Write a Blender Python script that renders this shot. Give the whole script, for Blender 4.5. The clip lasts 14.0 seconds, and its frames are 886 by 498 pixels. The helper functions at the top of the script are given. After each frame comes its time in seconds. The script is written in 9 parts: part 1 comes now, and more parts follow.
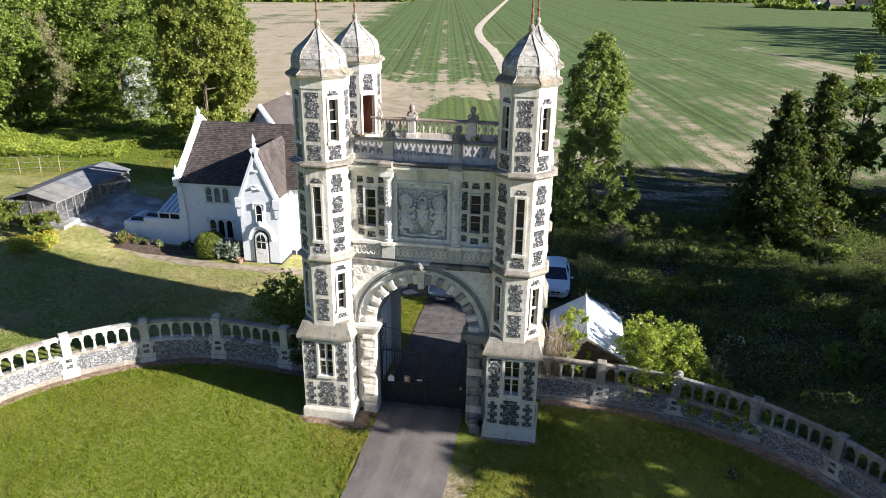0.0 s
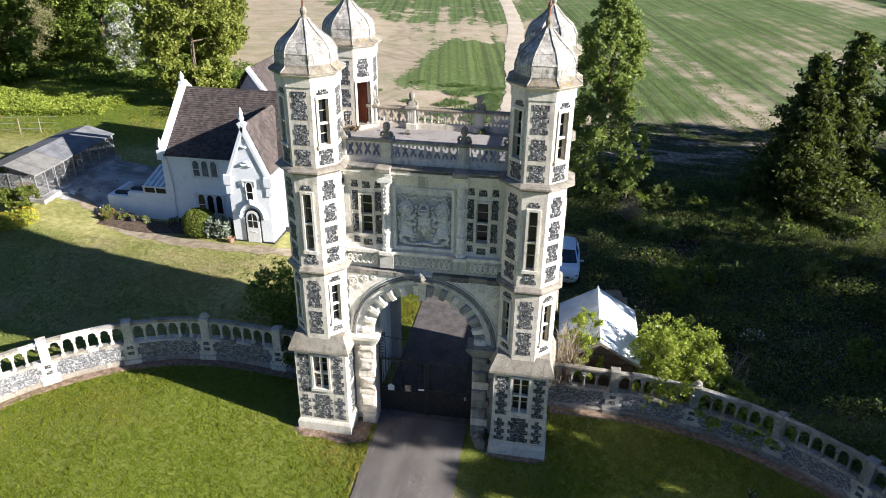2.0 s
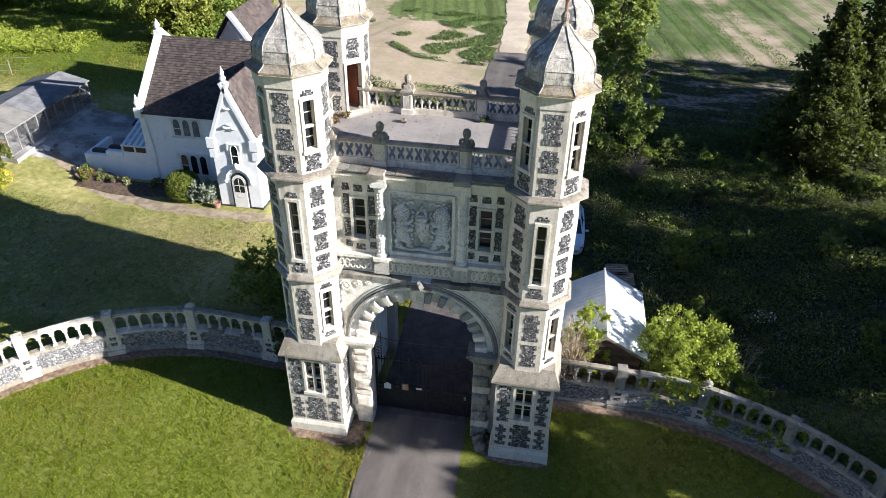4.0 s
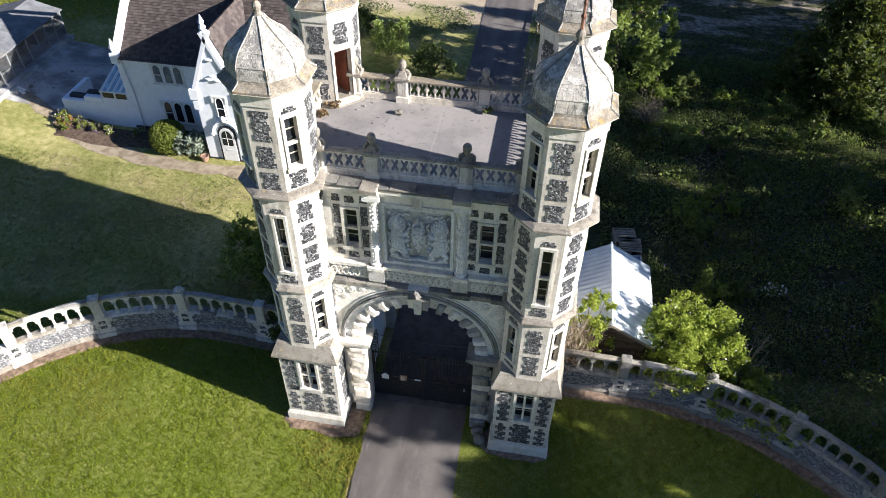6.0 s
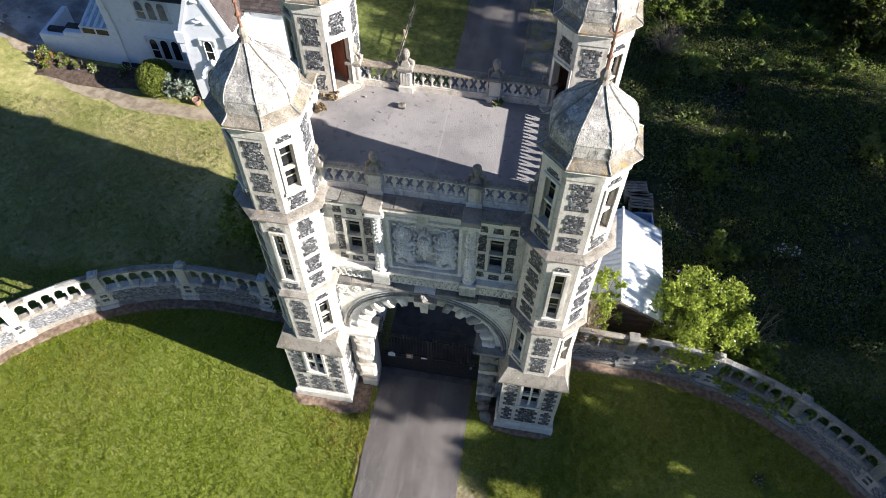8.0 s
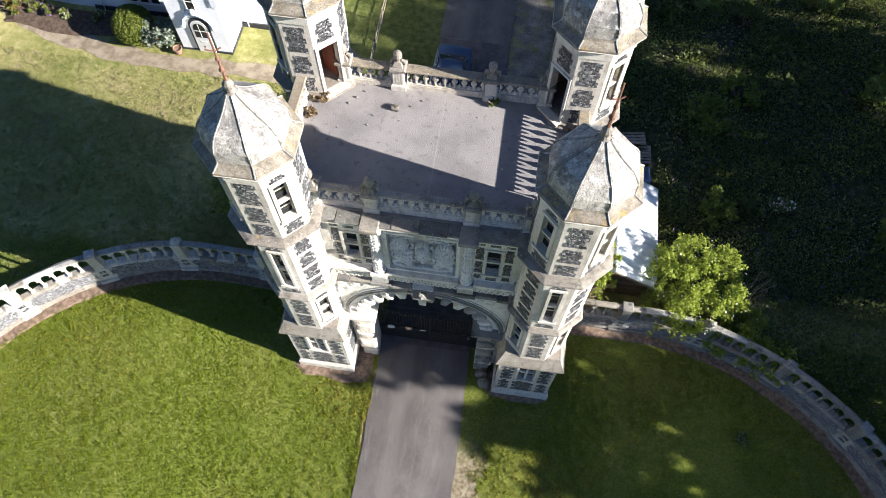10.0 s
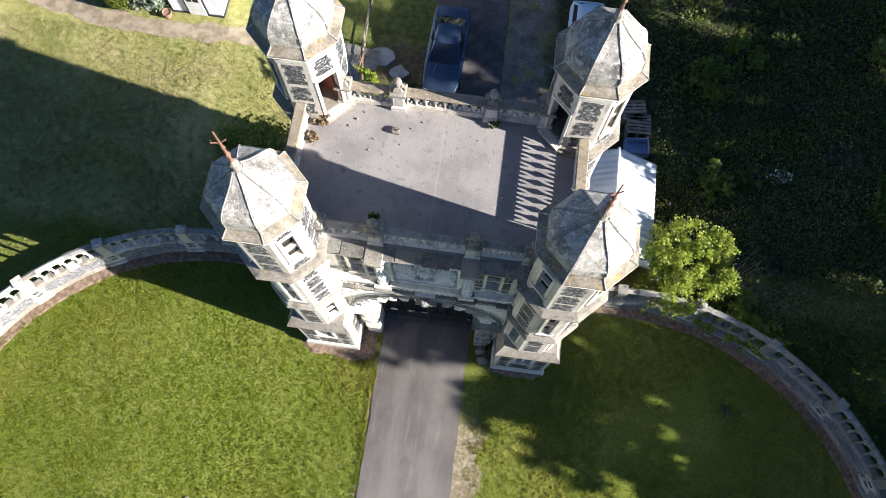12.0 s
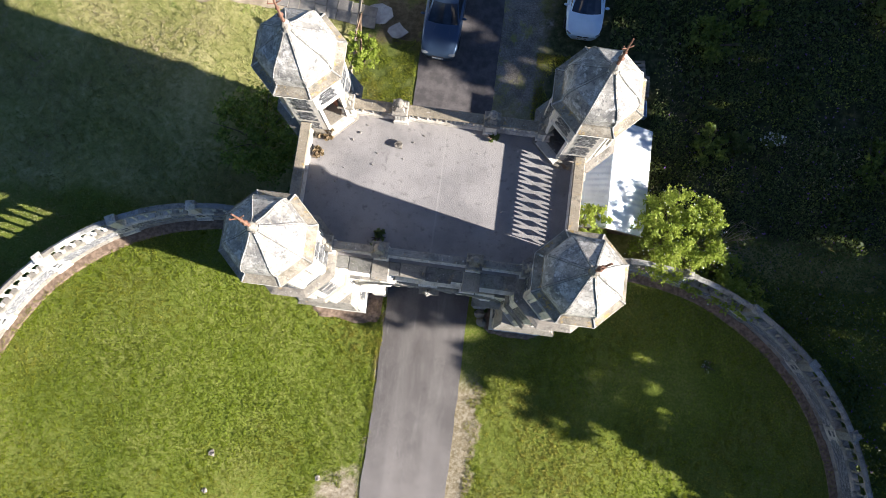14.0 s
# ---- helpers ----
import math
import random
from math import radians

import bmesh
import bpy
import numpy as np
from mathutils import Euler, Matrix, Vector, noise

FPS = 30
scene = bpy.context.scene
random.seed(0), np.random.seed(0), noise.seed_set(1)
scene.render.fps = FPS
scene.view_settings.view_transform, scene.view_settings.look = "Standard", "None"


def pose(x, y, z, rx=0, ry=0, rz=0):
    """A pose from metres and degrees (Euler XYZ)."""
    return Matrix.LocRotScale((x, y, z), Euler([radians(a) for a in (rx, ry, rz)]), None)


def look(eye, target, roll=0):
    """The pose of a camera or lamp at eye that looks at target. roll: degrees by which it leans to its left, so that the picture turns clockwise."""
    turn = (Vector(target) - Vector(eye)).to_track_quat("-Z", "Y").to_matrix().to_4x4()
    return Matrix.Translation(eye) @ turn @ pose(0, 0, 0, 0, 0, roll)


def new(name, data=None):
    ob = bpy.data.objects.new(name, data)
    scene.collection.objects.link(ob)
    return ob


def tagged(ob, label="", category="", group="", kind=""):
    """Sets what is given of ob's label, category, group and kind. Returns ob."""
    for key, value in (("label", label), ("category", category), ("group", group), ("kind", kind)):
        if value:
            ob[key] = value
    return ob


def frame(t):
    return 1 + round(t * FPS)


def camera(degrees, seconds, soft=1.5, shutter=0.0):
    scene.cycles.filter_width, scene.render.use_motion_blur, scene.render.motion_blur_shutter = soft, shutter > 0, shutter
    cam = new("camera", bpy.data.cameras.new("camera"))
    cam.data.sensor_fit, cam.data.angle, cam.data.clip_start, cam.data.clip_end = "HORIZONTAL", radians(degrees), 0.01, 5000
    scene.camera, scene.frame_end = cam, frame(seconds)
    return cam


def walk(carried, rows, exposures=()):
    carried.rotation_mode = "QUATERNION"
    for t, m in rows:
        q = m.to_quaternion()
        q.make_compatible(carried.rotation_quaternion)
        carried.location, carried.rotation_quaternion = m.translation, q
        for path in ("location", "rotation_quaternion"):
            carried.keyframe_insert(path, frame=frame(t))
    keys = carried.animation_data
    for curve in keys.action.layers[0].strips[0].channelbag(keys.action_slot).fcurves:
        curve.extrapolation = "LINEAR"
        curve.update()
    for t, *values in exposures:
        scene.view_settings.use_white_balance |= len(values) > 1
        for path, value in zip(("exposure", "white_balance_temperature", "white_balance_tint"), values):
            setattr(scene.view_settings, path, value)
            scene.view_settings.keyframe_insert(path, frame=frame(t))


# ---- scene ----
cam = camera(64.4, 14.0, soft=0.9)
PATH = [
    (0, (5.223, -24.858, 18.415), (4.916, -23.019, 17.691), 0.7),
    (0.5, (4.998, -24.023, 18.83), (4.698, -22.199, 18.068), 0.8),
    (1, (4.822, -23.166, 19.255), (4.524, -21.359, 18.451), 0.8),
    (1.5, (4.664, -22.326, 19.691), (4.367, -20.539, 18.842), 0.8),
    (2, (4.502, -21.46, 20.144), (4.209, -19.698, 19.244), 0.7),
    (2.5, (4.321, -20.605, 20.586), (4.036, -18.868, 19.636), 0.8),
    (3, (4.124, -19.802, 21.011), (3.848, -18.092, 20.01), 0.9),
    (5.5, (3.384, -15.359, 23.749), (3.151, -13.865, 22.439), 1.0),
    (6, (3.252, -14.432, 24.272), (3.026, -12.994, 22.901), 1.0),
    (6.5, (3.055, -13.518, 24.795), (2.839, -12.141, 23.361), 1.0),
    (7, (2.878, -12.602, 25.287), (2.671, -11.291, 23.791), 1.0),
    (7.5, (2.662, -11.673, 25.792), (2.464, -10.431, 24.238), 0.9),
    (8, (2.458, -10.831, 26.354), (2.274, -9.66, 24.743), 0.8),
    (10.5, (1.67, -6.859, 28.885), (1.566, -6.048, 27.06), 1.0),
    (11, (1.506, -6.039, 29.391), (1.415, -5.299, 27.535), 1.2),
    (11.5, (1.367, -5.159, 29.909), (1.286, -4.496, 28.024), 1.1),
    (12, (1.216, -4.329, 30.453), (1.146, -3.734, 28.545), 1.2),
    (12.5, (1.072, -3.48, 31.011), (1.014, -2.969, 29.078), 1.3),
    (13, (0.912, -2.616, 31.54), (0.869, -2.191, 29.586), 1.8),
    (13.5, (0.798, -1.709, 32.064), (0.765, -1.366, 30.094), 2.0),
    (14, (0.622, -0.869, 32.536), (0.602, -0.601, 30.555), 3.2),
]
walk(cam, [(t, look(eye, target, roll)) for t, eye, target, roll in PATH],
     exposures=[(0, 1.62, 6200, 12), (7, 1.65, 6120, 13), (14, 1.85, 6220, 12)])

# ---- light ----
SUN_ELEVATION, SUN_TURN = 22.0, 101.3     # degrees; the turn is from +y towards +x
world = bpy.data.worlds.new("sky")
scene.world = world
world.use_nodes = True
sky = world.node_tree.nodes.new("ShaderNodeTexSky")
sky.sky_type = "NISHITA"
sky.sun_disc = False
sky.sun_elevation = radians(SUN_ELEVATION)
sky.ozone_density, sky.dust_density = 6.0, 0.6
sky.sun_rotation = radians(SUN_TURN)
tint = world.node_tree.nodes.new("ShaderNodeVectorMath")
tint.operation = "MULTIPLY"
tint.inputs[1].default_value = (0.99, 1.0, 1.08)
world.node_tree.links.new(sky.outputs[0], tint.inputs[0])
world.node_tree.links.new(tint.outputs[0], world.node_tree.nodes["Background"].inputs[0])
world.node_tree.nodes["Background"].inputs[1].default_value = 0.033
sun_data = bpy.data.lights.new("sun", "SUN")
sun_data.energy, sun_data.angle, sun_data.color = 4.5, radians(0.55), (1.0, 0.935, 0.84)
sun = new("sun", sun_data)
_e, _a = radians(SUN_ELEVATION), radians(SUN_TURN)
SUN_WAY = Vector((math.sin(_a) * math.cos(_e), math.cos(_a) * math.cos(_e), math.sin(_e)))
sun.matrix_world = look(SUN_WAY * 200, (0, 0, 0))

# ---- materials ----
class Graph:
    """A node material in the making."""

    def __init__(self, name):
        self.m = bpy.data.materials.new(name)
        self.m.use_nodes = True
        self.t = self.m.node_tree
        self.b = self.t.nodes["Principled BSDF"]
        self.out = self.t.nodes["Material Output"]
        self.pos = self.t.nodes.new("ShaderNodeNewGeometry")

    def put(self, socket, v):
        if isinstance(v, bpy.types.NodeSocket):
            self.t.links.new(v, socket)
        elif isinstance(v, (tuple, list)) and len(v) == 3 and socket.type == "RGBA":
            socket.default_value = (*v, 1)
        else:
            socket.default_value = v

    def math(self, op, a, b=0.0, c=None):
        n = self.t.nodes.new("ShaderNodeMath")
        n.operation = op
        self.put(n.inputs[0], a)
        self.put(n.inputs[1], b)
        if c is not None:
            self.put(n.inputs[2], c)
        return n.outputs[0]

    def vec(self, op, a, b=(0, 0, 0)):
        n = self.t.nodes.new("ShaderNodeVectorMath")
        n.operation = op
        self.put(n.inputs[0], a)
        self.put(n.inputs[1], b)
        return n.outputs[0]

    def place(self, stretch=(1, 1, 1)):
        p = self.pos.outputs["Position"]
        return p if stretch == (1, 1, 1) else self.vec("MULTIPLY", p, stretch)

    def xyz(self, v=None):
        n = self.t.nodes.new("ShaderNodeSeparateXYZ")
        self.put(n.inputs[0], v or self.place())
        return n.outputs

    def noise(self, scale, detail=4.0, rough=0.55, at=None, distort=0.0):
        n = self.t.nodes.new("ShaderNodeTexNoise")
        self.put(n.inputs["Vector"], at or self.place())
        n.inputs["Scale"].default_value = scale
        n.inputs["Detail"].default_value = detail
        n.inputs["Roughness"].default_value = rough
        n.inputs["Distortion"].default_value = distort
        return n.outputs["Fac"]

    def cells(self, scale, feature="F1", at=None, out="Distance"):
        n = self.t.nodes.new("ShaderNodeTexVoronoi")
        n.feature = feature
        self.put(n.inputs["Vector"], at or self.place())
        n.inputs["Scale"].default_value = scale
        return n.outputs[out]

    def smooth(self, v, a, b, lo=0.0, hi=1.0):
        n = self.t.nodes.new("ShaderNodeMapRange")
        n.interpolation_type = "SMOOTHSTEP"
        self.put(n.inputs["Value"], v)
        for i, x in enumerate((a, b, lo, hi)):
            n.inputs[i + 1].default_value = x
        return n.outputs[0]

    def mix(self, f, a, b, how="MIX"):
        n = self.t.nodes.new("ShaderNodeMix")
        n.data_type, n.blend_type = "RGBA", how
        self.put(n.inputs[0], f)
        self.put(n.inputs[6], a)
        self.put(n.inputs[7], b)
        return n.outputs[2]

    def ramp(self, f, *stops):
        n = self.t.nodes.new("ShaderNodeValToRGB")
        self.put(n.inputs[0], f)
        e = n.color_ramp.elements
        while len(e) < len(stops):
            e.new(0.5)
        for el, (at, col) in zip(e, stops):
            el.position, el.color = at, (*col, 1)
        return n.outputs[0]

    def island(self):
        return self.pos.outputs["Random Per Island"]

    def piece(self):
        return self.t.nodes.new("ShaderNodeObjectInfo").outputs["Random"]

    def bump(self, h, strength=0.4, distance=0.02):
        n = self.t.nodes.new("ShaderNodeBump")
        self.put(n.inputs["Height"], h)
        n.inputs["Strength"].default_value = strength
        n.inputs["Distance"].default_value = distance
        self.put(self.b.inputs["Normal"], n.outputs[0])

    def done(self, color, rough=0.8, metal=0.0, spec=0.3):
        self.put(self.b.inputs["Base Color"], color)
        self.put(self.b.inputs["Roughness"], rough)
        self.put(self.b.inputs["Metallic"], metal)
        self.put(self.b.inputs["Specular IOR Level"], spec)
        return self.m


def stone_mat(name, light, mid, dirt, lichen=0.25, moss=0.0, grime=1.0):
    g = Graph(name)
    big, small, fine = g.noise(0.7, 5), g.noise(5.5, 6, 0.65), g.noise(38, 3)
    c = g.mix(g.smooth(big, 0.35, 0.65), light, mid)
    streak = g.noise(3.0, 5, 0.6, g.place((1, 1, 0.18)))
    c = g.mix(g.smooth(streak, 0.50, 0.68, 0, 0.65 * grime), c, dirt)
    c = g.mix(g.smooth(small, 0.52, 0.70, 0, 0.6 * grime), c, dirt)
    c = g.mix(g.smooth(g.noise(21.0, 4, 0.7), 0.56, 0.66, 0, 0.5), c, tuple(0.5 * v for v in dirt))
    c = g.mix(g.smooth(g.noise(2.2, 7, 0.7), 0.60, 0.68, 0, lichen), c, (0.50, 0.33, 0.12))
    c = g.mix(g.smooth(g.noise(9.0, 5, 0.75), 0.58, 0.67, 0, 0.65 * grime), c, (0.16, 0.145, 0.12))
    c = g.mix(g.smooth(g.noise(44.0, 4, 0.8), 0.54, 0.64, 0, 0.4), c, dirt)
    c = g.mix(g.smooth(g.noise(14.0, 2), 0.66, 0.74, 0, 0.6), c, (0.84, 0.81, 0.74))
    if moss:
        c = g.mix(g.smooth(g.noise(1.3, 6, 0.7), 0.5, 0.7, 0, moss), c, (0.10, 0.11, 0.05))
        c = g.mix(g.smooth(g.noise(26, 5, 0.85), 0.55, 0.63, 0, 0.7), c, (0.045, 0.042, 0.036))
        c = g.mix(g.smooth(g.noise(31, 4, 0.8, g.vec("ADD", g.place(), (4, 6, 9))), 0.58, 0.64, 0, 0.6), c, (0.52, 0.49, 0.42))
    c = g.mix(0.12, c, g.ramp(g.piece(), (0, dirt), (1, light)))
    g.bump(g.math("ADD", g.math("MULTIPLY", small, 0.7), g.math("MULTIPLY", fine, 0.3)), 0.55, 0.035)
    return g.done(c, 0.9, spec=0.2)


def flint_mat(name, dark, pale, mortar, size):
    g = Graph(name)
    shift = g.t.nodes.new("ShaderNodeTexNoise")
    g.put(shift.inputs["Vector"], g.place())
    shift.inputs["Scale"].default_value = size * 0.6
    at = g.vec("ADD", g.vec("MULTIPLY", g.place(), (1.0, 1.0, 1.25)), g.vec("MULTIPLY", shift.outputs["Color"], (0.07, 0.07, 0.07)))
    edge = g.cells(size, "DISTANCE_TO_EDGE", at)
    tone = g.xyz(g.cells(size, at=at, out="Color"))[0]
    c = g.ramp(tone, (0.0, dark), (0.42, tuple(1.7 * x for x in dark)), (0.62, tuple(0.6 * x for x in pale)), (0.80, pale), (0.95, (0.52, 0.52, 0.51)))
    c = g.mix(g.smooth(g.noise(70, 3), 0.55, 0.75, 0, 0.45), c, pale)
    c = g.mix(g.smooth(edge, 0.01, 0.055, 0.9, 0), c, mortar)
    c = g.mix(g.smooth(g.noise(1.6, 4), 0.6, 0.8, 0, 0.25), c, mortar)
    g.bump(g.smooth(edge, 0.0, 0.25), 0.9, 0.05)
    rough = g.smooth(edge, 0.03, 0.12, 0.95, 0.4)
    return g.done(c, rough, spec=0.4)


LIMESTONE = stone_mat("limestone", (0.76, 0.705, 0.62), (0.62, 0.565, 0.48), (0.26, 0.235, 0.195), 0.26)
FACADE_STONE = stone_mat("pale front limestone", (0.87, 0.82, 0.73), (0.77, 0.72, 0.63), (0.36, 0.33, 0.27), 0.30, grime=0.75)
CLEAN_STONE = stone_mat("dressed limestone", (0.74, 0.70, 0.62), (0.64, 0.60, 0.52), (0.40, 0.365, 0.30), 0.2)
WORN_STONE = stone_mat("weathered limestone", (0.38, 0.345, 0.29), (0.25, 0.22, 0.18), (0.085, 0.078, 0.068), 0.6, 0.3)
CARVED_STONE = stone_mat("carved limestone", (0.86, 0.84, 0.80), (0.72, 0.70, 0.66), (0.26, 0.255, 0.235), 0.08, 0.05, grime=0.7)
COPING_STONE = stone_mat("lichened coping", (0.40, 0.34, 0.25), (0.29, 0.24, 0.17), (0.12, 0.105, 0.085), 0.85, 0.2)
# grimy tone that also paints the shade in the carving's recesses
RECESS_SHADE_STONE = stone_mat("carved ground with recess shade and grime", (0.66, 0.64, 0.59), (0.52, 0.50, 0.455), (0.15, 0.145, 0.13), 0.05, 0.15)
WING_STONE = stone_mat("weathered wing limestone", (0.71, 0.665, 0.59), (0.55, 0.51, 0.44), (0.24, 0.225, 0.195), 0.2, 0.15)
# moss, with the east side's shade also put into the darker tone
SHADE_MOSS_STONE = stone_mat("mossy limestone toned for shade", (0.34, 0.325, 0.29), (0.24, 0.23, 0.205), (0.09, 0.087, 0.078), 0.2, 0.55)
DARK_STONE = stone_mat("blackened limestone", (0.24, 0.23, 0.21), (0.13, 0.125, 0.115), (0.045, 0.043, 0.04), 0.25, 0.35)
PARAPET_STONE = stone_mat("dark grey limestone", (0.42, 0.41, 0.385), (0.29, 0.28, 0.26), (0.085, 0.082, 0.078), 0.12, 0.25)
FLINT = flint_mat("knapped flint", (0.018, 0.020, 0.025), (0.18, 0.185, 0.195), (0.34, 0.335, 0.32), 17.0)
WALL_FLINT = flint_mat("field flint", (0.10, 0.105, 0.118), (0.42, 0.42, 0.43), (0.52, 0.505, 0.475), 13.0)


def lead_mat():
    g = Graph("weathered lead")
    a, b = g.noise(1.6, 6, 0.65), g.noise(9, 5, 0.65)
    c = g.ramp(a, (0.34, (0.17, 0.165, 0.16)), (0.48, (0.36, 0.335, 0.29)), (0.62, (0.56, 0.52, 0.45)))
    c = g.mix(g.smooth(b, 0.54, 0.68, 0, 0.75), c, (0.09, 0.087, 0.082))
    c = g.mix(g.smooth(g.noise(4.0, 7, 0.75), 0.56, 0.70, 0, 0.5), c, (0.46, 0.33, 0.14))
    c = g.mix(g.smooth(g.noise(22, 3), 0.60, 0.70, 0, 0.6), c, (0.46, 0.44, 0.40))
    c = g.mix(0.36, c, g.ramp(g.piece(), (0, (0.12, 0.116, 0.112)), (1, (0.56, 0.52, 0.45))))
    drip = g.noise(7.0, 6, 0.7, g.place((1, 1, 0.25)))
    c = g.mix(g.smooth(drip, 0.53, 0.64, 0, 0.6), c, (0.085, 0.085, 0.088))
    c = g.mix(g.smooth(g.noise(5.0, 7, 0.8, g.vec("ADD", g.place(), (2, 5, 8))), 0.50, 0.60, 0, 0.8), c, (0.66, 0.635, 0.58))
    c = g.mix(g.smooth(g.noise(11, 6, 0.8, g.vec("ADD", g.place(), (5, 9, 2))), 0.54, 0.61, 0, 0.65), c, (0.085, 0.087, 0.092))
    g.bump(g.math("ADD", b, g.noise(26, 4, 0.7)), 0.5, 0.035)
    return g.done(c, 0.7, 0.0, 0.3)


LEAD = lead_mat()


def rim_mat():
    g = Graph("lichened lead rim")
    c = g.ramp(g.noise(3.0, 6, 0.65), (0.35, (0.15, 0.13, 0.10)), (0.55, (0.28, 0.245, 0.19)), (0.7, (0.40, 0.36, 0.29)))
    c = g.mix(g.smooth(g.noise(4.5, 6, 0.7), 0.55, 0.66, 0, 0.75), c, (0.46, 0.29, 0.07))
    c = g.mix(g.smooth(g.noise(19, 5, 0.75), 0.52, 0.62, 0, 0.6), c, (0.08, 0.075, 0.065))
    c = g.mix(g.smooth(g.noise(33, 3), 0.60, 0.68, 0, 0.6), c, (0.55, 0.52, 0.45))
    g.bump(g.noise(22, 5, 0.7), 0.6, 0.03)
    return g.done(c, 0.9, 0.0, 0.2)


RIM = rim_mat()


def simple(name, a, b, scale, rough=0.7, metal=0.0, spec=0.3, bump=0.3, distance=0.01, stretch=(1, 1, 1), vary=0.0):
    g = Graph(name)
    at = g.place(stretch)
    n, f = g.noise(scale, 5, 0.6, at), g.noise(scale * 6.3, 3, 0.6, at)
    c = g.mix(g.smooth(n, 0.35, 0.65), a, b)
    c = g.mix(g.smooth(f, 0.5, 0.8, 0, 0.35), c, tuple(0.55 * x for x in a))
    if vary:
        c = g.mix(vary, c, g.ramp(g.piece(), (0, tuple(0.45 * x for x in a)), (1, tuple(min(1, 1.5 * x) for x in b))))
    g.bump(g.math("ADD", n, g.math("MULTIPLY", f, 0.4)), bump, distance)
    return g.done(c, rough, metal, spec)


IRON = simple("black painted iron", (0.012, 0.012, 0.013), (0.03, 0.028, 0.026), 6, 0.55, 0.0, 0.4, 0.1)
RUST = simple("rusted iron", (0.15, 0.07, 0.045), (0.24, 0.13, 0.085), 9, 0.85)
RED_DOOR = simple("red brown paint", (0.17, 0.055, 0.035), (0.24, 0.085, 0.05), 4, 0.6)
GREY_WOOD = simple("weathered timber", (0.20, 0.16, 0.12), (0.33, 0.28, 0.21), 5, 0.85, stretch=(1, 1, 5), vary=0.3)
BROWN_WOOD = simple("brown fence timber", (0.13, 0.08, 0.05), (0.22, 0.15, 0.10), 6, 0.85, vary=0.3)
BRICK_IN = simple("inner brick", (0.32, 0.16, 0.10), (0.42, 0.25, 0.16), 6, 0.9)
WHITE_PAINT = simple("white masonry paint", (0.86, 0.885, 0.92), (0.81, 0.835, 0.87), 0.8, 0.75, bump=0.15)
WHITE_FRAME = simple("white joinery paint", (0.80, 0.80, 0.79), (0.70, 0.70, 0.68), 4, 0.5, bump=0.05)
SASH_PAINT = simple("faded cream sash paint", (0.52, 0.48, 0.40), (0.40, 0.36, 0.29), 6, 0.7)
BLACK_PLINTH = simple("black plinth paint", (0.03, 0.03, 0.034), (0.055, 0.055, 0.06), 2, 0.6)
PLASTER = simple("pale lime plaster", (0.50, 0.49, 0.45), (0.40, 0.39, 0.36), 1.2, 0.9)
TERRACOTTA = simple("terracotta", (0.24, 0.145, 0.10), (0.33, 0.21, 0.15), 8, 0.8)
BLUE_PLASTIC = simple("faded blue plastic", (0.22, 0.32, 0.48), (0.30, 0.40, 0.54), 3, 0.5)
SIGN_WHITE = simple("white sign enamel", (0.80, 0.80, 0.79), (0.74, 0.74, 0.72), 5, 0.4, bump=0.03)
SIGN_BROWN = simple("brown notice board", (0.30, 0.18, 0.10), (0.36, 0.23, 0.13), 12, 0.6)
STEEL = simple("galvanised steel", (0.40, 0.41, 0.42), (0.50, 0.51, 0.52), 6, 0.45, 0.6, 0.5, 0.05)
RUBBER = simple("tyre rubber", (0.018, 0.018, 0.018), (0.03, 0.03, 0.03), 20, 0.85)
CHROME = simple("bright trim", (0.6, 0.6, 0.61), (0.66, 0.66, 0.67), 9, 0.25, 0.9, 0.5, 0.0)
GREY_FELT = simple("grey roofing felt", (0.13, 0.135, 0.145), (0.21, 0.215, 0.225), 1.5, 0.85)
# lighter copy of the felt, painting sun on the near roof
SUNLIT_FELT = simple("roofing felt in a sunlit tone", (0.165, 0.16, 0.148), (0.235, 0.228, 0.21), 1.5, 0.9)
PATH_STONE = simple("path slabs", (0.20, 0.185, 0.165), (0.30, 0.275, 0.235), 2.5, 0.9, vary=0.12)
YARD = simple("yard concrete", (0.22, 0.21, 0.205), (0.50, 0.49, 0.475), 0.7, 0.9)


def paint_mat(name, a, rough=0.3, flake=0.35):
    g = Graph(name)
    n = g.noise(3.0, 4)
    c = g.mix(g.smooth(n, 0.4, 0.7, 0, 0.3), a, tuple(0.8 * x + 0.01 for x in a))
    g.b.inputs["Coat Weight"].default_value = 0.05
    g.b.inputs["Coat Roughness"].default_value = 0.06
    return g.done(c, rough, flake, 0.2)


CAR_BLUE = paint_mat("dark slate blue car paint", (0.058, 0.092, 0.150), 0.32, 0.35)
CAR_WHITE = paint_mat("pale blue car paint", (0.66, 0.79, 0.88), 0.35, 0.0)


def glass_mat(name, tint, rough=0.05, spec=0.6):
    g = Graph(name)
    return g.done(g.mix(g.smooth(g.noise(2.5, 3), 0.4, 0.7), tint, tuple(1.6 * x for x in tint)), rough, 0.0, spec)


DARK_GLASS = glass_mat("dark window glass", (0.016, 0.018, 0.020), 0.12, 0.32)
CAR_GLASS = glass_mat("tinted car glass", (0.018, 0.025, 0.036), 0.03)
LAMP_GLASS = glass_mat("headlamp glass", (0.14, 0.15, 0.16), 0.12)
ROOF_GLASS = glass_mat("lean-to glazing", (0.30, 0.42, 0.52), 0.15)


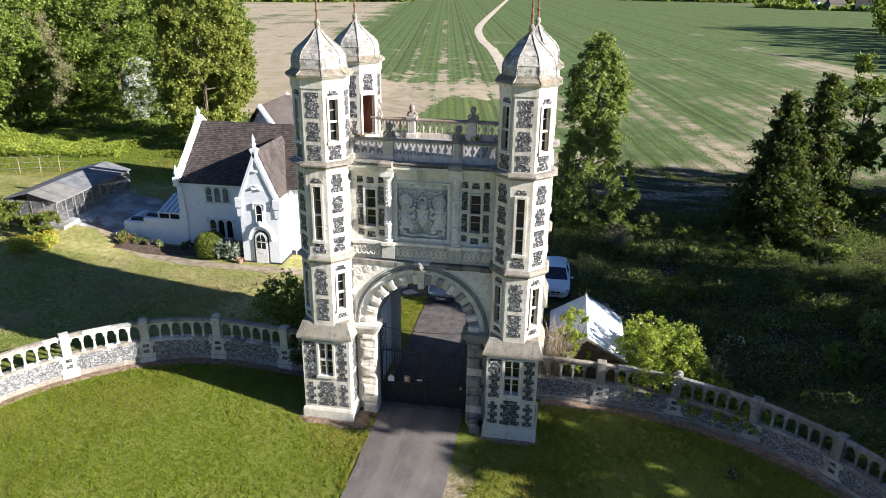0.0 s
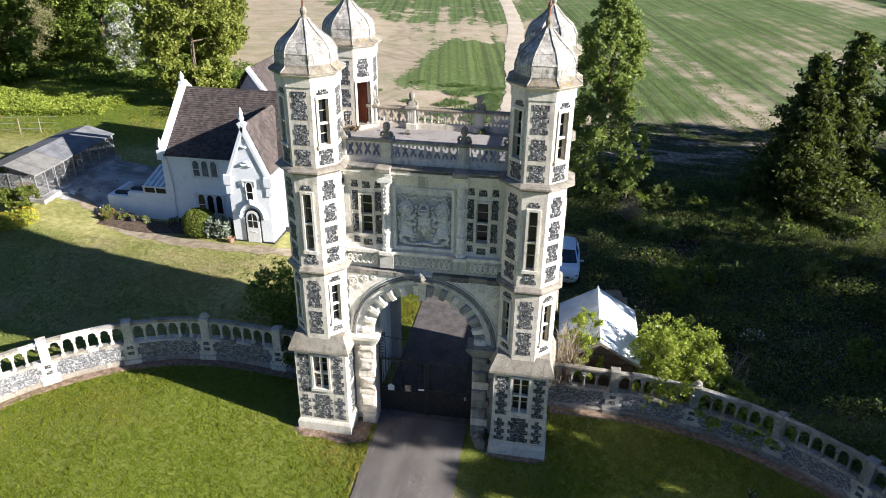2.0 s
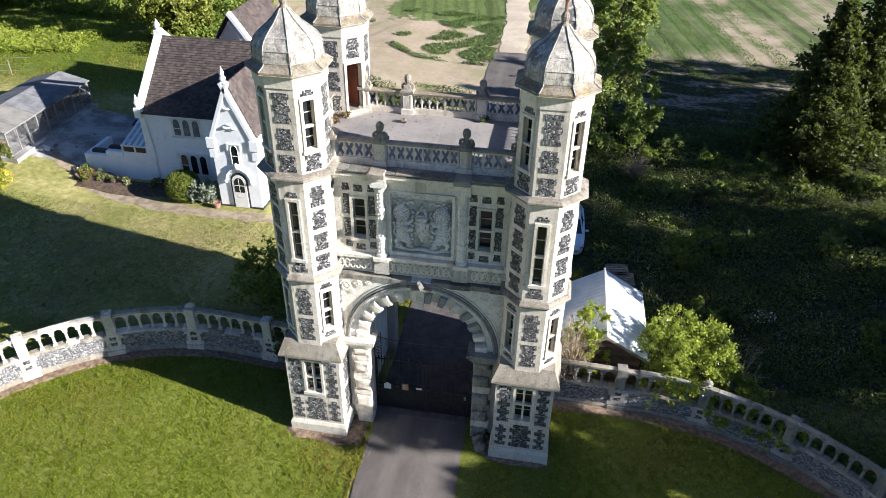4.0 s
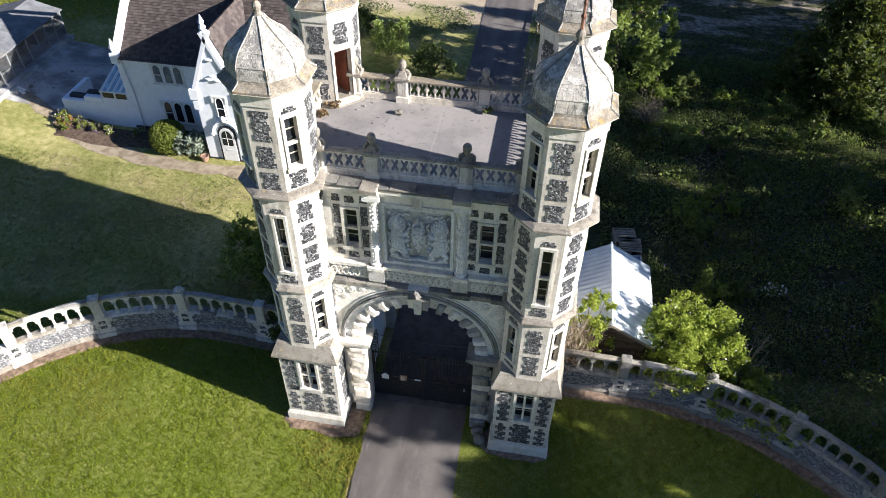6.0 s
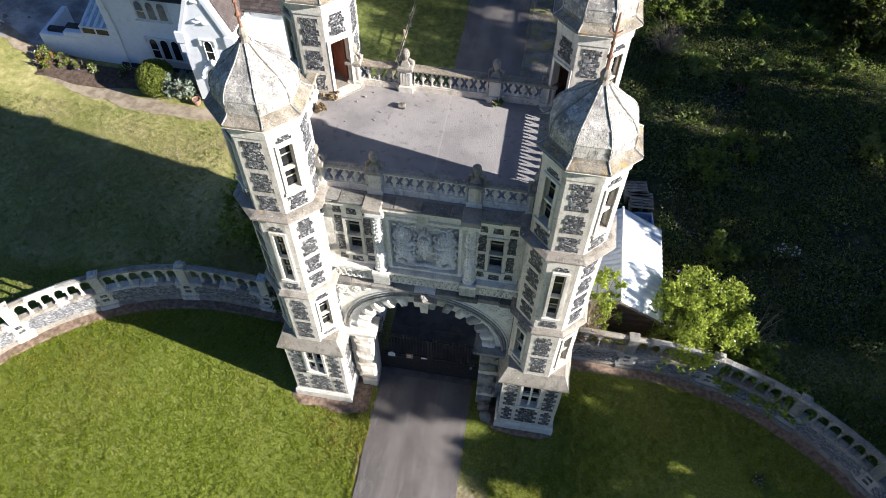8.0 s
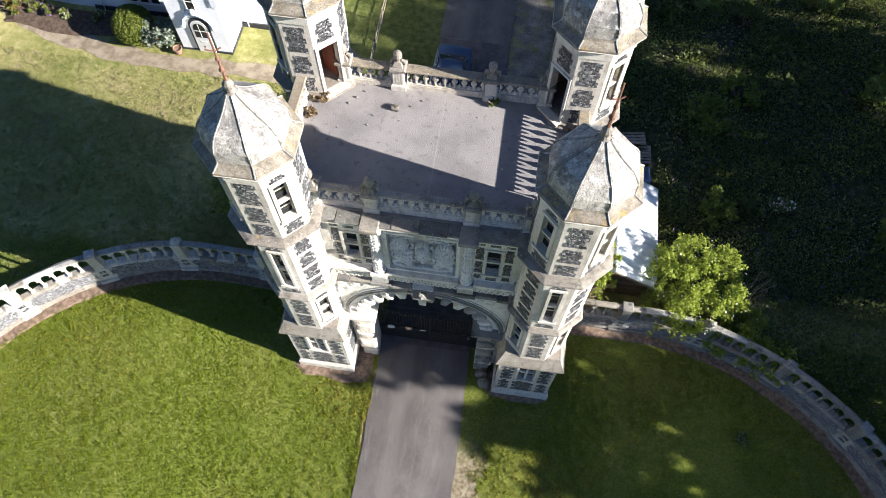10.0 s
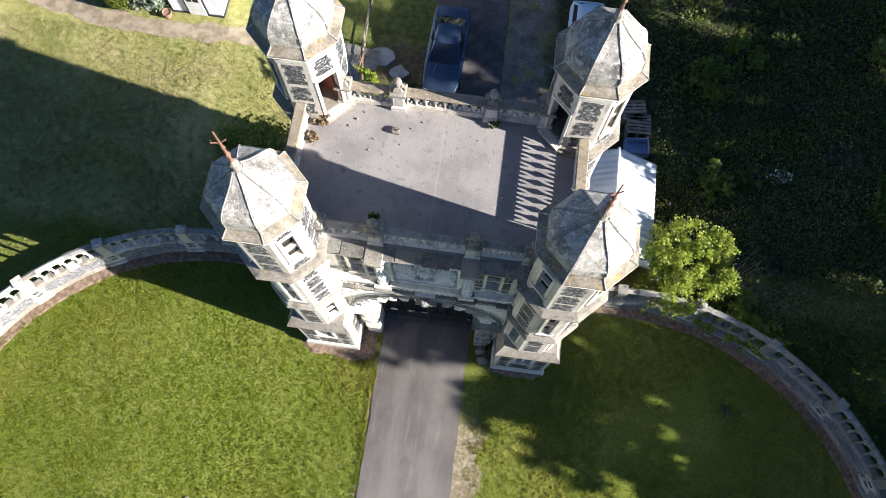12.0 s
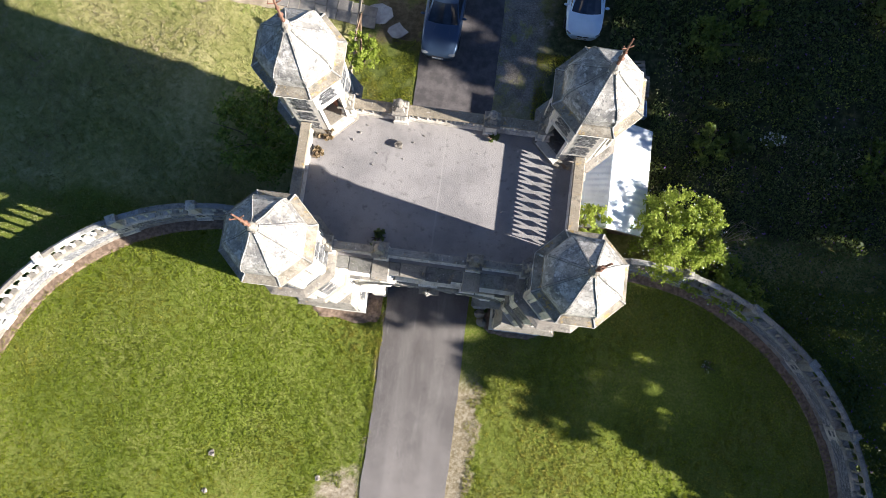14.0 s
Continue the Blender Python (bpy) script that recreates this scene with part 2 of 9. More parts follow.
def tile_mat():
    g = Graph("plum clay tiles")
    c = g.ramp(g.piece(), (0, (0.050, 0.040, 0.037)), (0.5, (0.072, 0.058, 0.053)), (1, (0.10, 0.083, 0.075)))
    c = g.mix(0.45, c, g.ramp(g.island(), (0, (0.030, 0.024, 0.024)), (1, (0.17, 0.14, 0.125))))
    c = g.mix(g.smooth(g.noise(7, 6, 0.7), 0.62, 0.70, 0, 0.4), c, (0.16, 0.14, 0.11))
    c = g.mix(g.smooth(g.noise(0.8, 4), 0.45, 0.7, 0, 0.4), c, (0.042, 0.032, 0.034))
    g.bump(g.noise(25, 4), 0.3, 0.01)
    return g.done(c, 0.85)


TILE = tile_mat()


def corrugated_mat():
    g = Graph("white corrugated sheet")
    n = g.noise(1.4, 5)
    c = g.mix(g.smooth(n, 0.4, 0.7), (0.70, 0.74, 0.76), (0.58, 0.62, 0.65))
    c = g.mix(g.smooth(g.noise(7, 5, 0.7), 0.58, 0.72, 0, 0.5), c, (0.30, 0.31, 0.28))
    return g.done(c, 0.45, 0.0, 0.5)


CORRUGATED = corrugated_mat()


def asphalt_mat():
    g = Graph("worn asphalt")
    x, y, z = g.xyz()
    c = g.mix(g.smooth(g.noise(0.9, 6, 0.6), 0.35, 0.7), (0.098, 0.087, 0.081), (0.145, 0.130, 0.121))
    tread = g.smooth(g.math("ABSOLUTE", g.math("SUBTRACT", g.math("ABSOLUTE", x), 0.78)), 0.1, 0.5, 1, 0)
    c = g.mix(g.math("MULTIPLY", tread, 0.45), c, (0.195, 0.177, 0.164))
    c = g.mix(g.smooth(g.noise(55, 2), 0.55, 0.75, 0, 0.6), c, (0.26, 0.25, 0.23))
    c = g.mix(g.smooth(g.noise(3.5, 6, 0.7), 0.55, 0.70, 0, 0.6), c, (0.075, 0.07, 0.068))
    c = g.mix(g.smooth(g.noise(5.0, 6, 0.75, g.place((1, 0.12, 1))), 0.52, 0.68, 0, 0.35), c, (0.24, 0.222, 0.207))
    c = g.mix(g.smooth(g.noise(48, 4, 0.8), 0.56, 0.64, 0, 0.7), c, (0.38, 0.345, 0.31))
    c = g.mix(g.smooth(g.noise(26, 5, 0.85), 0.52, 0.62, 0, 0.6), c, (0.05, 0.046, 0.044))
    # paler towards the front end of the drive
    pale_front = g.smooth(g.math("ADD", y, g.math("MULTIPLY", g.noise(0.6, 5, 0.7), 5.0)), 0.0, -6.5, 0, 0.45)
    c = g.mix(pale_front, c, (0.30, 0.272, 0.248))
    g.bump(g.noise(70, 3), 0.5, 0.012)
    return g.done(c, 0.9)


ASPHALT = asphalt_mat()
# the shade behind the arch is put into this colour
SHADED_TARMAC = simple("tarmac darkened for shade", (0.078, 0.070, 0.068), (0.130, 0.115, 0.110), 2.2, 0.9, bump=0.5, distance=0.015)


def roof_deck_mat():
    g = Graph("grey roof screed")
    x, y, z = g.xyz()
    c = g.mix(g.smooth(g.noise(0.8, 6, 0.6), 0.35, 0.68), (0.305, 0.285, 0.272), (0.225, 0.212, 0.206))
    c = g.mix(g.smooth(g.noise(5, 6, 0.7), 0.54, 0.70, 0, 0.7), c, (0.13, 0.122, 0.12))
    c = g.mix(g.smooth(g.noise(60, 2), 0.58, 0.72, 0, 0.5), c, (0.46, 0.44, 0.41))
    seam = g.smooth(g.math("ABSOLUTE", g.math("SUBTRACT", x, g.math("MULTIPLY", g.noise(1.5), 0.12))), 0.01, 0.04, 0.3, 0)
    c = g.mix(seam, c, (0.40, 0.38, 0.35))
    g.bump(g.noise(35, 4), 0.5, 0.02)
    return g.done(c, 0.92)


ROOF_DECK = roof_deck_mat()


def leaf_mat(name, a, b, c3, through_light=0.35, rough=0.55, patch=None):
    g = Graph(name)
    c = g.ramp(g.island(), (0, a), (0.55, b), (1, c3))
    c = g.mix(g.smooth(g.noise(0.45, 3), 0.35, 0.7, 0, 0.5), c, a)
    if patch:
        c = g.mix(g.smooth(g.noise(15.0, 4, 0.75), 0.48, 0.64, 0, 0.2), c, tuple(0.5 * v for v in a))
        c = g.mix(g.smooth(g.noise(8.5, 5, 0.75), 0.50, 0.62, 0, 0.36), c, patch)
        c = g.mix(g.smooth(g.noise(0.55, 5, 0.65), 0.45, 0.66, 0, 0.6), c, patch)
        c = g.mix(g.smooth(g.noise(2.6, 6, 0.75), 0.50, 0.64, 0, 0.42), c, tuple(0.55 * v for v in a))
        c = g.mix(g.smooth(g.noise(0.32, 6, 0.7, g.vec("ADD", g.place(), (7, 3, 1))), 0.50, 0.62, 0, 0.5), c, tuple(v * k for v, k in zip(patch, (0.9, 0.78, 1.1))))
        c = g.mix(g.smooth(g.noise(0.9, 5, 0.65, g.vec("ADD", g.place(), (31, 17, 5))), 0.52, 0.66, 0, 0.6), c, tuple(0.62 * v for v in a))
        drift = g.noise(0.17, 5, 0.62, g.vec("ADD", g.place(), (3, 41, 2)))
        c = g.mix(g.smooth(drift, 0.48, 0.58, 0, 0.75), c, tuple(v * k for v, k in zip(b, (0.82, 1.02, 0.8))))
        c = g.mix(g.smooth(drift, 0.47, 0.38, 0, 0.75), c, tuple(v * k for v, k in zip(patch, (0.94, 0.80, 1.25))))
    g.done(c, rough, 0, 0.25)
    tr = g.t.nodes.new("ShaderNodeBsdfTranslucent")
    g.put(tr.inputs[0], g.mix(0.5, c, (0.30, 0.38, 0.05), "MIX"))
    mx = g.t.nodes.new("ShaderNodeMixShader")
    mx.inputs[0].default_value = through_light
    g.t.links.new(g.b.outputs[0], mx.inputs[1])
    g.t.links.new(tr.outputs[0], mx.inputs[2])
    g.t.links.new(mx.outputs[0], g.out.inputs[0])
    return g.m


LEAF_OAK = leaf_mat("fresh broad leaves", (0.090, 0.138, 0.025), (0.169, 0.231, 0.040), (0.288, 0.344, 0.070))
LEAF_ASH = leaf_mat("yellow green leaves", (0.130, 0.155, 0.026), (0.220, 0.252, 0.045), (0.335, 0.340, 0.095))
LEAF_POPLAR = leaf_mat("mid green leaves", (0.165, 0.225, 0.058), (0.265, 0.335, 0.095), (0.42, 0.46, 0.18), 0.5)
LEAF_FIR = leaf_mat("dark fir needles", (0.031, 0.046, 0.014), (0.061, 0.082, 0.022), (0.129, 0.150, 0.041), 0.3)
LEAF_ELDER = leaf_mat("bright elder leaves", (0.220, 0.288, 0.040), (0.344, 0.407, 0.064), (0.498, 0.534, 0.119), 0.45)
LEAF_BOX = leaf_mat("clipped shrub leaves", (0.080, 0.105, 0.018), (0.135, 0.165, 0.028), (0.21, 0.24, 0.05), 0.25)
LEAF_GREY = leaf_mat("silvery shrub leaves", (0.15, 0.19, 0.14), (0.24, 0.28, 0.22), (0.36, 0.40, 0.33), 0.2)
LEAF_WILD = leaf_mat("rough undergrowth", (0.052, 0.077, 0.025), (0.100, 0.137, 0.040), (0.186, 0.213, 0.077), 0.35)

LEAF_GRASS = leaf_mat("lawn blades", (0.212, 0.246, 0.017), (0.282, 0.300, 0.024), (0.378, 0.369, 0.046), 0.58, patch=(0.448, 0.396, 0.075))
LEAF_DRY = leaf_mat("dry grass blades", (0.213, 0.230, 0.072), (0.314, 0.319, 0.112), (0.470, 0.442, 0.202), 0.4, patch=(0.515, 0.459, 0.235))
LEAF_CROP = leaf_mat("young crop", (0.070, 0.125, 0.042), (0.105, 0.170, 0.058), (0.15, 0.215, 0.080), 0.35)
LEAF_DEAD = leaf_mat("dead litter", (0.16, 0.11, 0.06), (0.26, 0.18, 0.10), (0.36, 0.28, 0.17), 0.1)
LEAF_TWIG = leaf_mat("grey twigs and buds", (0.150, 0.145, 0.070), (0.260, 0.245, 0.125), (0.420, 0.385, 0.220), 0.2)
BLOSSOM = leaf_mat("white blossom", (0.62, 0.62, 0.54), (0.74, 0.74, 0.68), (0.80, 0.80, 0.76), 0.2)
BLOOM_RED = leaf_mat("orange red flowers", (0.35, 0.07, 0.02), (0.45, 0.12, 0.03), (0.5, 0.2, 0.05), 0.2)
BLOOM_PURPLE = leaf_mat("purple flowers", (0.16, 0.06, 0.30), (0.22, 0.09, 0.38), (0.3, 0.15, 0.45), 0.2)
BLOOM_YELLOW = leaf_mat("yellow flowers", (0.50, 0.36, 0.02), (0.62, 0.46, 0.03), (0.7, 0.55, 0.06), 0.2)
BARK = simple("grey brown bark", (0.10, 0.075, 0.052), (0.19, 0.15, 0.11), 7, 0.95, bump=0.8, distance=0.03, stretch=(1, 1, 0.3))
TWIG = simple("dead twigs", (0.26, 0.20, 0.14), (0.36, 0.29, 0.21), 5, 0.9)


def ground_mat():
    """Lawn, rough grass, bare earth and crop, each in its own stretch of the plan."""
    g = Graph("ground of lawn, earth and crop")
    x0, y0, z0 = g.xyz()
    wob, wob2 = g.noise(0.22, 5, 0.6), g.noise(1.3, 4, 0.6)
    x = g.math("ADD", x0, g.math("MULTIPLY_ADD", wob, 5.0, -2.5))
    y = g.math("ADD", y0, g.math("MULTIPLY_ADD", wob, -5.0, 2.5))
    n1, n2, n3 = g.noise(0.35, 6, 0.62), g.noise(3.2, 5, 0.65), g.noise(30, 3)
    lawn = g.ramp(g.math("MULTIPLY_ADD", n1, 0.35, g.math("MULTIPLY", g.noise(9.0, 5, 0.75), 0.65)), (0.38, (0.095, 0.128, 0.020)), (0.5, (0.145, 0.175, 0.028)), (0.62, (0.235, 0.235, 0.070)))
    lawn = g.mix(g.smooth(n3, 0.5, 0.75, 0, 0.5), lawn, (0.055, 0.085, 0.016))
    dry = g.ramp(g.math("MULTIPLY_ADD", n1, 0.5, g.math("MULTIPLY", n2, 0.5)), (0.36, (0.17, 0.18, 0.05)), (0.5, (0.29, 0.28, 0.10)), (0.63, (0.46, 0.40, 0.19)))
    dry = g.mix(g.smooth(n3, 0.5, 0.75, 0, 0.5), dry, (0.07, 0.085, 0.02))
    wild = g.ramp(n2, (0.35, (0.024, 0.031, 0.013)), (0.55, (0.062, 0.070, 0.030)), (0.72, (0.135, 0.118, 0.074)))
    sand = g.ramp(g.math("MULTIPLY_ADD", n1, 0.5, g.math("MULTIPLY", n2, 0.5)), (0.3, (0.31, 0.250, 0.175)), (0.5, (0.395, 0.325, 0.240)), (0.7, (0.50, 0.425, 0.325)))
    crop = g.ramp(g.math("MULTIPLY_ADD", n1, 0.7, g.math("MULTIPLY", n2, 0.3)), (0.3, (0.070, 0.112, 0.038)), (0.5, (0.116, 0.164, 0.058)), (0.7, (0.185, 0.226, 0.092)))
    grass = g.mix(g.smooth(y, 3.5, 4.5), lawn, dry)
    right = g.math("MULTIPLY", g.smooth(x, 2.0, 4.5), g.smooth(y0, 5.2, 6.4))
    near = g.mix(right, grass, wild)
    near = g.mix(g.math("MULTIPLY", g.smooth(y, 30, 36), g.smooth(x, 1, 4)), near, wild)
    # crop rows run away from the gate, slanting to the left; tramlines are bare
    along = g.math("ADD", x0, g.math("MULTIPLY", y0, 0.165))
    row = g.math("SINE", g.math("ADD", g.math("MULTIPLY", along, 2.0), g.math("MULTIPLY", wob2, 1.6)))
    fine = g.math("SINE", g.math("ADD", g.math("MULTIPLY", along, 5.2), g.math("MULTIPLY", wob2, 2.5)))
    wheel = g.math("SINE", g.math("ADD", g.math("MULTIPLY", along, 0.42), g.math("MULTIPLY", wob, 2.0)))
    lane = g.math("ABSOLUTE", g.math("MULTIPLY_ADD", g.math("FRACT", g.math("ADD", g.math("MULTIPLY", along, 0.0625), g.math("MULTIPLY", wob, 0.08))), 16.0, -8.0))
    lane = g.smooth(g.math("ABSOLUTE", g.math("SUBTRACT", lane, 0.95)), 0.2, 0.45, 1, 0)
    bare = g.math("ADD", g.math("MULTIPLY", g.noise(0.035, 5, 0.6), 1.5), g.math("MULTIPLY", row, 0.07))
    bare = g.math("ADD", bare, g.math("MULTIPLY", wheel, 0.05))
    bare = g.math("SUBTRACT", bare, g.smooth(y0, 70, 230, 0.0, 0.26))
    drift = g.math("ADD", along, g.math("MULTIPLY_ADD", g.noise(0.05, 6, 0.68), 44.0, -22.0))
    drift = g.math("ADD", drift, g.smooth(y0, 95, 150, 0.0, 22.0))
    sandy = g.math("MULTIPLY", g.smooth(drift, -4, -18), g.smooth(y0, 900, 500))
    streaks = g.math("MULTIPLY", g.math("MULTIPLY", g.smooth(along, -16, -8), g.smooth(along, 13, 8)), g.math("MULTIPLY", g.smooth(y0, 60, 90), g.smooth(y0, 420, 240)))
    streaky = g.math("ADD", g.smooth(g.math("SINE", g.math("ADD", g.math("MULTIPLY", along, 0.9), g.math("MULTIPLY", wob, 2.5))), 0.3, 1.0, -0.12, 0.16), g.math("MULTIPLY_ADD", g.noise(0.25, 6, 0.75), 1.7, -0.85))
    ragged = g.math("MULTIPLY_ADD", g.noise(0.7, 6, 0.75), 6.0, -3.0)
    xr, yr = g.math("ADD", x0, ragged), g.math("ADD", y0, g.math("MULTIPLY", ragged, 1.6))
    patch = g.math("MULTIPLY", g.math("MULTIPLY", g.smooth(xr, -15.5, -11.8), g.smooth(x0, -1.5, -3.0)), g.math("MULTIPLY", g.smooth(yr, 53, 59), g.smooth(yr, 89, 83)))
    band = g.math("MULTIPLY", g.smooth(y0, 108, 98), g.smooth(x0, 0, -3))
    bare = g.math("ADD", bare, g.math("MULTIPLY", sandy, 0.55))
    bare = g.math("ADD", bare, g.math("MULTIPLY", band, 0.5))
    bare = g.math("ADD", bare, g.math("MULTIPLY", streaks, streaky))
    bare = g.math("SUBTRACT", bare, g.math("MULTIPLY", patch, 1.2))
    bare = g.math("ADD", bare, g.smooth(y0, 58, 48, 0.0, 0.35))
    strip = g.math("MULTIPLY", g.smooth(g.math("ABSOLUTE", g.math("SUBTRACT", along, 34.5)), 4.5, 1.5), g.math("MULTIPLY", g.smooth(y0, 50, 56), g.smooth(y0, 118, 104)))
    far_strip = g.math("MULTIPLY", g.smooth(g.math("ABSOLUTE", g.math("SUBTRACT", along, 86.0)), 9, 3), g.math("MULTIPLY", g.smooth(y0, 125, 140), g.smooth(y0, 260, 235)))
    bare = g.math("ADD", bare, g.math("MULTIPLY", strip, g.math("MULTIPLY_ADD", g.noise(0.25, 5, 0.7), 0.9, -0.29)))
    bare = g.math("ADD", bare, g.math("MULTIPLY", far_strip, 0.24))
    bare = g.math("ADD", bare, g.math("MULTIPLY", fine, 0.03))
    # the crop came up thin in small patches near the gate
    thin = g.math("MULTIPLY", g.smooth(g.noise(0.28, 6, 0.75, g.place((1, 0.45, 1))), 0.46, 0.66, -0.08, 0.34), g.smooth(y0, 190, 110))
    bare = g.math("ADD", bare, g.math("MULTIPLY", thin, g.smooth(along, 30, 14)))
    # wheel marks swing round on the bare ground, and thin weeds tint it
    def arc(cx, cy, rad, wide):
        d = g.math("SQRT", g.math("ADD", g.math("POWER", g.math("SUBTRACT", x0, cx), 2.0), g.math("POWER", g.math("SUBTRACT", y0, cy), 2.0)))
        d = g.math("ABSOLUTE", g.math("SUBTRACT", g.math("ABSOLUTE", g.math("SUBTRACT", g.math("ADD", d, g.math("MULTIPLY", wob, 3.0)), rad)), 0.9))
        return g.smooth(d, wide * 0.4, wide, 1, 0)
    marks = g.math("MAXIMUM", g.math("MAXIMUM", arc(-34.0, 62.0, 24.0, 0.5), arc(-2.0, 96.0, 30.0, 0.6)), g.math("MAXIMUM", arc(-40.0, 90.0, 21.0, 0.6), arc(-6.0, 40.0, 27.0, 0.5)))
    sand = g.mix(g.math("MULTIPLY", marks, g.smooth(g.noise(0.8, 4), 0.35, 0.6, 0.1, 0.6)), sand, (0.25, 0.20, 0.145))
    sand = g.mix(g.smooth(g.noise(1.6, 6, 0.75), 0.52, 0.68, 0, 0.4), sand, (0.27, 0.225, 0.15))
    sand = g.mix(g.smooth(g.noise(0.22, 6, 0.72), 0.46, 0.64, 0, 0.6), sand, (0.24, 0.25, 0.13))
    crop = g.mix(g.math("MULTIPLY", patch, 0.75), crop, g.ramp(g.noise(2.0, 5, 0.7), (0.35, (0.085, 0.130, 0.040)), (0.65, (0.20, 0.235, 0.085))))
    field = g.mix(g.smooth(bare, 0.70, 1.0), crop, sand)
    field = g.mix(g.math("MULTIPLY", g.smooth(fine, 0.1, 0.9, 0, 0.4), g.smooth(bare, 1.1, 0.8)), field, (0.045, 0.075, 0.032))
    field = g.mix(g.math("MULTIPLY", g.math("MULTIPLY", lane, 0.55), g.smooth(bare, 0.95, 0.78)), field, (0.055, 0.060, 0.030))
    field = g.mix(g.math("MULTIPLY", g.smooth(row, 0.2, 0.9, 0, 0.35), g.smooth(bare, 1.1, 0.8)), field, (0.05, 0.07, 0.025))
    edge = g.math("ADD", y, g.math("MULTIPLY", g.smooth(x0, -18, -36), 22.0))
    edge = g.math("SUBTRACT", edge, g.math("MULTIPLY", g.smooth(x0, 5, 11), 5.0))
    edge = g.math("ADD", edge, g.math("MULTIPLY", g.math("MULTIPLY", g.smooth(x0, -24, -18), g.smooth(x0, 4, 1)), 9.5))
    infield = g.math("MULTIPLY", g.smooth(edge, 44, 47), g.smooth(g.math("ADD", x0, g.math("MULTIPLY", y0, 0.60)), -4.0, 2.0))
    meadow = g.ramp(n2, (0.3, (0.06, 0.10, 0.018)), (0.5, (0.11, 0.155, 0.028)), (0.7, (0.17, 0.20, 0.05)))
    near = g.mix(g.math("MULTIPLY", g.smooth(y, 27, 31), g.smooth(x, -22, -26)), near, meadow)
    c = g.mix(infield, near, field)
    c = g.mix(g.math("MULTIPLY", g.math("MULTIPLY", g.smooth(y0, 540, 590), g.smooth(x0, 90, 170)), 0.8), c, g.ramp(g.noise(0.03, 4), (0.35, (0.10, 0.10, 0.06)), (0.6, (0.22, 0.18, 0.14))))
    till = g.math("MULTIPLY", g.math("MULTIPLY", g.smooth(x, 5, 9), g.smooth(x, 34, 26)), g.math("MULTIPLY", g.smooth(y, 34, 37), g.smooth(y, 53, 49)))
    till = g.math("MULTIPLY", till, g.smooth(g.noise(0.5, 6, 0.7, g.place((0.35, 1, 1))), 0.49, 0.60))
    c = g.mix(till, c, g.ramp(n2, (0.34, (0.10, 0.09, 0.065)), (0.5, (0.24, 0.20, 0.155)), (0.66, (0.42, 0.36, 0.28))))
    rim = g.smooth(g.math("SUBTRACT", g.math("ABSOLUTE", x0), g.math("MULTIPLY_ADD", wob2, 1.7, g.smooth(x0, -1, 1, -0.78, 0.1))), 1.75, 2.05, 1, 0)
    verge = g.math("MULTIPLY", rim, g.math("MULTIPLY", g.smooth(y0, 13, 8), g.math("MAXIMUM", g.smooth(x0, 0.5, -0.5), g.smooth(g.math("ABSOLUTE", g.math("SUBTRACT", y0, 0.5)), 2.0, 3.6))))
    c = g.mix(g.math("MULTIPLY", verge, 0.8), c, g.ramp(g.noise(6, 6, 0.75), (0.35, (0.17, 0.12, 0.08)), (0.5, (0.30, 0.235, 0.17)), (0.65, (0.46, 0.39, 0.31))))
    worn = g.math("ADD", g.math("POWER", g.math("ADD", x0, 2.7), 2.0), g.math("MULTIPLY", g.math("POWER", g.math("ADD", y0, 8.6), 2.0), 0.5))
    worn = g.smooth(g.math("ADD", worn, g.math("MULTIPLY_ADD", wob2, 6.0, -3.0)), 0.8, 2.4, 0.85, 0)
    c = g.mix(worn, c, g.ramp(g.noise(5, 6, 0.75), (0.35, (0.20, 0.145, 0.10)), (0.5, (0.36, 0.29, 0.215)), (0.65, (0.50, 0.425, 0.335))))
    xs, ys = g.math("ADD", x0, g.math("MULTIPLY_ADD", wob2, 1.6, g.math("MULTIPLY_ADD", n2, 1.6, -1.6))), g.math("ADD", y0, g.math("MULTIPLY_ADD", wob2, 2.0, -1.0))
    yard = g.math("MULTIPLY", g.math("MULTIPLY", g.smooth(xs, -4.7, -4.2), g.smooth(xs, -1.8, -2.2)), g.math("MULTIPLY", g.smooth(ys, 12.9, 13.5), g.smooth(ys, 16.0, 15.2)))
    c = g.mix(g.math("MULTIPLY", yard, 0.85), c, g.ramp(g.noise(4, 5, 0.7), (0.35, (0.055, 0.040, 0.032)), (0.65, (0.16, 0.12, 0.09))))
    # darker green left of the drive, part of it painting the shade there
    side = g.math("MULTIPLY", g.math("MULTIPLY", g.smooth(g.math("ADD", xs, g.smooth(ys, 14, 16, 0.0, 4.0)), -5.6, -5.0), g.smooth(x0, -1.6, -2.0)), g.smooth(ys, 6.6, 7.6))
    side = g.math("MULTIPLY", side, g.smooth(ys, 30, 27))
    c = g.mix(g.math("MULTIPLY", g.math("SUBTRACT", side, yard), 0.85), c, g.ramp(n2, (0.35, (0.045, 0.065, 0.016)), (0.6, (0.10, 0.125, 0.030)), (0.72, (0.16, 0.14, 0.06))))
    park = g.math("MULTIPLY", g.math("MULTIPLY", g.smooth(xs, 1.4, 1.9), g.smooth(xs, 4.4, 3.4)), g.math("MULTIPLY", g.smooth(ys, 9.5, 11.5), g.smooth(ys, 33, 29)))
    park = g.math("MULTIPLY", park, g.smooth(g.noise(0.9, 6, 0.7), 0.36, 0.50))
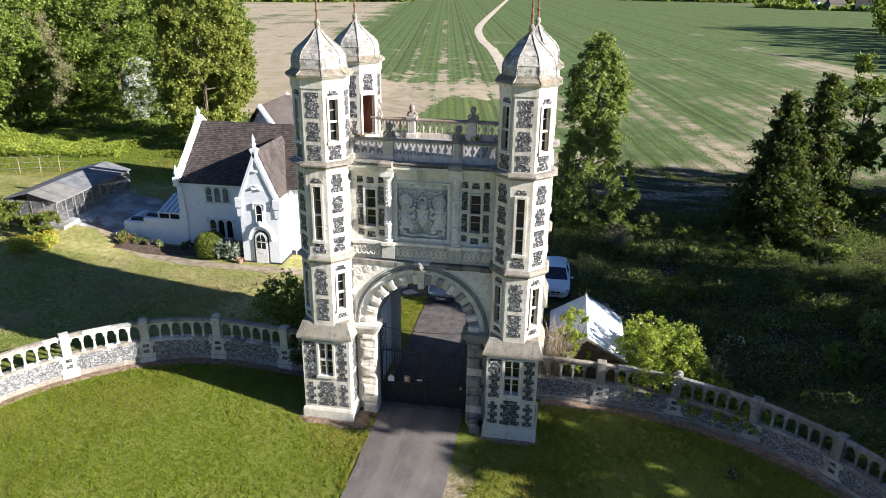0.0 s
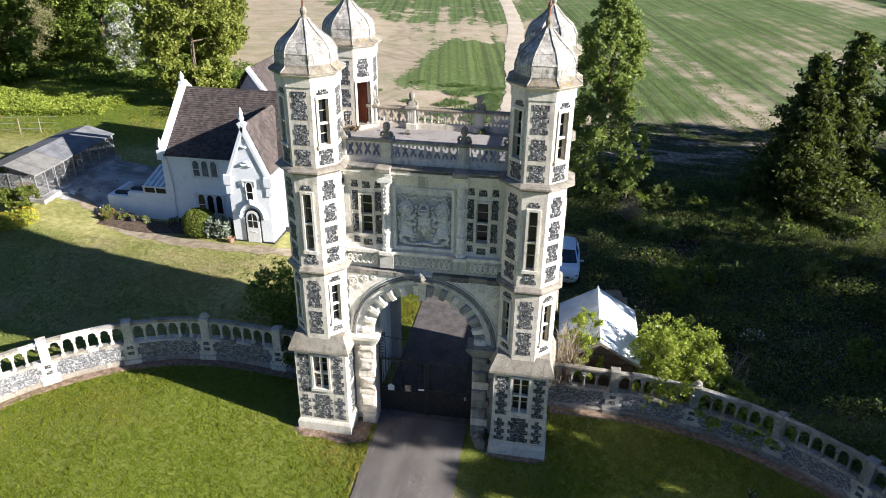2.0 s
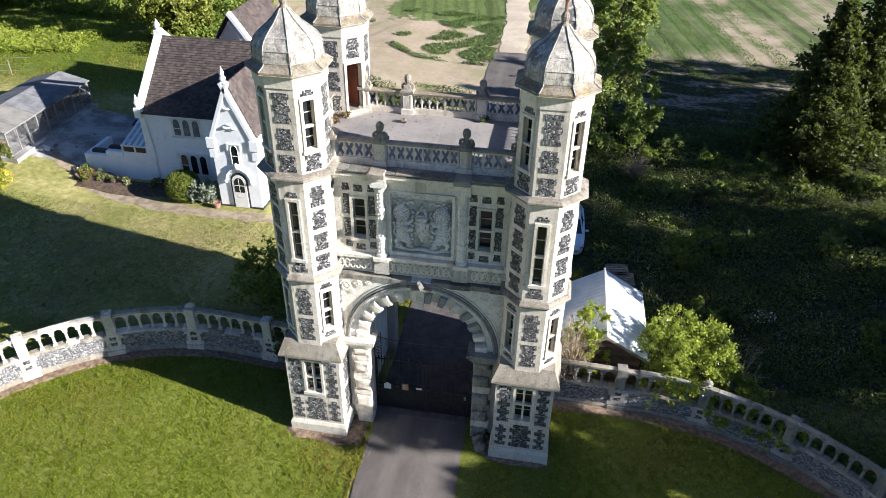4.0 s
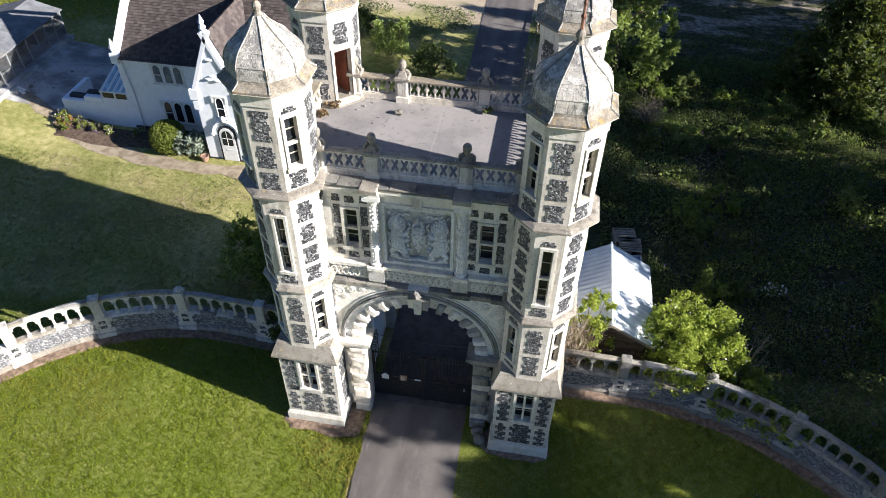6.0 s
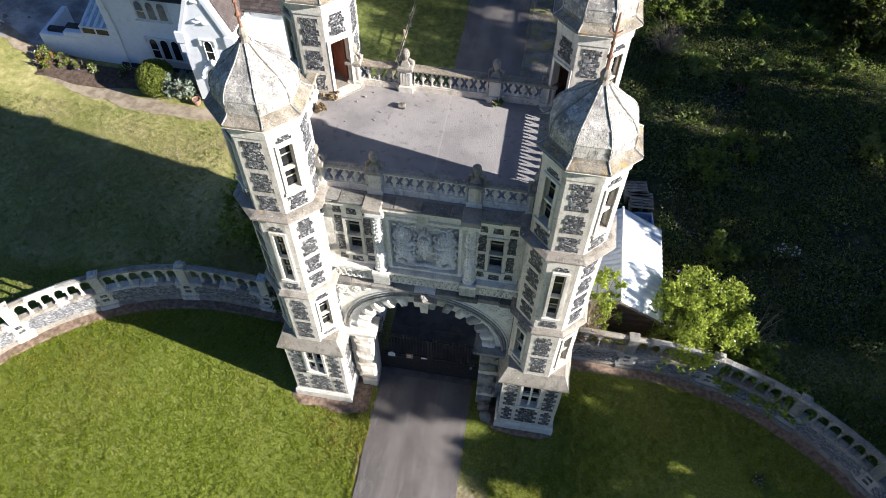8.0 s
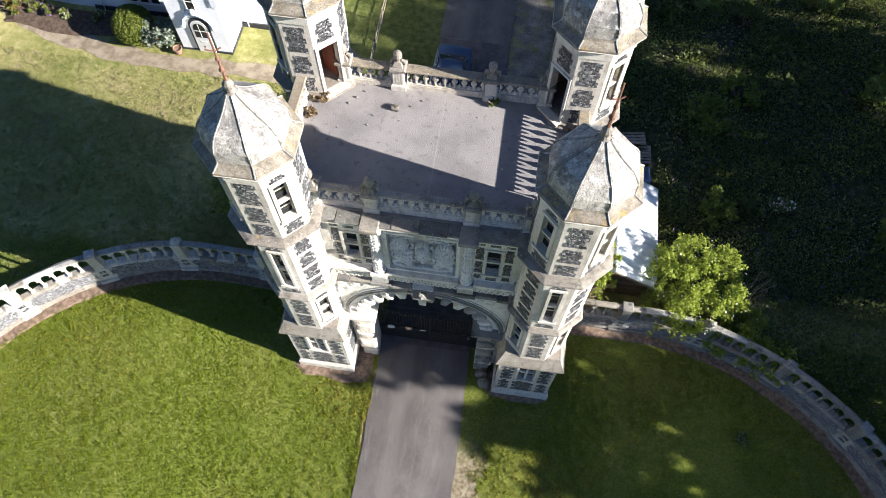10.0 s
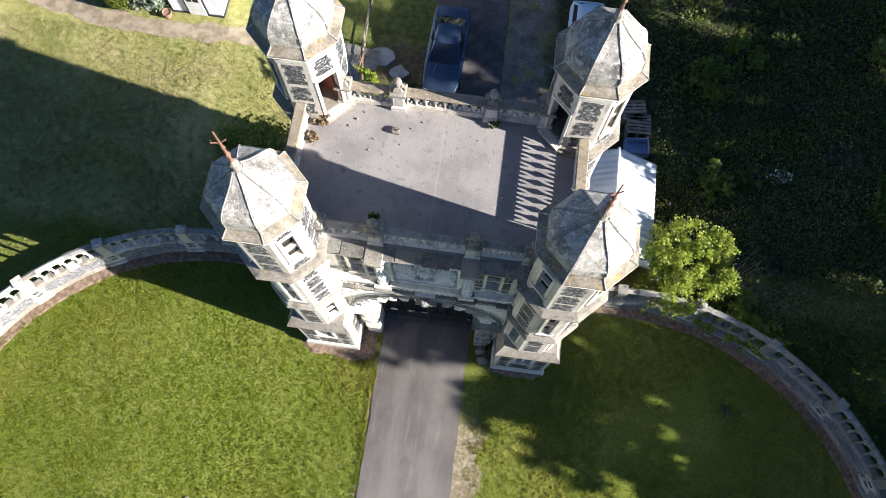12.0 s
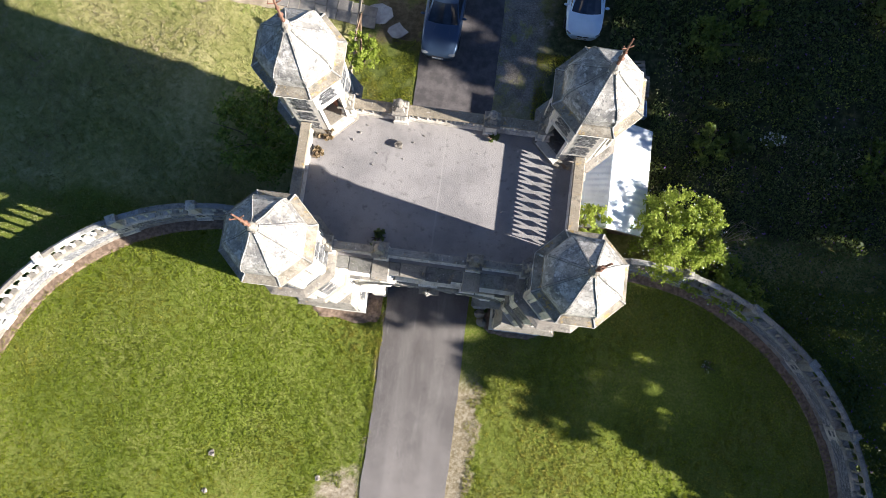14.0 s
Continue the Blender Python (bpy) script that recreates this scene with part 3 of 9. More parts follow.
    c = g.mix(park, c, g.ramp(g.math("MULTIPLY_ADD", g.noise(14, 5, 0.8), 0.6, g.math("MULTIPLY", g.noise(1.2, 5), 0.4)), (0.38, (0.10, 0.088, 0.072)), (0.5, (0.20, 0.178, 0.148)), (0.62, (0.35, 0.315, 0.27))))
    g.bump(g.math("ADD", n2, g.math("MULTIPLY", n3, 0.6)), 0.8, 0.06)
    return g.done(c, 0.95, 0, 0.1)


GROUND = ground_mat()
EARTH = simple("dry reddish earth", (0.15, 0.105, 0.075), (0.30, 0.215, 0.155), 6.0, 0.95, bump=0.6, distance=0.03)
BED_SOIL = simple("dug garden soil", (0.07, 0.048, 0.034), (0.13, 0.095, 0.07), 5, 0.95, bump=0.8, distance=0.04)
TRODDEN = simple("trodden earth and gravel", (0.22, 0.175, 0.12), (0.36, 0.30, 0.215), 2.0, 0.95, bump=0.4, distance=0.01)
GRAVEL = simple("grey gravel", (0.22, 0.19, 0.155), (0.36, 0.32, 0.265), 3, 0.95, bump=0.4, distance=0.008)
TRACK = simple("chalky track", (0.46, 0.39, 0.30), (0.56, 0.49, 0.39), 0.4, 0.95)

# ---- building helpers ----
def bm_mesh(name, bm, material):
    me = bpy.data.meshes.new(name)
    bmesh.ops.recalc_face_normals(bm, faces=bm.faces)
    bm.to_mesh(me)
    bm.free()
    me.materials.append(material)
    return me


def part(name, bm, material, parent, label="", at=None):
    """One mesh object under a thing or a part; bm may be a bmesh or a ready mesh. at: a pose in the parent's space."""
    me = bm if isinstance(bm, bpy.types.Mesh) else bm_mesh(name, bm, material)
    ob = new(name, me)
    ob.parent = parent
    if at is not None:
        ob.matrix_basis = at
    return tagged(ob, label)


def thing(name, label, category, at=None, group="", kind=""):
    ob = new(name)
    ob.empty_display_size = 0.2
    if at is not None:
        ob.matrix_basis = at
    return tagged(ob, label, category, group, kind)


def solid(name, bm, material, label, category, group="", kind="", at=None):
    """A thing of one mesh."""
    ob = part(name, bm, material, None, label, at)
    return tagged(ob, "", category, group, kind)


def quad(bm, *pts):
    try:
        return bm.faces.new([bm.verts.new(p) for p in pts])
    except ValueError:
        return None


def box(bm, x0, x1, y0, y1, z0, z1, m=None, top=1.0):
    """A box; top: how far its upper face is drawn in."""
    cx, cy = (x0 + x1) / 2, (y0 + y1) / 2
    v = []
    for z, k in ((z0, 1.0), (z1, top)):
        for x, y in ((x0, y0), (x1, y0), (x1, y1), (x0, y1)):
            p = Vector((cx + (x - cx) * k, cy + (y - cy) * k, z))
            v.append(bm.verts.new(m @ p if m else p))
    for f in ((0, 3, 2, 1), (4, 5, 6, 7), (0, 1, 5, 4), (1, 2, 6, 5), (2, 3, 7, 6), (3, 0, 4, 7)):
        bm.faces.new([v[i] for i in f])


def slab(bm, x0, x1, y0, y1, z0, z1, b=0.02, m=None):
    """A box whose upper and lower edges are chamfered."""
    rows = ((z0, b), (z0 + b, 0), (z1 - b, 0), (z1, b))
    rings = []
    for z, d in rows:
        ring = []
        for x, y in ((x0 + d, y0 + d), (x1 - d, y0 + d), (x1 - d, y1 - d), (x0 + d, y1 - d)):
            p = Vector((x, y, z))
            ring.append(bm.verts.new(m @ p if m else p))
        rings.append(ring)
    for a, c in zip(rings, rings[1:]):
        for i in range(4):
            bm.faces.new((a[i], a[(i + 1) % 4], c[(i + 1) % 4], c[i]))
    bm.faces.new(rings[0][::-1])
    bm.faces.new(rings[-1])


def lathe(bm, profile, n=12, m=None, turn=0.0, caps=True):
    """Turned work: (radius, z) pairs."""
    rings = []
    for r, z in profile:
        ring = []
        for i in range(n):
            a = turn + 2 * math.pi * i / n
            p = Vector((r * math.cos(a), r * math.sin(a), z))
            ring.append(bm.verts.new(m @ p if m else p))
        rings.append(ring)
    for a, c in zip(rings, rings[1:]):
        for i in range(n):
            bm.faces.new((a[i], a[(i + 1) % n], c[(i + 1) % n], c[i]))
    if caps:
        bm.faces.new(rings[0][::-1])
        bm.faces.new(rings[-1])


EIGHT = 1 / math.cos(math.pi / 8)


def eight(bm, profile, m=None, caps=True):
    """Octagonal work with flat sides to the axes: (half width, z) pairs."""
    lathe(bm, [(a * EIGHT, z) for a, z in profile], 8, m, math.pi / 8, caps)


def extrude_outline(bm, pts, y0, y1, m=None):
    """A flat outline in x and z, given thickness along y."""
    def at(p):
        return m @ p if m else p
    a = [bm.verts.new(at(Vector((x, y0, z)))) for x, z in pts]
    b = [bm.verts.new(at(Vector((x, y1, z)))) for x, z in pts]
    n = len(pts)
    bm.faces.new(a)
    bm.faces.new(b[::-1])
    for i in range(n):
        bm.faces.new((a[i], b[i], b[(i + 1) % n], a[(i + 1) % n]))


def tube(bm, pts, r, n=6, r_end=None):
    """A round bar along a line of points."""
    pts = [Vector(p) for p in pts]
    rings = []
    for i, p in enumerate(pts):
        way = (pts[min(i + 1, len(pts) - 1)] - pts[max(i - 1, 0)]).normalized()
        side = way.cross(Vector((0, 0, 1)))
        side = side.normalized() if side.length > 1e-3 else Vector((1, 0, 0))
        up = side.cross(way)
        k = r if r_end is None else r + (r_end - r) * i / (len(pts) - 1)
        rings.append([bm.verts.new(p + k * (math.cos(2 * math.pi * j / n) * side + math.sin(2 * math.pi * j / n) * up)) for j in range(n)])
    for a, c in zip(rings, rings[1:]):
        for j in range(n):
            bm.faces.new((a[j], a[(j + 1) % n], c[(j + 1) % n], c[j]))
    bm.faces.new(rings[0][::-1])
    bm.faces.new(rings[-1])


def blob(bm, c, r, sub=2, rough=0.15, seed=0):
    """A rounded lump."""
    made = bmesh.ops.create_icosphere(bm, subdivisions=sub, radius=1.0)
    for v in made["verts"]:
        k = 1 + rough * noise.noise(v.co * 1.7 + Vector((seed * 3.1, seed, 0)))
        v.co = Vector((c[0] + v.co.x * r[0] * k, c[1] + v.co.y * r[1] * k, c[2] + v.co.z * r[2] * k))


def ground_z(x, y):
    """The lie of the land: a little higher to the west, a little lower to the east."""
    def step(v, a, b):
        k = min(1.0, max(0.0, (v - a) / (b - a)))
        return k * k * (3 - 2 * k)
    far = 1 - step(y, 60, 140)
    return 0.12 + far * (0.55 * step(-x, 3.2, 13.0) - 0.35 * step(x, 5.5, 14.0) + 0.95 * step(-x, 21.0, 31.0) * step(y, 9.0, 17.0))


def np_mesh(name, co, faces_n, material):
    """A mesh of separate polygons, faces_n corners each, from an array of corners."""
    me = bpy.data.meshes.new(name)
    n = len(co)
    me.vertices.add(n)
    me.vertices.foreach_set("co", np.asarray(co, dtype=np.float32).ravel())
    me.loops.add(n)
    me.loops.foreach_set("vertex_index", np.arange(n, dtype=np.int32))
    me.polygons.add(n // faces_n)
    me.polygons.foreach_set("loop_start", np.arange(0, n, faces_n, dtype=np.int32))
    me.polygons.foreach_set("loop_total", np.full(n // faces_n, faces_n, dtype=np.int32))
    me.update(calc_edges=True)
    me.materials.append(material)
    return me


def leaves_at(centre, size, rng, flat=0.0, long=1.6):
    """Corners of one small leaf for each centre, turned at random. flat: 0 any way, 1 lying level."""
    n = len(centre)
    a = rng.normal(size=(n, 3))
    a[:, 2] *= 1 - flat
    a /= np.linalg.norm(a, axis=1)[:, None] + 1e-9
    b = rng.normal(size=(n, 3))
    b[:, 2] *= 1 - flat
    b -= (a * b).sum(1)[:, None] * a
    b /= np.linalg.norm(b, axis=1)[:, None] + 1e-9
    s = size * rng.uniform(0.6, 1.3, size=(n, 1))
    p = np.stack([centre - a * s * long / 2, centre + b * s * 0.45, centre + a * s * long / 2, centre - b * s * 0.45], axis=1)
    return p.reshape(-1, 3)


def clump_points(clumps, per, rng, shell=0.55):
    """Points in the outer shells of round clumps (x, y, z, radius)."""
    c = np.asarray(clumps)
    which = rng.choice(len(c), size=per * len(c), p=c[:, 3] ** 2 / (c[:, 3] ** 2).sum())
    d = rng.normal(size=(len(which), 3))
    d /= np.linalg.norm(d, axis=1)[:, None]
    r = c[which, 3] * (shell + (1 - shell) * rng.uniform(size=len(which)) ** 0.5)
    d[:, 2] *= 0.8
    return c[which, :3] + d * r[:, None]


def spray_points(clumps, per, rng, twigs=11, reach=1.3):
    """Leaf places along twigs that spring from the middle of each clump (x, y, z, radius) and droop at the tip."""
    c = np.asarray(clumps)
    which = rng.choice(len(c), size=per * len(c), p=c[:, 3] ** 2 / (c[:, 3] ** 2).sum())
    d = rng.normal(size=(len(c), twigs, 3))
    d[:, :, 2] += 0.35
    d /= np.linalg.norm(d, axis=2)[:, :, None]
    d *= rng.uniform(0.55, reach, size=(len(c), twigs, 1))
    t = rng.uniform(0.08, 1.0, size=(len(which), 1)) ** 0.75
    r = c[which, 3][:, None]
    p = c[which, :3] + d[which, rng.integers(0, twigs, len(which))] * r * t + rng.normal(size=(len(which), 3)) * r * 0.13
    p[:, 2] -= 0.22 * (r * t * t)[:, 0]
    return p

# ---- ground ----
def spaced(near, far, step, grow):
    out, v, s = [0.0], 0.0, step
    while v < far:
        s = step if v < near else s * grow
        v += s
        out.append(v)
    return out


def build_ground():
    pos = spaced(40, 2200, 1.0, 1.25)
    xs = sorted({-v for v in pos} | set(pos))
    ys = sorted({-v for v in spaced(14, 400, 1.0, 1.3)} | set(spaced(60, 2600, 1.0, 1.25)))
    co, fc = [], []
    for y in ys:
        for x in xs:
            co.append((x, y, ground_z(x, y) + 0.05 * noise.noise(Vector((x * 0.3, y * 0.3, 0)))))
    w = len(xs)
    for j in range(len(ys) - 1):
        for i in range(w - 1):
            fc.append((j * w + i, j * w + i + 1, (j + 1) * w + i + 1, (j + 1) * w + i))
    me = bpy.data.meshes.new("ground")
    me.from_pydata(co, [], fc)
    me.materials.append(GROUND)
    return tagged(new("ground", me), "lawn, rough grass and sandy crop field with bare patches", "ground", kind="structure")


def strip(name, line, width, material, label, lift=0.03, wobble=0.08, kind="structure", category="road", thick=0.06):
    """A road or path along points of the plan, laid just above the ground, with an uneven edge."""
    pts = []
    for (x0, y0), (x1, y1) in zip(line, line[1:]):
        n = max(1, int(math.hypot(x1 - x0, y1 - y0) / 0.6)) if math.hypot(x1 - x0, y1 - y0) < 60 else 40
        pts += [(x0 + (x1 - x0) * i / n, y0 + (y1 - y0) * i / n) for i in range(n)]
    pts.append(line[-1])
    bm = bmesh.new()
    rows = []
    for i, (x, y) in enumerate(pts):
        a, b = pts[max(i - 1, 0)], pts[min(i + 1, len(pts) - 1)]
        d = Vector((b[0] - a[0], b[1] - a[1])).normalized()
        n = Vector((d.y, -d.x))
        row = []
        for k in (-1, -0.5, 0, 0.5, 1):
            e = width / 2 * k + (wobble * noise.noise(Vector((x * 0.9, y * 0.9, k * 5))) if abs(k) == 1 else 0)
            px, py = x + n.x * e, y + n.y * e
            row.append((px, py, ground_z(px, py) + lift + (0.05 * noise.noise(Vector((px * 0.3, py * 0.3, 0)))) + 0.02 * (1 - k * k)))
        low = [(row[0][0], row[0][1], row[0][2] - thick), *row, (row[-1][0], row[-1][1], row[-1][2] - thick)]
        rows.append([bm.verts.new(p) for p in low])
    for a, b in zip(rows, rows[1:]):
        for i in range(len(a) - 1):
            bm.faces.new((a[i], a[i + 1], b[i + 1], b[i]))
    return solid(name, bm, material, label, category, kind=kind)


def curve(points, n=10):
    """A smooth line through points of the plan."""
    out = []
    p = [Vector(q) for q in points]
    p = [2 * p[0] - p[1], *p, 2 * p[-1] - p[-2]]
    for i in range(1, len(p) - 2):
        for j in range(n):
            t = j / n
            q = 0.5 * (2 * p[i] + (p[i + 1] - p[i - 1]) * t + (2 * p[i - 1] - 5 * p[i] + 4 * p[i + 1] - p[i + 2]) * t * t + (3 * p[i] - p[i - 1] - 3 * p[i + 1] + p[i + 2]) * t ** 3)
            out.append((q.x, q.y))
    out.append(tuple(p[-2]))
    return out


build_ground()
strip("drive", [(-0.35, -60), (-0.1, -8), (-0.05, -3.2), (-0.1, 0.5), (-0.1, 1.6)], 3.75, ASPHALT, "worn grey asphalt drive up to the gate arch", 0.035)
# this stretch alone is toned dark, standing in for shade
strip("back_drive", [(-0.1, 1.605), (-0.15, 9), (-0.15, 18.5)], 3.75, SHADED_TARMAC, "drive behind the gate arch, darkened to carry its shade", 0.034)
strip("field_drive", [(-0.15, 18.505), (-0.15, 22), (-0.2, 32), (-0.25, 48)], 3.75, ASPHALT, "pale worn drive leading out to the field", 0.034)
strip("field_track", curve([(-0.25, 48.1), (-0.4, 54), (-0.8, 62), (-2.8, 83), (-4.4, 105), (-9.8, 142), (-15, 172), (-21.5, 203), (-29, 260), (-36, 380), (-48, 614)], 6), 2.6, TRACK, "pale chalky farm track winding through the field", 0.05, 0.45)
strip("garden_path", curve([(-31, 20.2), (-26, 17.6), (-22.5, 15.5), (-18.5, 14.6), (-15.2, 14.3), (-10.2, 14.5), (-6.5, 14.4)], 6), 0.95, TRODDEN, "trodden brown gravel path in front of the cottage", 0.015, 0.35, category="path")

# ---- the gatehouse ----
TURRET_X, TURRET_FRONT, TURRET_BACK = 3.95, 1.22, 6.12
HALF = 1.02                       # half width of a turret's shaft
Z_CAP, Z_LOW, Z_STRING2, Z_STRING1, Z_EAVE = 4.15, 4.85, 7.55, 11.45, 14.85
ROOF_Z = 11.62
FACADE_Y, BACK_Y = 1.32, 6.0

gatehouse = thing("gatehouse", "ornate flint and limestone gatehouse with four domed octagonal turrets", "gatehouse")
MESHES = {}


def face_pose(k, half):
    """A frame on side k of an octagon: x along the side, y outward, z up. Side 0 looks to -y; the numbers run anticlockwise."""
    a = radians(-90 + 45 * k)
    n = Vector((math.cos(a), math.sin(a), 0))
    u = Vector((-n.y, n.x, 0))
    m = Matrix((u, n, Vector((0, 0, 1)))).transposed().to_4x4()
    return Matrix.Translation(n * half) @ m


def toothed(width, height, tooth=0.065, course=0.19, sides=(1, 1)):
    """The outline of a flint panel that is bonded into its quoins."""
    n = max(2, round(height / course))
    right, left = [], []
    for i in range(n):
        d = tooth if i % 2 else 0.0
        z0, z1 = height * i / n, height * (i + 1) / n
        right += [(width / 2 - d * sides[1], z0), (width / 2 - d * sides[1], z1)]
        left += [(-width / 2 + d * sides[0], z0), (-width / 2 + d * sides[0], z1)]
    pts = right + left[::-1]
    out = []
    for p in pts:
        if not out or (abs(p[0] - out[-1][0]) + abs(p[1] - out[-1][1])) > 1e-6:
            out.append(p)
    return out


def flint_panel(parent, m, width, height, proud=0.014, sides=(1, 1), tooth=0.065):
    key = ("flint", round(width, 3), round(height, 3), sides, tooth)
    if key not in MESHES:
        bm = bmesh.new()
        extrude_outline(bm, toothed(width, height, tooth, sides=sides), -0.03, proud)
        MESHES[key] = bm_mesh("flint_panel", bm, FLINT)
    return part("flint_panel", MESHES[key], FLINT, parent, "", m)


def window_fill(parent, m, width, height, mullions=0, depth=0.16, glass=True, transom=0.47, thick=0.075):
    """Stone frame, transom, mullions and dark panes inside an opening whose foot is at m."""
    key = ("frame", width, height, mullions, transom)
    if key not in MESHES:
        bm = bmesh.new()
        t = thick
        box(bm, -width / 2 - 0.09, -width / 2, -0.05, 0.045, -0.09, height + 0.09)
        box(bm, width / 2, width / 2 + 0.09, -0.05, 0.045, -0.09, height + 0.09)
        box(bm, -width / 2, width / 2, -0.05, 0.045, height, height + 0.09)
        box(bm, -width / 2 - 0.12, width / 2 + 0.12, -0.05, 0.08, -0.12, -0.003)
        box(bm, -width / 2, width / 2, -0.12, -0.02, height * transom - t / 2, height * transom + t / 2)
        for i in range(mullions):
            x = -width / 2 + width * (i + 1) / (mullions + 1)
            box(bm, x - t / 2, x + t / 2, -0.12, -0.017, 0, height)
        MESHES[key] = bm_mesh("window_frame", bm, CLEAN_STONE)
    w = part("window", MESHES[key], CLEAN_STONE, parent, "", m)
    if glass:
        cols, rows = mullions + 1, ((0, height * transom), (height * transom, height))
        for c in range(cols):
            for z0, z1 in rows:
                k2 = ("pane", round(width / cols, 3), round(z1 - z0, 3))
                if k2 not in MESHES:
                    bm = bmesh.new()
                    hw = width / cols / 2
                    box(bm, -hw, hw, -0.012, 0.0, 0, z1 - z0)
                    for s in (-0.33, 0.33):
                        box(bm, -hw, hw, 0.0, 0.008, (z1 - z0) * (0.5 + s) - 0.008, (z1 - z0) * (0.5 + s) + 0.008)
                    MESHES[k2] = bm_mesh("pane", bm, DARK_GLASS)
                at = m @ Matrix.Translation((-width / 2 + width * (c + 0.5) / cols, -depth, z0))
                part("pane", MESHES[k2], DARK_GLASS, parent, "", at)
                k3 = ("sash", *k2[1:])
                if k3 not in MESHES:
                    bm = bmesh.new()
                    hw, hh = width / cols / 2, z1 - z0
                    for x in (-hw, hw - 0.028):
                        box(bm, x, x + 0.028, 0.010, 0.035, 0, hh)
                    for z in (0.0, hh * 0.5 - 0.012, hh - 0.03):
                        box(bm, -hw + 0.028, hw - 0.028, 0.010, 0.033, z, z + 0.028)
                    MESHES[k3] = bm_mesh("sash", bm, SASH_PAINT)
                part("sash", MESHES[k3], SASH_PAINT, parent, "", at)
    return w


def shell(bm, half, z0, z1, openings, thick=0.24):
    """One storey of a hollow octagonal shaft; openings: side -> (width, z0, z1)."""
    side = half * math.tan(math.pi / 8)
    inner = (half - thick) * math.tan(math.pi / 8)
    for k in range(8):
        m = face_pose(k, half)

        def q(*pts):
            quad(bm, *[m @ Vector(p) for p in pts])
        if k not in openings:
            q((-side, 0, z0), (side, 0, z0), (side, 0, z1), (-side, 0, z1))
            q((-inner, -thick, z0), (-inner, -thick, z1), (inner, -thick, z1), (inner, -thick, z0))
            continue
        w, a, b = openings[k]
        w /= 2
        for s, y in ((side, 0), (inner, -thick)):
            q((-s, y, z0), (-w, y, z0), (-w, y, z1), (-s, y, z1))
            q((w, y, z0), (s, y, z0), (s, y, z1), (w, y, z1))
            q((-w, y, z0), (w, y, z0), (w, y, a), (-w, y, a))
            q((-w, y, b), (w, y, b), (w, y, z1), (-w, y, z1))
        q((-w, 0, a), (-w, 0, b), (-w, -thick, b), (-w, -thick, a))
        q((w, 0, a), (w, -thick, a), (w, -thick, b), (w, 0, b))
        q((-w, 0, a), (-w, -thick, a), (w, -thick, a), (w, 0, a))
        q((-w, 0, b), (w, 0, b), (w, -thick, b), (-w, -thick, b))


WIN_UP, WIN_MID, WIN_LOW = (0.36, 12.50, 14.08), (0.30, 8.55, 10.75), (0.34, 5.45, 7.05)
DOORWAY = (0.60, ROOF_Z + 0.12, 13.50)


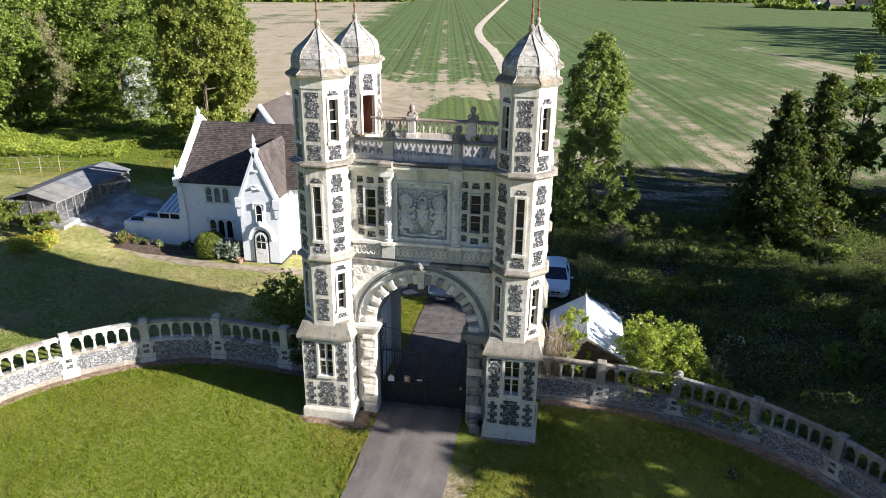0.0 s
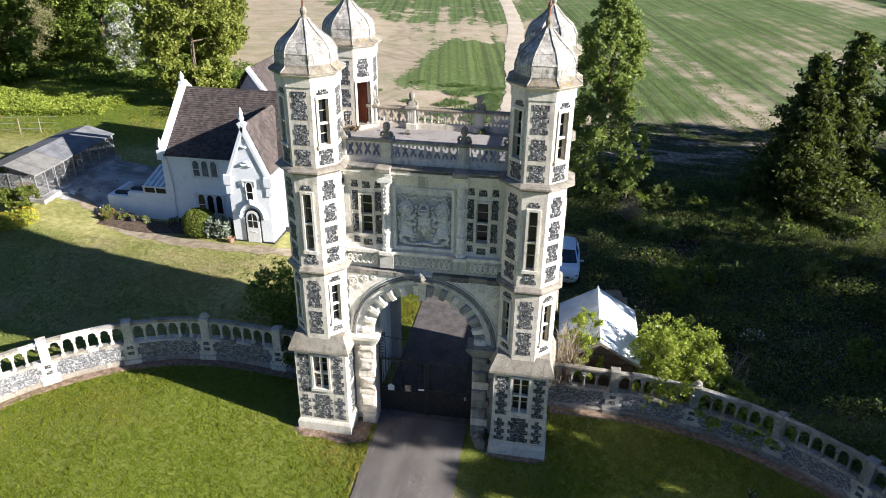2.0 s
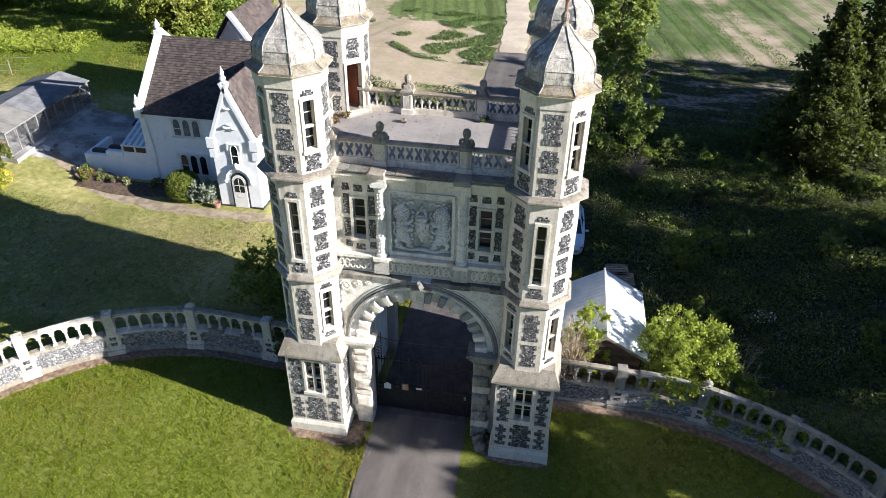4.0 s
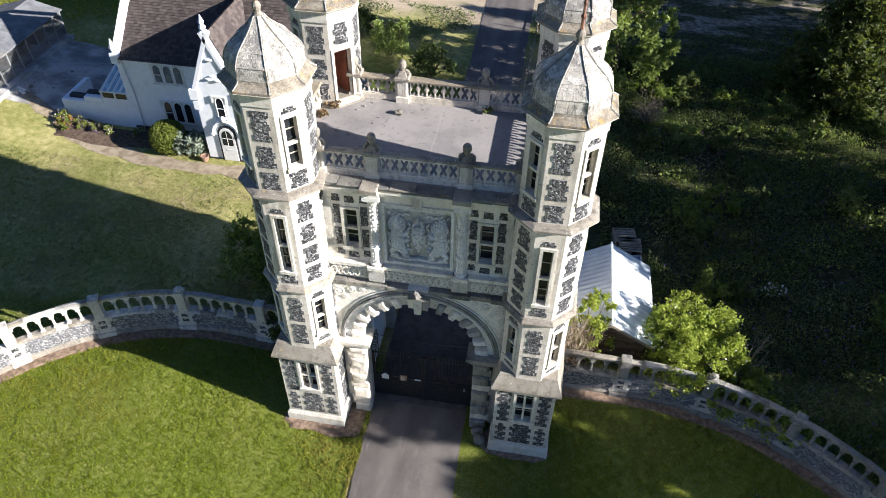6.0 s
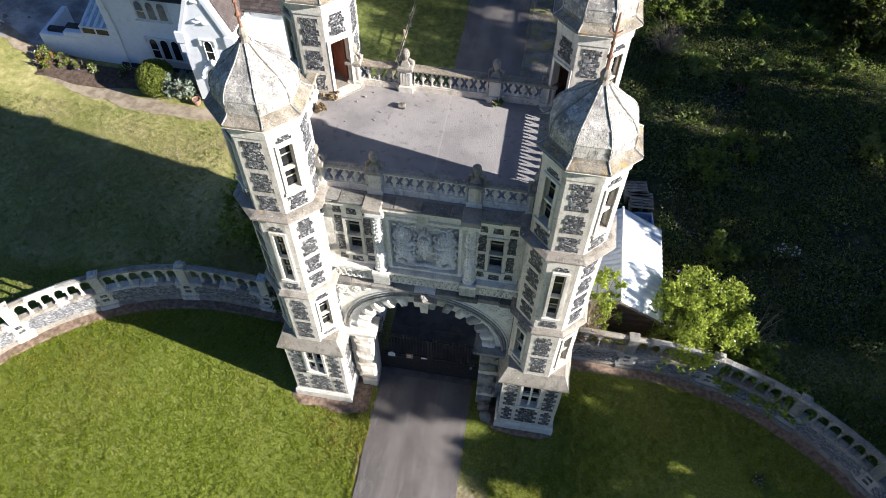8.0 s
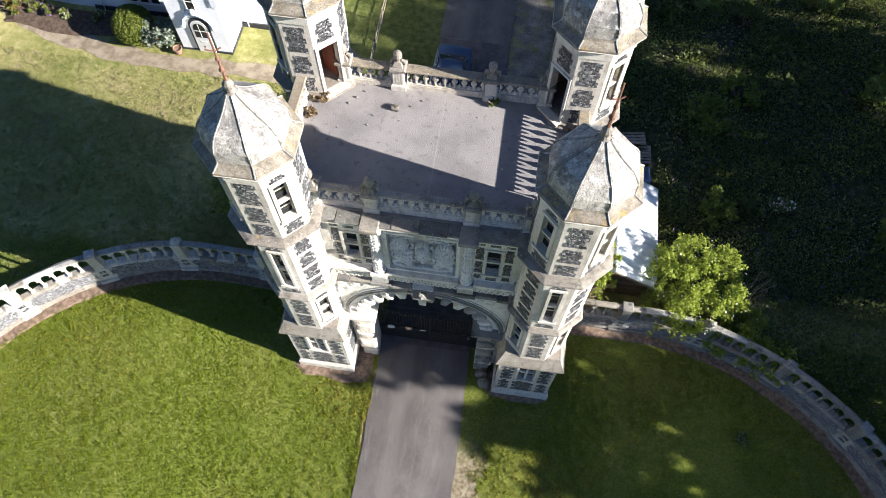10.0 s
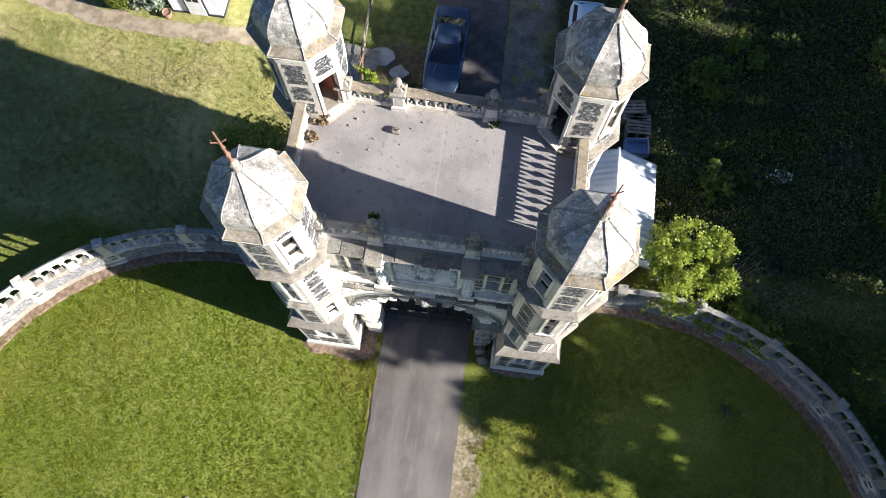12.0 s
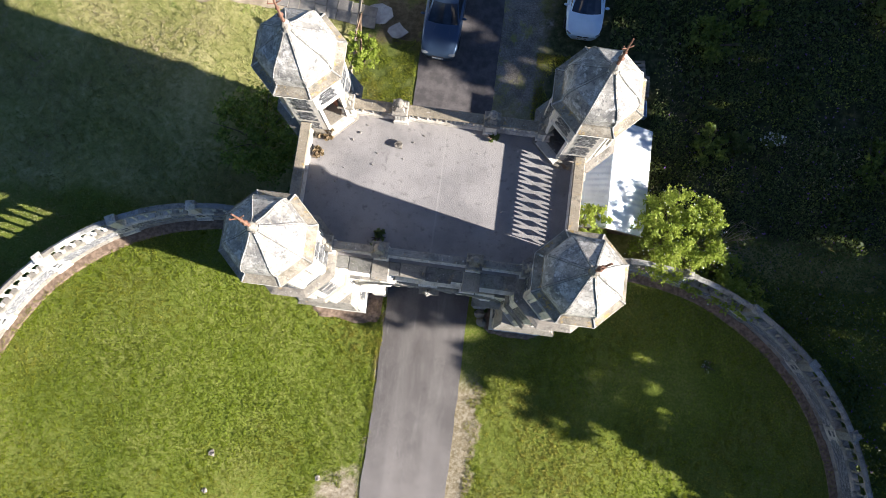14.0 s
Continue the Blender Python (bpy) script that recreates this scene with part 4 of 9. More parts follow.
def turret(cx, cy, door_side=None):
    at = Matrix.Translation((cx, cy, 0))
    body = bmesh.new()
    shell(body, HALF, Z_LOW - 0.3, Z_STRING2 + 0.1, {k: WIN_LOW for k in (1, 3, 5, 7)})
    shell(body, HALF, Z_STRING2 + 0.1, Z_STRING1 + 0.1, {k: WIN_MID for k in (0, 2, 4, 6)})
    up = {k: WIN_UP for k in (1, 3, 5, 7)}
    if door_side is not None:
        up[door_side] = DOORWAY
    shell(body, HALF - 0.02, Z_STRING1 + 0.1, Z_EAVE, up)
    t = part("turret", body, LIMESTONE, gatehouse, "octagonal limestone turret panelled in dark flint", at)
    for z in (Z_LOW, Z_STRING2 + 0.15, ROOF_Z + 0.02):
        bm = bmesh.new()
        eight(bm, [(HALF - 0.1, z - 0.12), (HALF - 0.1, z)])
        part("floor_slab", bm, PLASTER, t)
    # mouldings
    for z, d, up_by in ((Z_STRING2, 0.16, 0.34), (Z_STRING1, 0.24, 0.30)):
        bm = bmesh.new()
        eight(bm, [(HALF - 0.12, z - 0.02), (HALF + 0.03, z), (HALF + 0.07, z + 0.06), (HALF + d * 0.8, z + 0.12), (HALF + d, z + 0.14), (HALF + d, z + 0.2), (HALF + d * 0.5, z + up_by - 0.05), (HALF - 0.12, z + up_by)])
        part("string_course", bm, WORN_STONE, t, "weathered moulded string course")
    bm = bmesh.new()
    eight(bm, [(HALF - 0.15, Z_EAVE - 0.38), (HALF + 0.015, Z_EAVE - 0.36), (HALF + 0.02, Z_EAVE - 0.06), (HALF + 0.10, Z_EAVE), (HALF + 0.18, Z_EAVE + 0.06), (HALF - 0.2, Z_EAVE + 0.08)])
    part("cornice", bm, CLEAN_STONE, t)
    # dome: an ogee in lead with rolls on the hips
    prof = [(1.19, 14.93), (1.185, 14.98), (1.08, 15.04), (0.99, 15.10), (0.955, 15.18), (0.955, 15.31), (0.955, 15.42), (0.94, 15.53), (0.905, 15.64), (0.85, 15.75), (0.765, 15.86), (0.655, 15.96), (0.535, 16.06), (0.415, 16.17), (0.30, 16.29), (0.205, 16.41), (0.13, 16.52)]
    if "dome" not in MESHES:
        bm = bmesh.new()
        eight(bm, [(r - 0.012, z) for r, z in prof])
        MESHES["dome"] = bm_mesh("dome", bm, LEAD)
        for j, (c0, c1) in enumerate(DOME_CUTS):
            MESHES["sheet", j] = lead_sheet(prof, c0, c1, j, RIM if j == 0 else LEAD)
        bm = bmesh.new()
        a = math.pi / 8
        tube(bm, [(r * EIGHT * math.cos(a), r * EIGHT * math.sin(a), z + 0.005) for r, z in prof[1:]], 0.022, 6)
        MESHES["roll"] = bm_mesh("lead_roll", bm, LEAD)
        bm = bmesh.new()
        for q in (-0.026, 0.026):
            tube(bm, [(r * EIGHT * math.cos(a) - q * math.sin(a), r * EIGHT * math.sin(a) + q * math.cos(a), z - 0.002) for r, z in prof[1:]], 0.008, 4)
        MESHES["seam"] = bm_mesh("roll_seam", bm, DARK_STONE)
    part("dome", MESHES["dome"], LEAD, t, "weathered lead ogee dome with yellow lichen")
    for k in range(8):
        turn = Matrix.Rotation(k * math.pi / 4, 4, "Z")
        for j in range(len(DOME_CUTS)):
            part("lead_sheet", MESHES["sheet", j], LEAD, t, "", turn)
        part("lead_roll", MESHES["roll"], LEAD, t, "", turn)
        part("roll_seam", MESHES["seam"], DARK_STONE, t, "", turn)
    bm = bmesh.new()
    lathe(bm, [(0.13, 16.48), (0.135, 16.52), (0.10, 16.56), (0.085, 16.62), (0.11, 16.68), (0.12, 16.75), (0.09, 16.82), (0.05, 16.87)], 10)
    part("finial_ball", bm, WORN_STONE, t)
    bm = bmesh.new()
    tube(bm, [(0, 0, 16.86), (0, 0, 17.4), (0, 0, 18.20)], 0.045, 6, 0.02)
    lathe(bm, [(0.03, 17.1), (0.075, 17.18), (0.03, 17.26)], 8)
    lathe(bm, [(0.03, 17.45), (0.055, 17.5), (0.03, 17.55)], 8)
    a = radians(205)
    w = Vector((math.cos(a), math.sin(a), 0))
    tube(bm, [w * -0.14 + Vector((0, 0, 17.78)), Vector((0, 0, 17.72)), w * 0.16 + Vector((0, 0, 17.81)), w * 0.13 + Vector((0, 0, 17.90))], 0.018, 5)
    part("vane", bm, RUST, t, "rusted iron vane rod")
    # flint panels and windows, side by side round the shaft
    for k in range(8):
        m, mu = face_pose(k, HALF), face_pose(k, HALF - 0.02)
        if k % 2 == 0:
            for z, h in ((11.79, 0.58), (12.54, 0.70), (13.41, 0.94)):
                flint_panel(t, mu @ Matrix.Translation((0, 0, z)), 0.52, h)
            flint_panel(t, m @ Matrix.Translation((0, 0, 10.90)), 0.40, 0.18)
            flint_panel(t, m @ Matrix.Translation((0, 0, 7.98)), 0.50, 0.40)
            window_fill(t, m @ Matrix.Translation((0, 0, WIN_MID[1])), WIN_MID[0], WIN_MID[2] - WIN_MID[1], glass=True)
            for z, h in ((4.98, 0.98), (6.14, 1.14)):
                flint_panel(t, m @ Matrix.Translation((0, 0, z)), 0.50, h)
        else:
            if k == door_side:
                flint_panel(t, mu @ Matrix.Translation((0, 0, 13.70)), 0.52, 0.70)
            else:
                flint_panel(t, mu @ Matrix.Translation((0, 0, 14.22)), 0.42, 0.17)
                flint_panel(t, mu @ Matrix.Translation((0, 0, 11.79)), 0.54, 0.54)
                window_fill(t, mu @ Matrix.Translation((0, 0, WIN_UP[1])), WIN_UP[0], WIN_UP[2] - WIN_UP[1], glass=True)
            for z, h in ((8.02, 0.60), (8.80, 0.66), (9.65, 0.68), (10.50, 0.72)):
                flint_panel(t, m @ Matrix.Translation((0, 0, z)), 0.50, h)
            flint_panel(t, m @ Matrix.Translation((0, 0, 5.05)), 0.46, 0.20)
            flint_panel(t, m @ Matrix.Translation((0, 0, 7.20)), 0.46, 0.20)
            window_fill(t, m @ Matrix.Translation((0, 0, WIN_LOW[1])), WIN_LOW[0], WIN_LOW[2] - WIN_LOW[1], glass=True)
    bm = bmesh.new()
    shell(bm, HALF - 0.25, ROOF_Z + 0.02, Z_EAVE - 0.05, {k: (w + 0.02, a - 0.01, b + 0.01) for k, (w, a, b) in up.items()}, 0.02)
    part("brick_lining", bm, BRICK_IN, t, "bare brick lining inside the turret")
    # square base with a sloping cap
    base = bmesh.new()
    b = 1.04
    for x0, x1, y0, y1 in ((-b, -0.30, -b, b), (0.30, b, -b, b), (-0.30, 0.30, -b + 0.3, b)):
        box(base, x0, x1, y0, y1, 0.0, Z_CAP)
    box(base, -0.30, 0.30, -b, -b + 0.3, 0.0, 2.35)
    box(base, -0.30, 0.30, -b, -b + 0.3, 3.90, Z_CAP)
    part("turret_base", base, LIMESTONE, t, "square limestone base with dark flint panels")
    bm = bmesh.new()
    slab(bm, -b - 0.09, b + 0.09, -b - 0.09, b + 0.09, -0.1, 0.62, 0.03)
    box(bm, -b - 0.09, b + 0.09, -b - 0.09, b + 0.09, 0.62, 0.72, top=0.95)
    part("plinth", bm, CLEAN_STONE, t)
    bm = bmesh.new()
    box(bm, -b - 0.05, b + 0.05, -b - 0.05, b + 0.05, Z_CAP - 0.06, Z_CAP + 0.003)
    box(bm, -b - 0.17, b + 0.17, -b - 0.17, b + 0.17, Z_CAP + 0.003, Z_CAP + 0.10)
    box(bm, -b - 0.17, b + 0.17, -b - 0.17, b + 0.17, Z_CAP + 0.10, Z_LOW + 0.02, top=0.80)
    part("base_cap", bm, WORN_STONE, t, "sloping weathered stone cap")
    m = Matrix.Translation((0, -b, 0)) @ Matrix(((1, 0, 0, 0), (0, -1, 0, 0), (0, 0, 1, 0), (0, 0, 0, 1)))
    sides = [Matrix.Rotation(radians(90 * q), 4, "Z") @ face_pose(0, b) for q in range(4)]
    for q, mm in enumerate(sides):
        if q == 0:
            window_fill(t, mm @ Matrix.Translation((0, 0, 2.35)), 0.60, 1.55, 1, 0.2)
            for x in (-0.70, 0.70):
                flint_panel(t, mm @ Matrix.Translation((x, 0, 2.13)), 0.44, 1.80, tooth=0.10)
                flint_panel(t, mm @ Matrix.Translation((x * 1.04, 0, 0.86)), 0.40, 1.08, tooth=0.11)
            flint_panel(t, mm @ Matrix.Translation((0, 0, 0.84)), 0.80, 1.18, tooth=0.11)
        else:
            for z, h in ((0.85, 1.4), (2.45, 1.45)):
                flint_panel(t, mm @ Matrix.Translation((0, 0, z)), 1.25, h, tooth=0.12)
    if door_side is not None:
        mm = face_pose(door_side, HALF - 0.02)
        bm = bmesh.new()
        w, a0, b0 = DOORWAY
        for x in (-w / 2 - 0.09, w / 2):
            box(bm, x, x + 0.09, -0.05, 0.04, a0, b0 + 0.09, mm)
        box(bm, -w / 2, w / 2, -0.05, 0.04, b0, b0 + 0.09, mm)
        box(bm, -w / 2 - 0.12, w / 2 + 0.12, -0.05, 0.22, a0 - 0.12, a0 - 0.01, mm)
        part("door_frame", bm, CLEAN_STONE, t)
        bm = bmesh.new()
        hinge = mm @ Matrix.Translation((w / 2 - 0.02, -0.26, 0)) @ Matrix.Rotation(radians(80), 4, "Z")
        for i in range(4):
            box(bm, -0.145 * (i + 1) + 0.003, -0.145 * i - 0.003, -0.02, 0.02, a0 + 0.02, b0 - 0.02, hinge)
        for z in (a0 + 0.3, b0 - 0.35):
            box(bm, -0.56, 0, -0.045, -0.02, z, z + 0.12, hinge)
        part("turret_door", bm, RED_DOOR, t, "open red-brown plank door")
    return t


DOME_CUTS = ((0, 4), (4, 7), (7, 10), (10, 16))


def lead_sheet(prof, c0, c1, seed, metal):
    """One sheet between two hips, dented a little and lapped over the one below."""
    bm = bmesh.new()
    a0, a1 = math.pi / 8, math.pi * 3 / 8
    rows = []
    for i in range(c0, c1 + 1):
        r, z = prof[i]
        r = r * EIGHT + (0.022 if i == c0 and c0 else 0.002)
        p0, p1 = Vector((r * math.cos(a0), r * math.sin(a0), z)), Vector((r * math.cos(a1), r * math.sin(a1), z))
        row = []
        for j in range(5):
            p = p0.lerp(p1, j / 4)
            if j in (1, 2, 3):
                p += Vector((p.x, p.y, 0)) * 0.014 * noise.noise(p * 3 + Vector((seed, 0, 0)))
            row.append(bm.verts.new(p))
        rows.append(row)
    for u, v in zip(rows, rows[1:]):
        for j in range(4):
            bm.faces.new((u[j], u[j + 1], v[j + 1], v[j]))
    lip = [bm.verts.new(v.co * 1.0 - Vector((v.co.x, v.co.y, 0)).normalized() * 0.02) for v in rows[0]]
    for j in range(4):
        bm.faces.new((lip[j], lip[j + 1], rows[0][j + 1], rows[0][j]))
    return bm_mesh("lead_sheet", bm, metal)


turret(-TURRET_X, TURRET_FRONT)
turret(TURRET_X, TURRET_FRONT)
turret(-TURRET_X, TURRET_BACK, 1)
turret(TURRET_X, TURRET_BACK, 7)

# ---- the body between the turrets ----
ARCH_R, SPRING = 2.0, 4.55


def arch_outline(half, foot, top, r, spring, n=28):
    pts = [(-half, foot), (-r, foot), (-r, spring)]
    pts += [(-r * math.cos(math.pi * i / n), spring + r * math.sin(math.pi * i / n)) for i in range(1, n)]
    return pts + [(r, spring), (r, foot), (half, foot), (half, top), (-half, top)]


def pillow(bm, pts, y0, y1, inset):
    """A block with a flat outline in x and z whose front edges are rounded off."""
    cx, cz = sum(p[0] for p in pts) / len(pts), sum(p[1] for p in pts) / len(pts)
    rings = []
    for y, k in ((y0, inset), (y0 + inset * 0.35, inset * 0.35), (y0 + inset, 0.0), (y1, 0.0)):
        ring = []
        for x, z in pts:
            d = math.hypot(x - cx, z - cz)
            ring.append(bm.verts.new((x + (cx - x) * k / d, y, z + (cz - z) * k / d)))
        rings.append(ring)
    for a, b in zip(rings, rings[1:]):
        for i in range(len(pts)):
            bm.faces.new((a[i], a[(i + 1) % len(pts)], b[(i + 1) % len(pts)], b[i]))
    bm.faces.new(rings[0][::-1])
    bm.faces.new(rings[-1])


def gate_body():
    bm = bmesh.new()
    extrude_outline(bm, arch_outline(4.15, 0.0, 11.30, ARCH_R + 0.02, SPRING), FACADE_Y + 0.25, FACADE_Y + 0.85)
    extrude_outline(bm, arch_outline(4.15, 0.0, 11.30, ARCH_R + 0.45, SPRING - 0.3), FACADE_Y + 0.85, BACK_Y - 0.6)
    extrude_outline(bm, arch_outline(4.15, 0.0, 11.30, ARCH_R + 0.02, SPRING), BACK_Y - 0.6, BACK_Y)
    w = part("gate_wall", bm, PLASTER, gatehouse, "pale rendered wall with a tall round-headed gateway")
    # outer skin, with real window openings beside the carved panel
    bm = bmesh.new()
    y0, y1 = FACADE_Y, FACADE_Y + 0.25
    skin = []
    for s in (-1, 1):
        def bx(a, b, z0, z1, d=0.0):
            skin.append((min(s * a, s * b), max(s * a, s * b), z0, z1))
        bx(1.10, 1.89, 8.25, 11.30)
        bx(2.35, 3.2, 8.25, 11.30)
        bx(1.89, 2.35, 8.25, 8.88)
        bx(1.89, 2.35, 10.46, 11.30)
        bx(1.10, 3.2, 7.25, 8.25)
        bx(2.0, 3.2, 0.0, SPRING)
    skin += [(-1.10, 1.10, 7.25, 8.45), (-1.10, 1.10, 10.85, 11.30)]
    n = 24
    for i in range(n):
        a0, a1 = math.pi * i / n, math.pi * (i + 1) / n
        r = ARCH_R + 0.3
        p = [(-r * math.cos(a0), SPRING + r * math.sin(a0)), (-r * math.cos(a1), SPRING + r * math.sin(a1))]
        q = [(max(-3.2, min(3.2, x * 3)), 7.25) if abs(x) < 2.2 else (math.copysign(3.2, x), 7.25) for x, z in p]
        q = [(x * 1.45 if abs(x * 1.45) < 3.2 else math.copysign(3.2, x), 7.25) for x, z in p]
        pts = [p[0], p[1], q[1], q[0]]
        if abs(q[0][0] - q[1][0]) < 1e-4:
            pts = [p[0], p[1], (q[1][0], 7.25)]
        extrude_outline(bm, pts, y0, y1)
    for s in (-1, 1):
        extrude_outline(bm, [(s * (ARCH_R + 0.3), SPRING), (s * 3.2, SPRING), (s * 3.2, 7.25)], y0, y1)
    f = part("facade", bm, FACADE_STONE, gatehouse, "carved limestone front with flint panels")
    # the corner stones beside the arch stand forward, level with its mouldings
    for s in (-1, 1):
        bm = bmesh.new()
        n, r = 14, ARCH_R + 0.93
        a0 = math.acos(3.08 / r) if r > 3.08 else 0.0
        for i in range(n):
            a1, a2 = a0 + (math.pi / 2 - a0) * i / n, a0 + (math.pi / 2 - a0) * (i + 1) / n
            p = [(s * r * math.cos(a), SPRING + r * math.sin(a)) for a in (a1, a2)]
            p = [(x, min(z, 7.28)) for x, z in p]
            if abs(p[0][0] - p[1][0]) > 1e-4 and p[1][1] < 7.285:
                q = [p[0], p[1], (p[1][0], 7.29), (p[0][0], 7.29)]
                extrude_outline(bm, q if s < 0 else q[::-1], FACADE_Y - 0.20, FACADE_Y + 0.004)
        box(bm, min(s * r * math.cos(a0), s * 3.2), max(s * r * math.cos(a0), s * 3.2), FACADE_Y - 0.20, FACADE_Y + 0.004, SPRING + 0.02, 7.29)
        part("spandrel", bm, FACADE_STONE, f, "pale spandrel with incised scrolls")
    for xa, xb, za, zb in skin:
        bm = bmesh.new()
        box(bm, xa, xb, y0, y1, za, zb)
        part("wall_stone", bm, FACADE_STONE, f)
    bm = bmesh.new()
    box(bm, -1.10, 1.10, y0 + 0.12, y1, 8.45, 10.85)
    part("arms_panel", bm, CARVED_STONE, f, "recessed grey-green carved panel")
    for s in (-1, 1):
        m = Matrix.Translation((s * 2.12, FACADE_Y, 0)) @ face_pose(0, 0.0)
        window_fill(f, m @ Matrix.Translation((0, 0, 8.90)), 0.42, 1.54, 0, 0.2)
        for x in (-0.42, 0.44):
            for z, h in ((8.50, 0.26), (8.92, 0.74), (9.82, 0.76), (10.72, 0.26)):
                flint_panel(f, m @ Matrix.Translation((x, 0, z)), 0.25, h, tooth=0.02)
        flint_panel(f, m @ Matrix.Translation((0, 0, 10.70)), 0.30, 0.24, tooth=0.015)
        flint_panel(f, m @ Matrix.Translation((0, 0, 8.42)), 0.34, 0.24, tooth=0.015)
    # ring of proud pillowed blocks between recessed ones, with a plain band outside
    n = 27
    r = random.Random(31)
    for i in range(n):
        a0, a1 = math.pi * i / n, math.pi * (i + 1) / n
        proud = i % 2 == 0
        r0, r1, d = ARCH_R, ARCH_R + (0.47 if proud else 0.45), (r.uniform(0.25, 0.31) if proud else 0.06)
        if i == n // 2:
            r0, r1, d = ARCH_R - 0.14, ARCH_R + 0.72, 0.36
        g = 0.006 if proud else -0.004
        pts = []
        for q in (r0, r1):
            k = [(a0 + g), (a0 + a1) / 2, (a1 - g)]
            seg = [(-q * math.cos(a), SPRING + q * math.sin(a)) for a in k]
            pts += seg if q == r0 else seg[::-1]
        bm = bmesh.new()
        pillow(bm, pts, FACADE_Y - d, FACADE_Y + 0.26, 0.07 if proud else 0.01)
        # right half: some blocks are darkened for shade as well as moss
        mossy = i > n // 2 and r.random() < 0.4
        part("voussoir", bm, (PARAPET_STONE if mossy else FACADE_STONE) if proud else (SHADE_MOSS_STONE if mossy else CLEAN_STONE), f)
    bm = bmesh.new()
    n, q0, q1 = 36, ARCH_R + 0.452, ARCH_R + 0.68
    outline = [(-q0 * math.cos(math.pi * i / n), SPRING + q0 * math.sin(math.pi * i / n)) for i in range(n + 1)]
    outline += [(-q1 * math.cos(math.pi * i / n), SPRING + q1 * math.sin(math.pi * i / n)) for i in range(n, -1, -1)]
    extrude_outline(bm, outline, FACADE_Y - 0.16, FACADE_Y + 0.02)
    part("arch_band", bm, CARVED_STONE, f)
    for r, d, w in ((ARCH_R + 0.68, 0.30, 0.07), (ARCH_R + 0.77, 0.26, 0.07), (ARCH_R + 0.86, 0.23, 0.06)):
        bm = bmesh.new()
        n = 36
        outline = [(-r * math.cos(math.pi * i / n), SPRING + r * math.sin(math.pi * i / n)) for i in range(n + 1)]
        outline += [(-(r + w) * math.cos(math.pi * i / n), SPRING + (r + w) * math.sin(math.pi * i / n)) for i in range(n, -1, -1)]
        extrude_outline(bm, outline, FACADE_Y - d, FACADE_Y + 0.02)
        part("arch_moulding", bm, PARAPET_STONE if d > 0.25 else CARVED_STONE, f)
    # piers of stacked blocks under the springing
    for s in (-1, 1):
        z, i = 0.12, 0
        while z < SPRING - 0.45:
            h = 0.52 if i % 2 == 0 else 0.40
            d = 0.24 if i % 2 == 0 else 0.14
            bm = bmesh.new()
            x0, x1, z1 = sorted((s * 1.98, s * (2.60 + 0.08 * (i % 2)))) + [min(z + h - 0.014, SPRING - 0.45)]
            xm, zm = (x0 + x1) / 2, (z + z1) / 2
            pillow(bm, [(x0, z), (xm, z), (x1, z), (x1, zm), (x1, z1), (xm, z1), (x0, z1), (x0, zm)], FACADE_Y - d - 0.12, FACADE_Y + 0.2, 0.10 if i % 2 == 0 else 0.03)
            for v in bm.verts:
                v.co.y += 0.05 * noise.noise(v.co * 5)
            # right pier: moss and shade both sit in the darker stone colour
            part("pier_block", bm, LIMESTONE if s < 0 or i % 4 == 1 else SHADE_MOSS_STONE, f)
            z += h
            i += 1
        bm = bmesh.new()
        for z0, z1, d in ((SPRING - 0.44, SPRING - 0.28, 0.04), (SPRING - 0.28, SPRING - 0.12, 0.14), (SPRING - 0.12, SPRING + 0.02, 0.22)):
            box(bm, min(s * (1.96 - d), s * 2.95), max(s * (1.96 - d), s * 2.95), FACADE_Y - 0.30 - d, FACADE_Y + 0.3, z0, z1)
        # right impost likewise, mossy and toned darker for shade
        part("impost", bm, CLEAN_STONE if s < 0 else SHADE_MOSS_STONE, f)
    # bands across the front
    # the frieze ground is darkened to paint recesses between the rings
    for z, h, d, mat_, label in ((7.62, 0.56, 0.11, RECESS_SHADE_STONE, "dark recessed ground of the guilloche frieze"), (8.20, 0.12, 0.22, FACADE_STONE, ""), (11.22, 0.18, 0.18, FACADE_STONE, ""), (11.40, 0.10, 0.30, FACADE_STONE, "")):
        bm = bmesh.new()
        box(bm, -3.1, 3.1, FACADE_Y - d, FACADE_Y + 0.05, z, z + h)
        for s in (-1, 1):
            if z > 7.5:
                box(bm, s * 1.37 - 0.26, s * 1.37 + 0.26, FACADE_Y - d - 0.12, FACADE_Y - d, z - 0.001, z + h + 0.002)
        part("band", bm, mat_, f, label)
    # the two ledges are of single stones, broken and blackened
    r = random.Random(23)
    for z, h, d, n in ((7.30, 0.20, 0.28, 9), (11.50, 0.09, 0.33, 7), (11.59, 0.07, 0.38, 8)):
        for i in range(n):
            x0, x1 = -3.1 + 6.2 * i / n, -3.1 + 6.2 * (i + 1) / n
            if z < 8 and abs(x0 + x1) < 0.5:
                continue
            cut = r.choice((0, 0.008, 0.015, 0.03, 0.07))
            bm = bmesh.new()
            slab(bm, x0 + 0.002, x1 - 0.002, FACADE_Y - d + cut, FACADE_Y + 0.06, z - r.uniform(0, 0.006), z + h - r.uniform(0, 0.012), 0.018)
            part("ledge_stone", bm, r.choice((DARK_STONE, WORN_STONE, DARK_STONE, SHADE_MOSS_STONE)), f)
    for s in (-1, 1):
        bm = bmesh.new()
        slab(bm, s * 1.37 - 0.27, s * 1.37 + 0.27, FACADE_Y - 0.55, FACADE_Y + 0.05, 11.50, 11.68, 0.03)
        part("ledge_stone", bm, WORN_STONE, f)
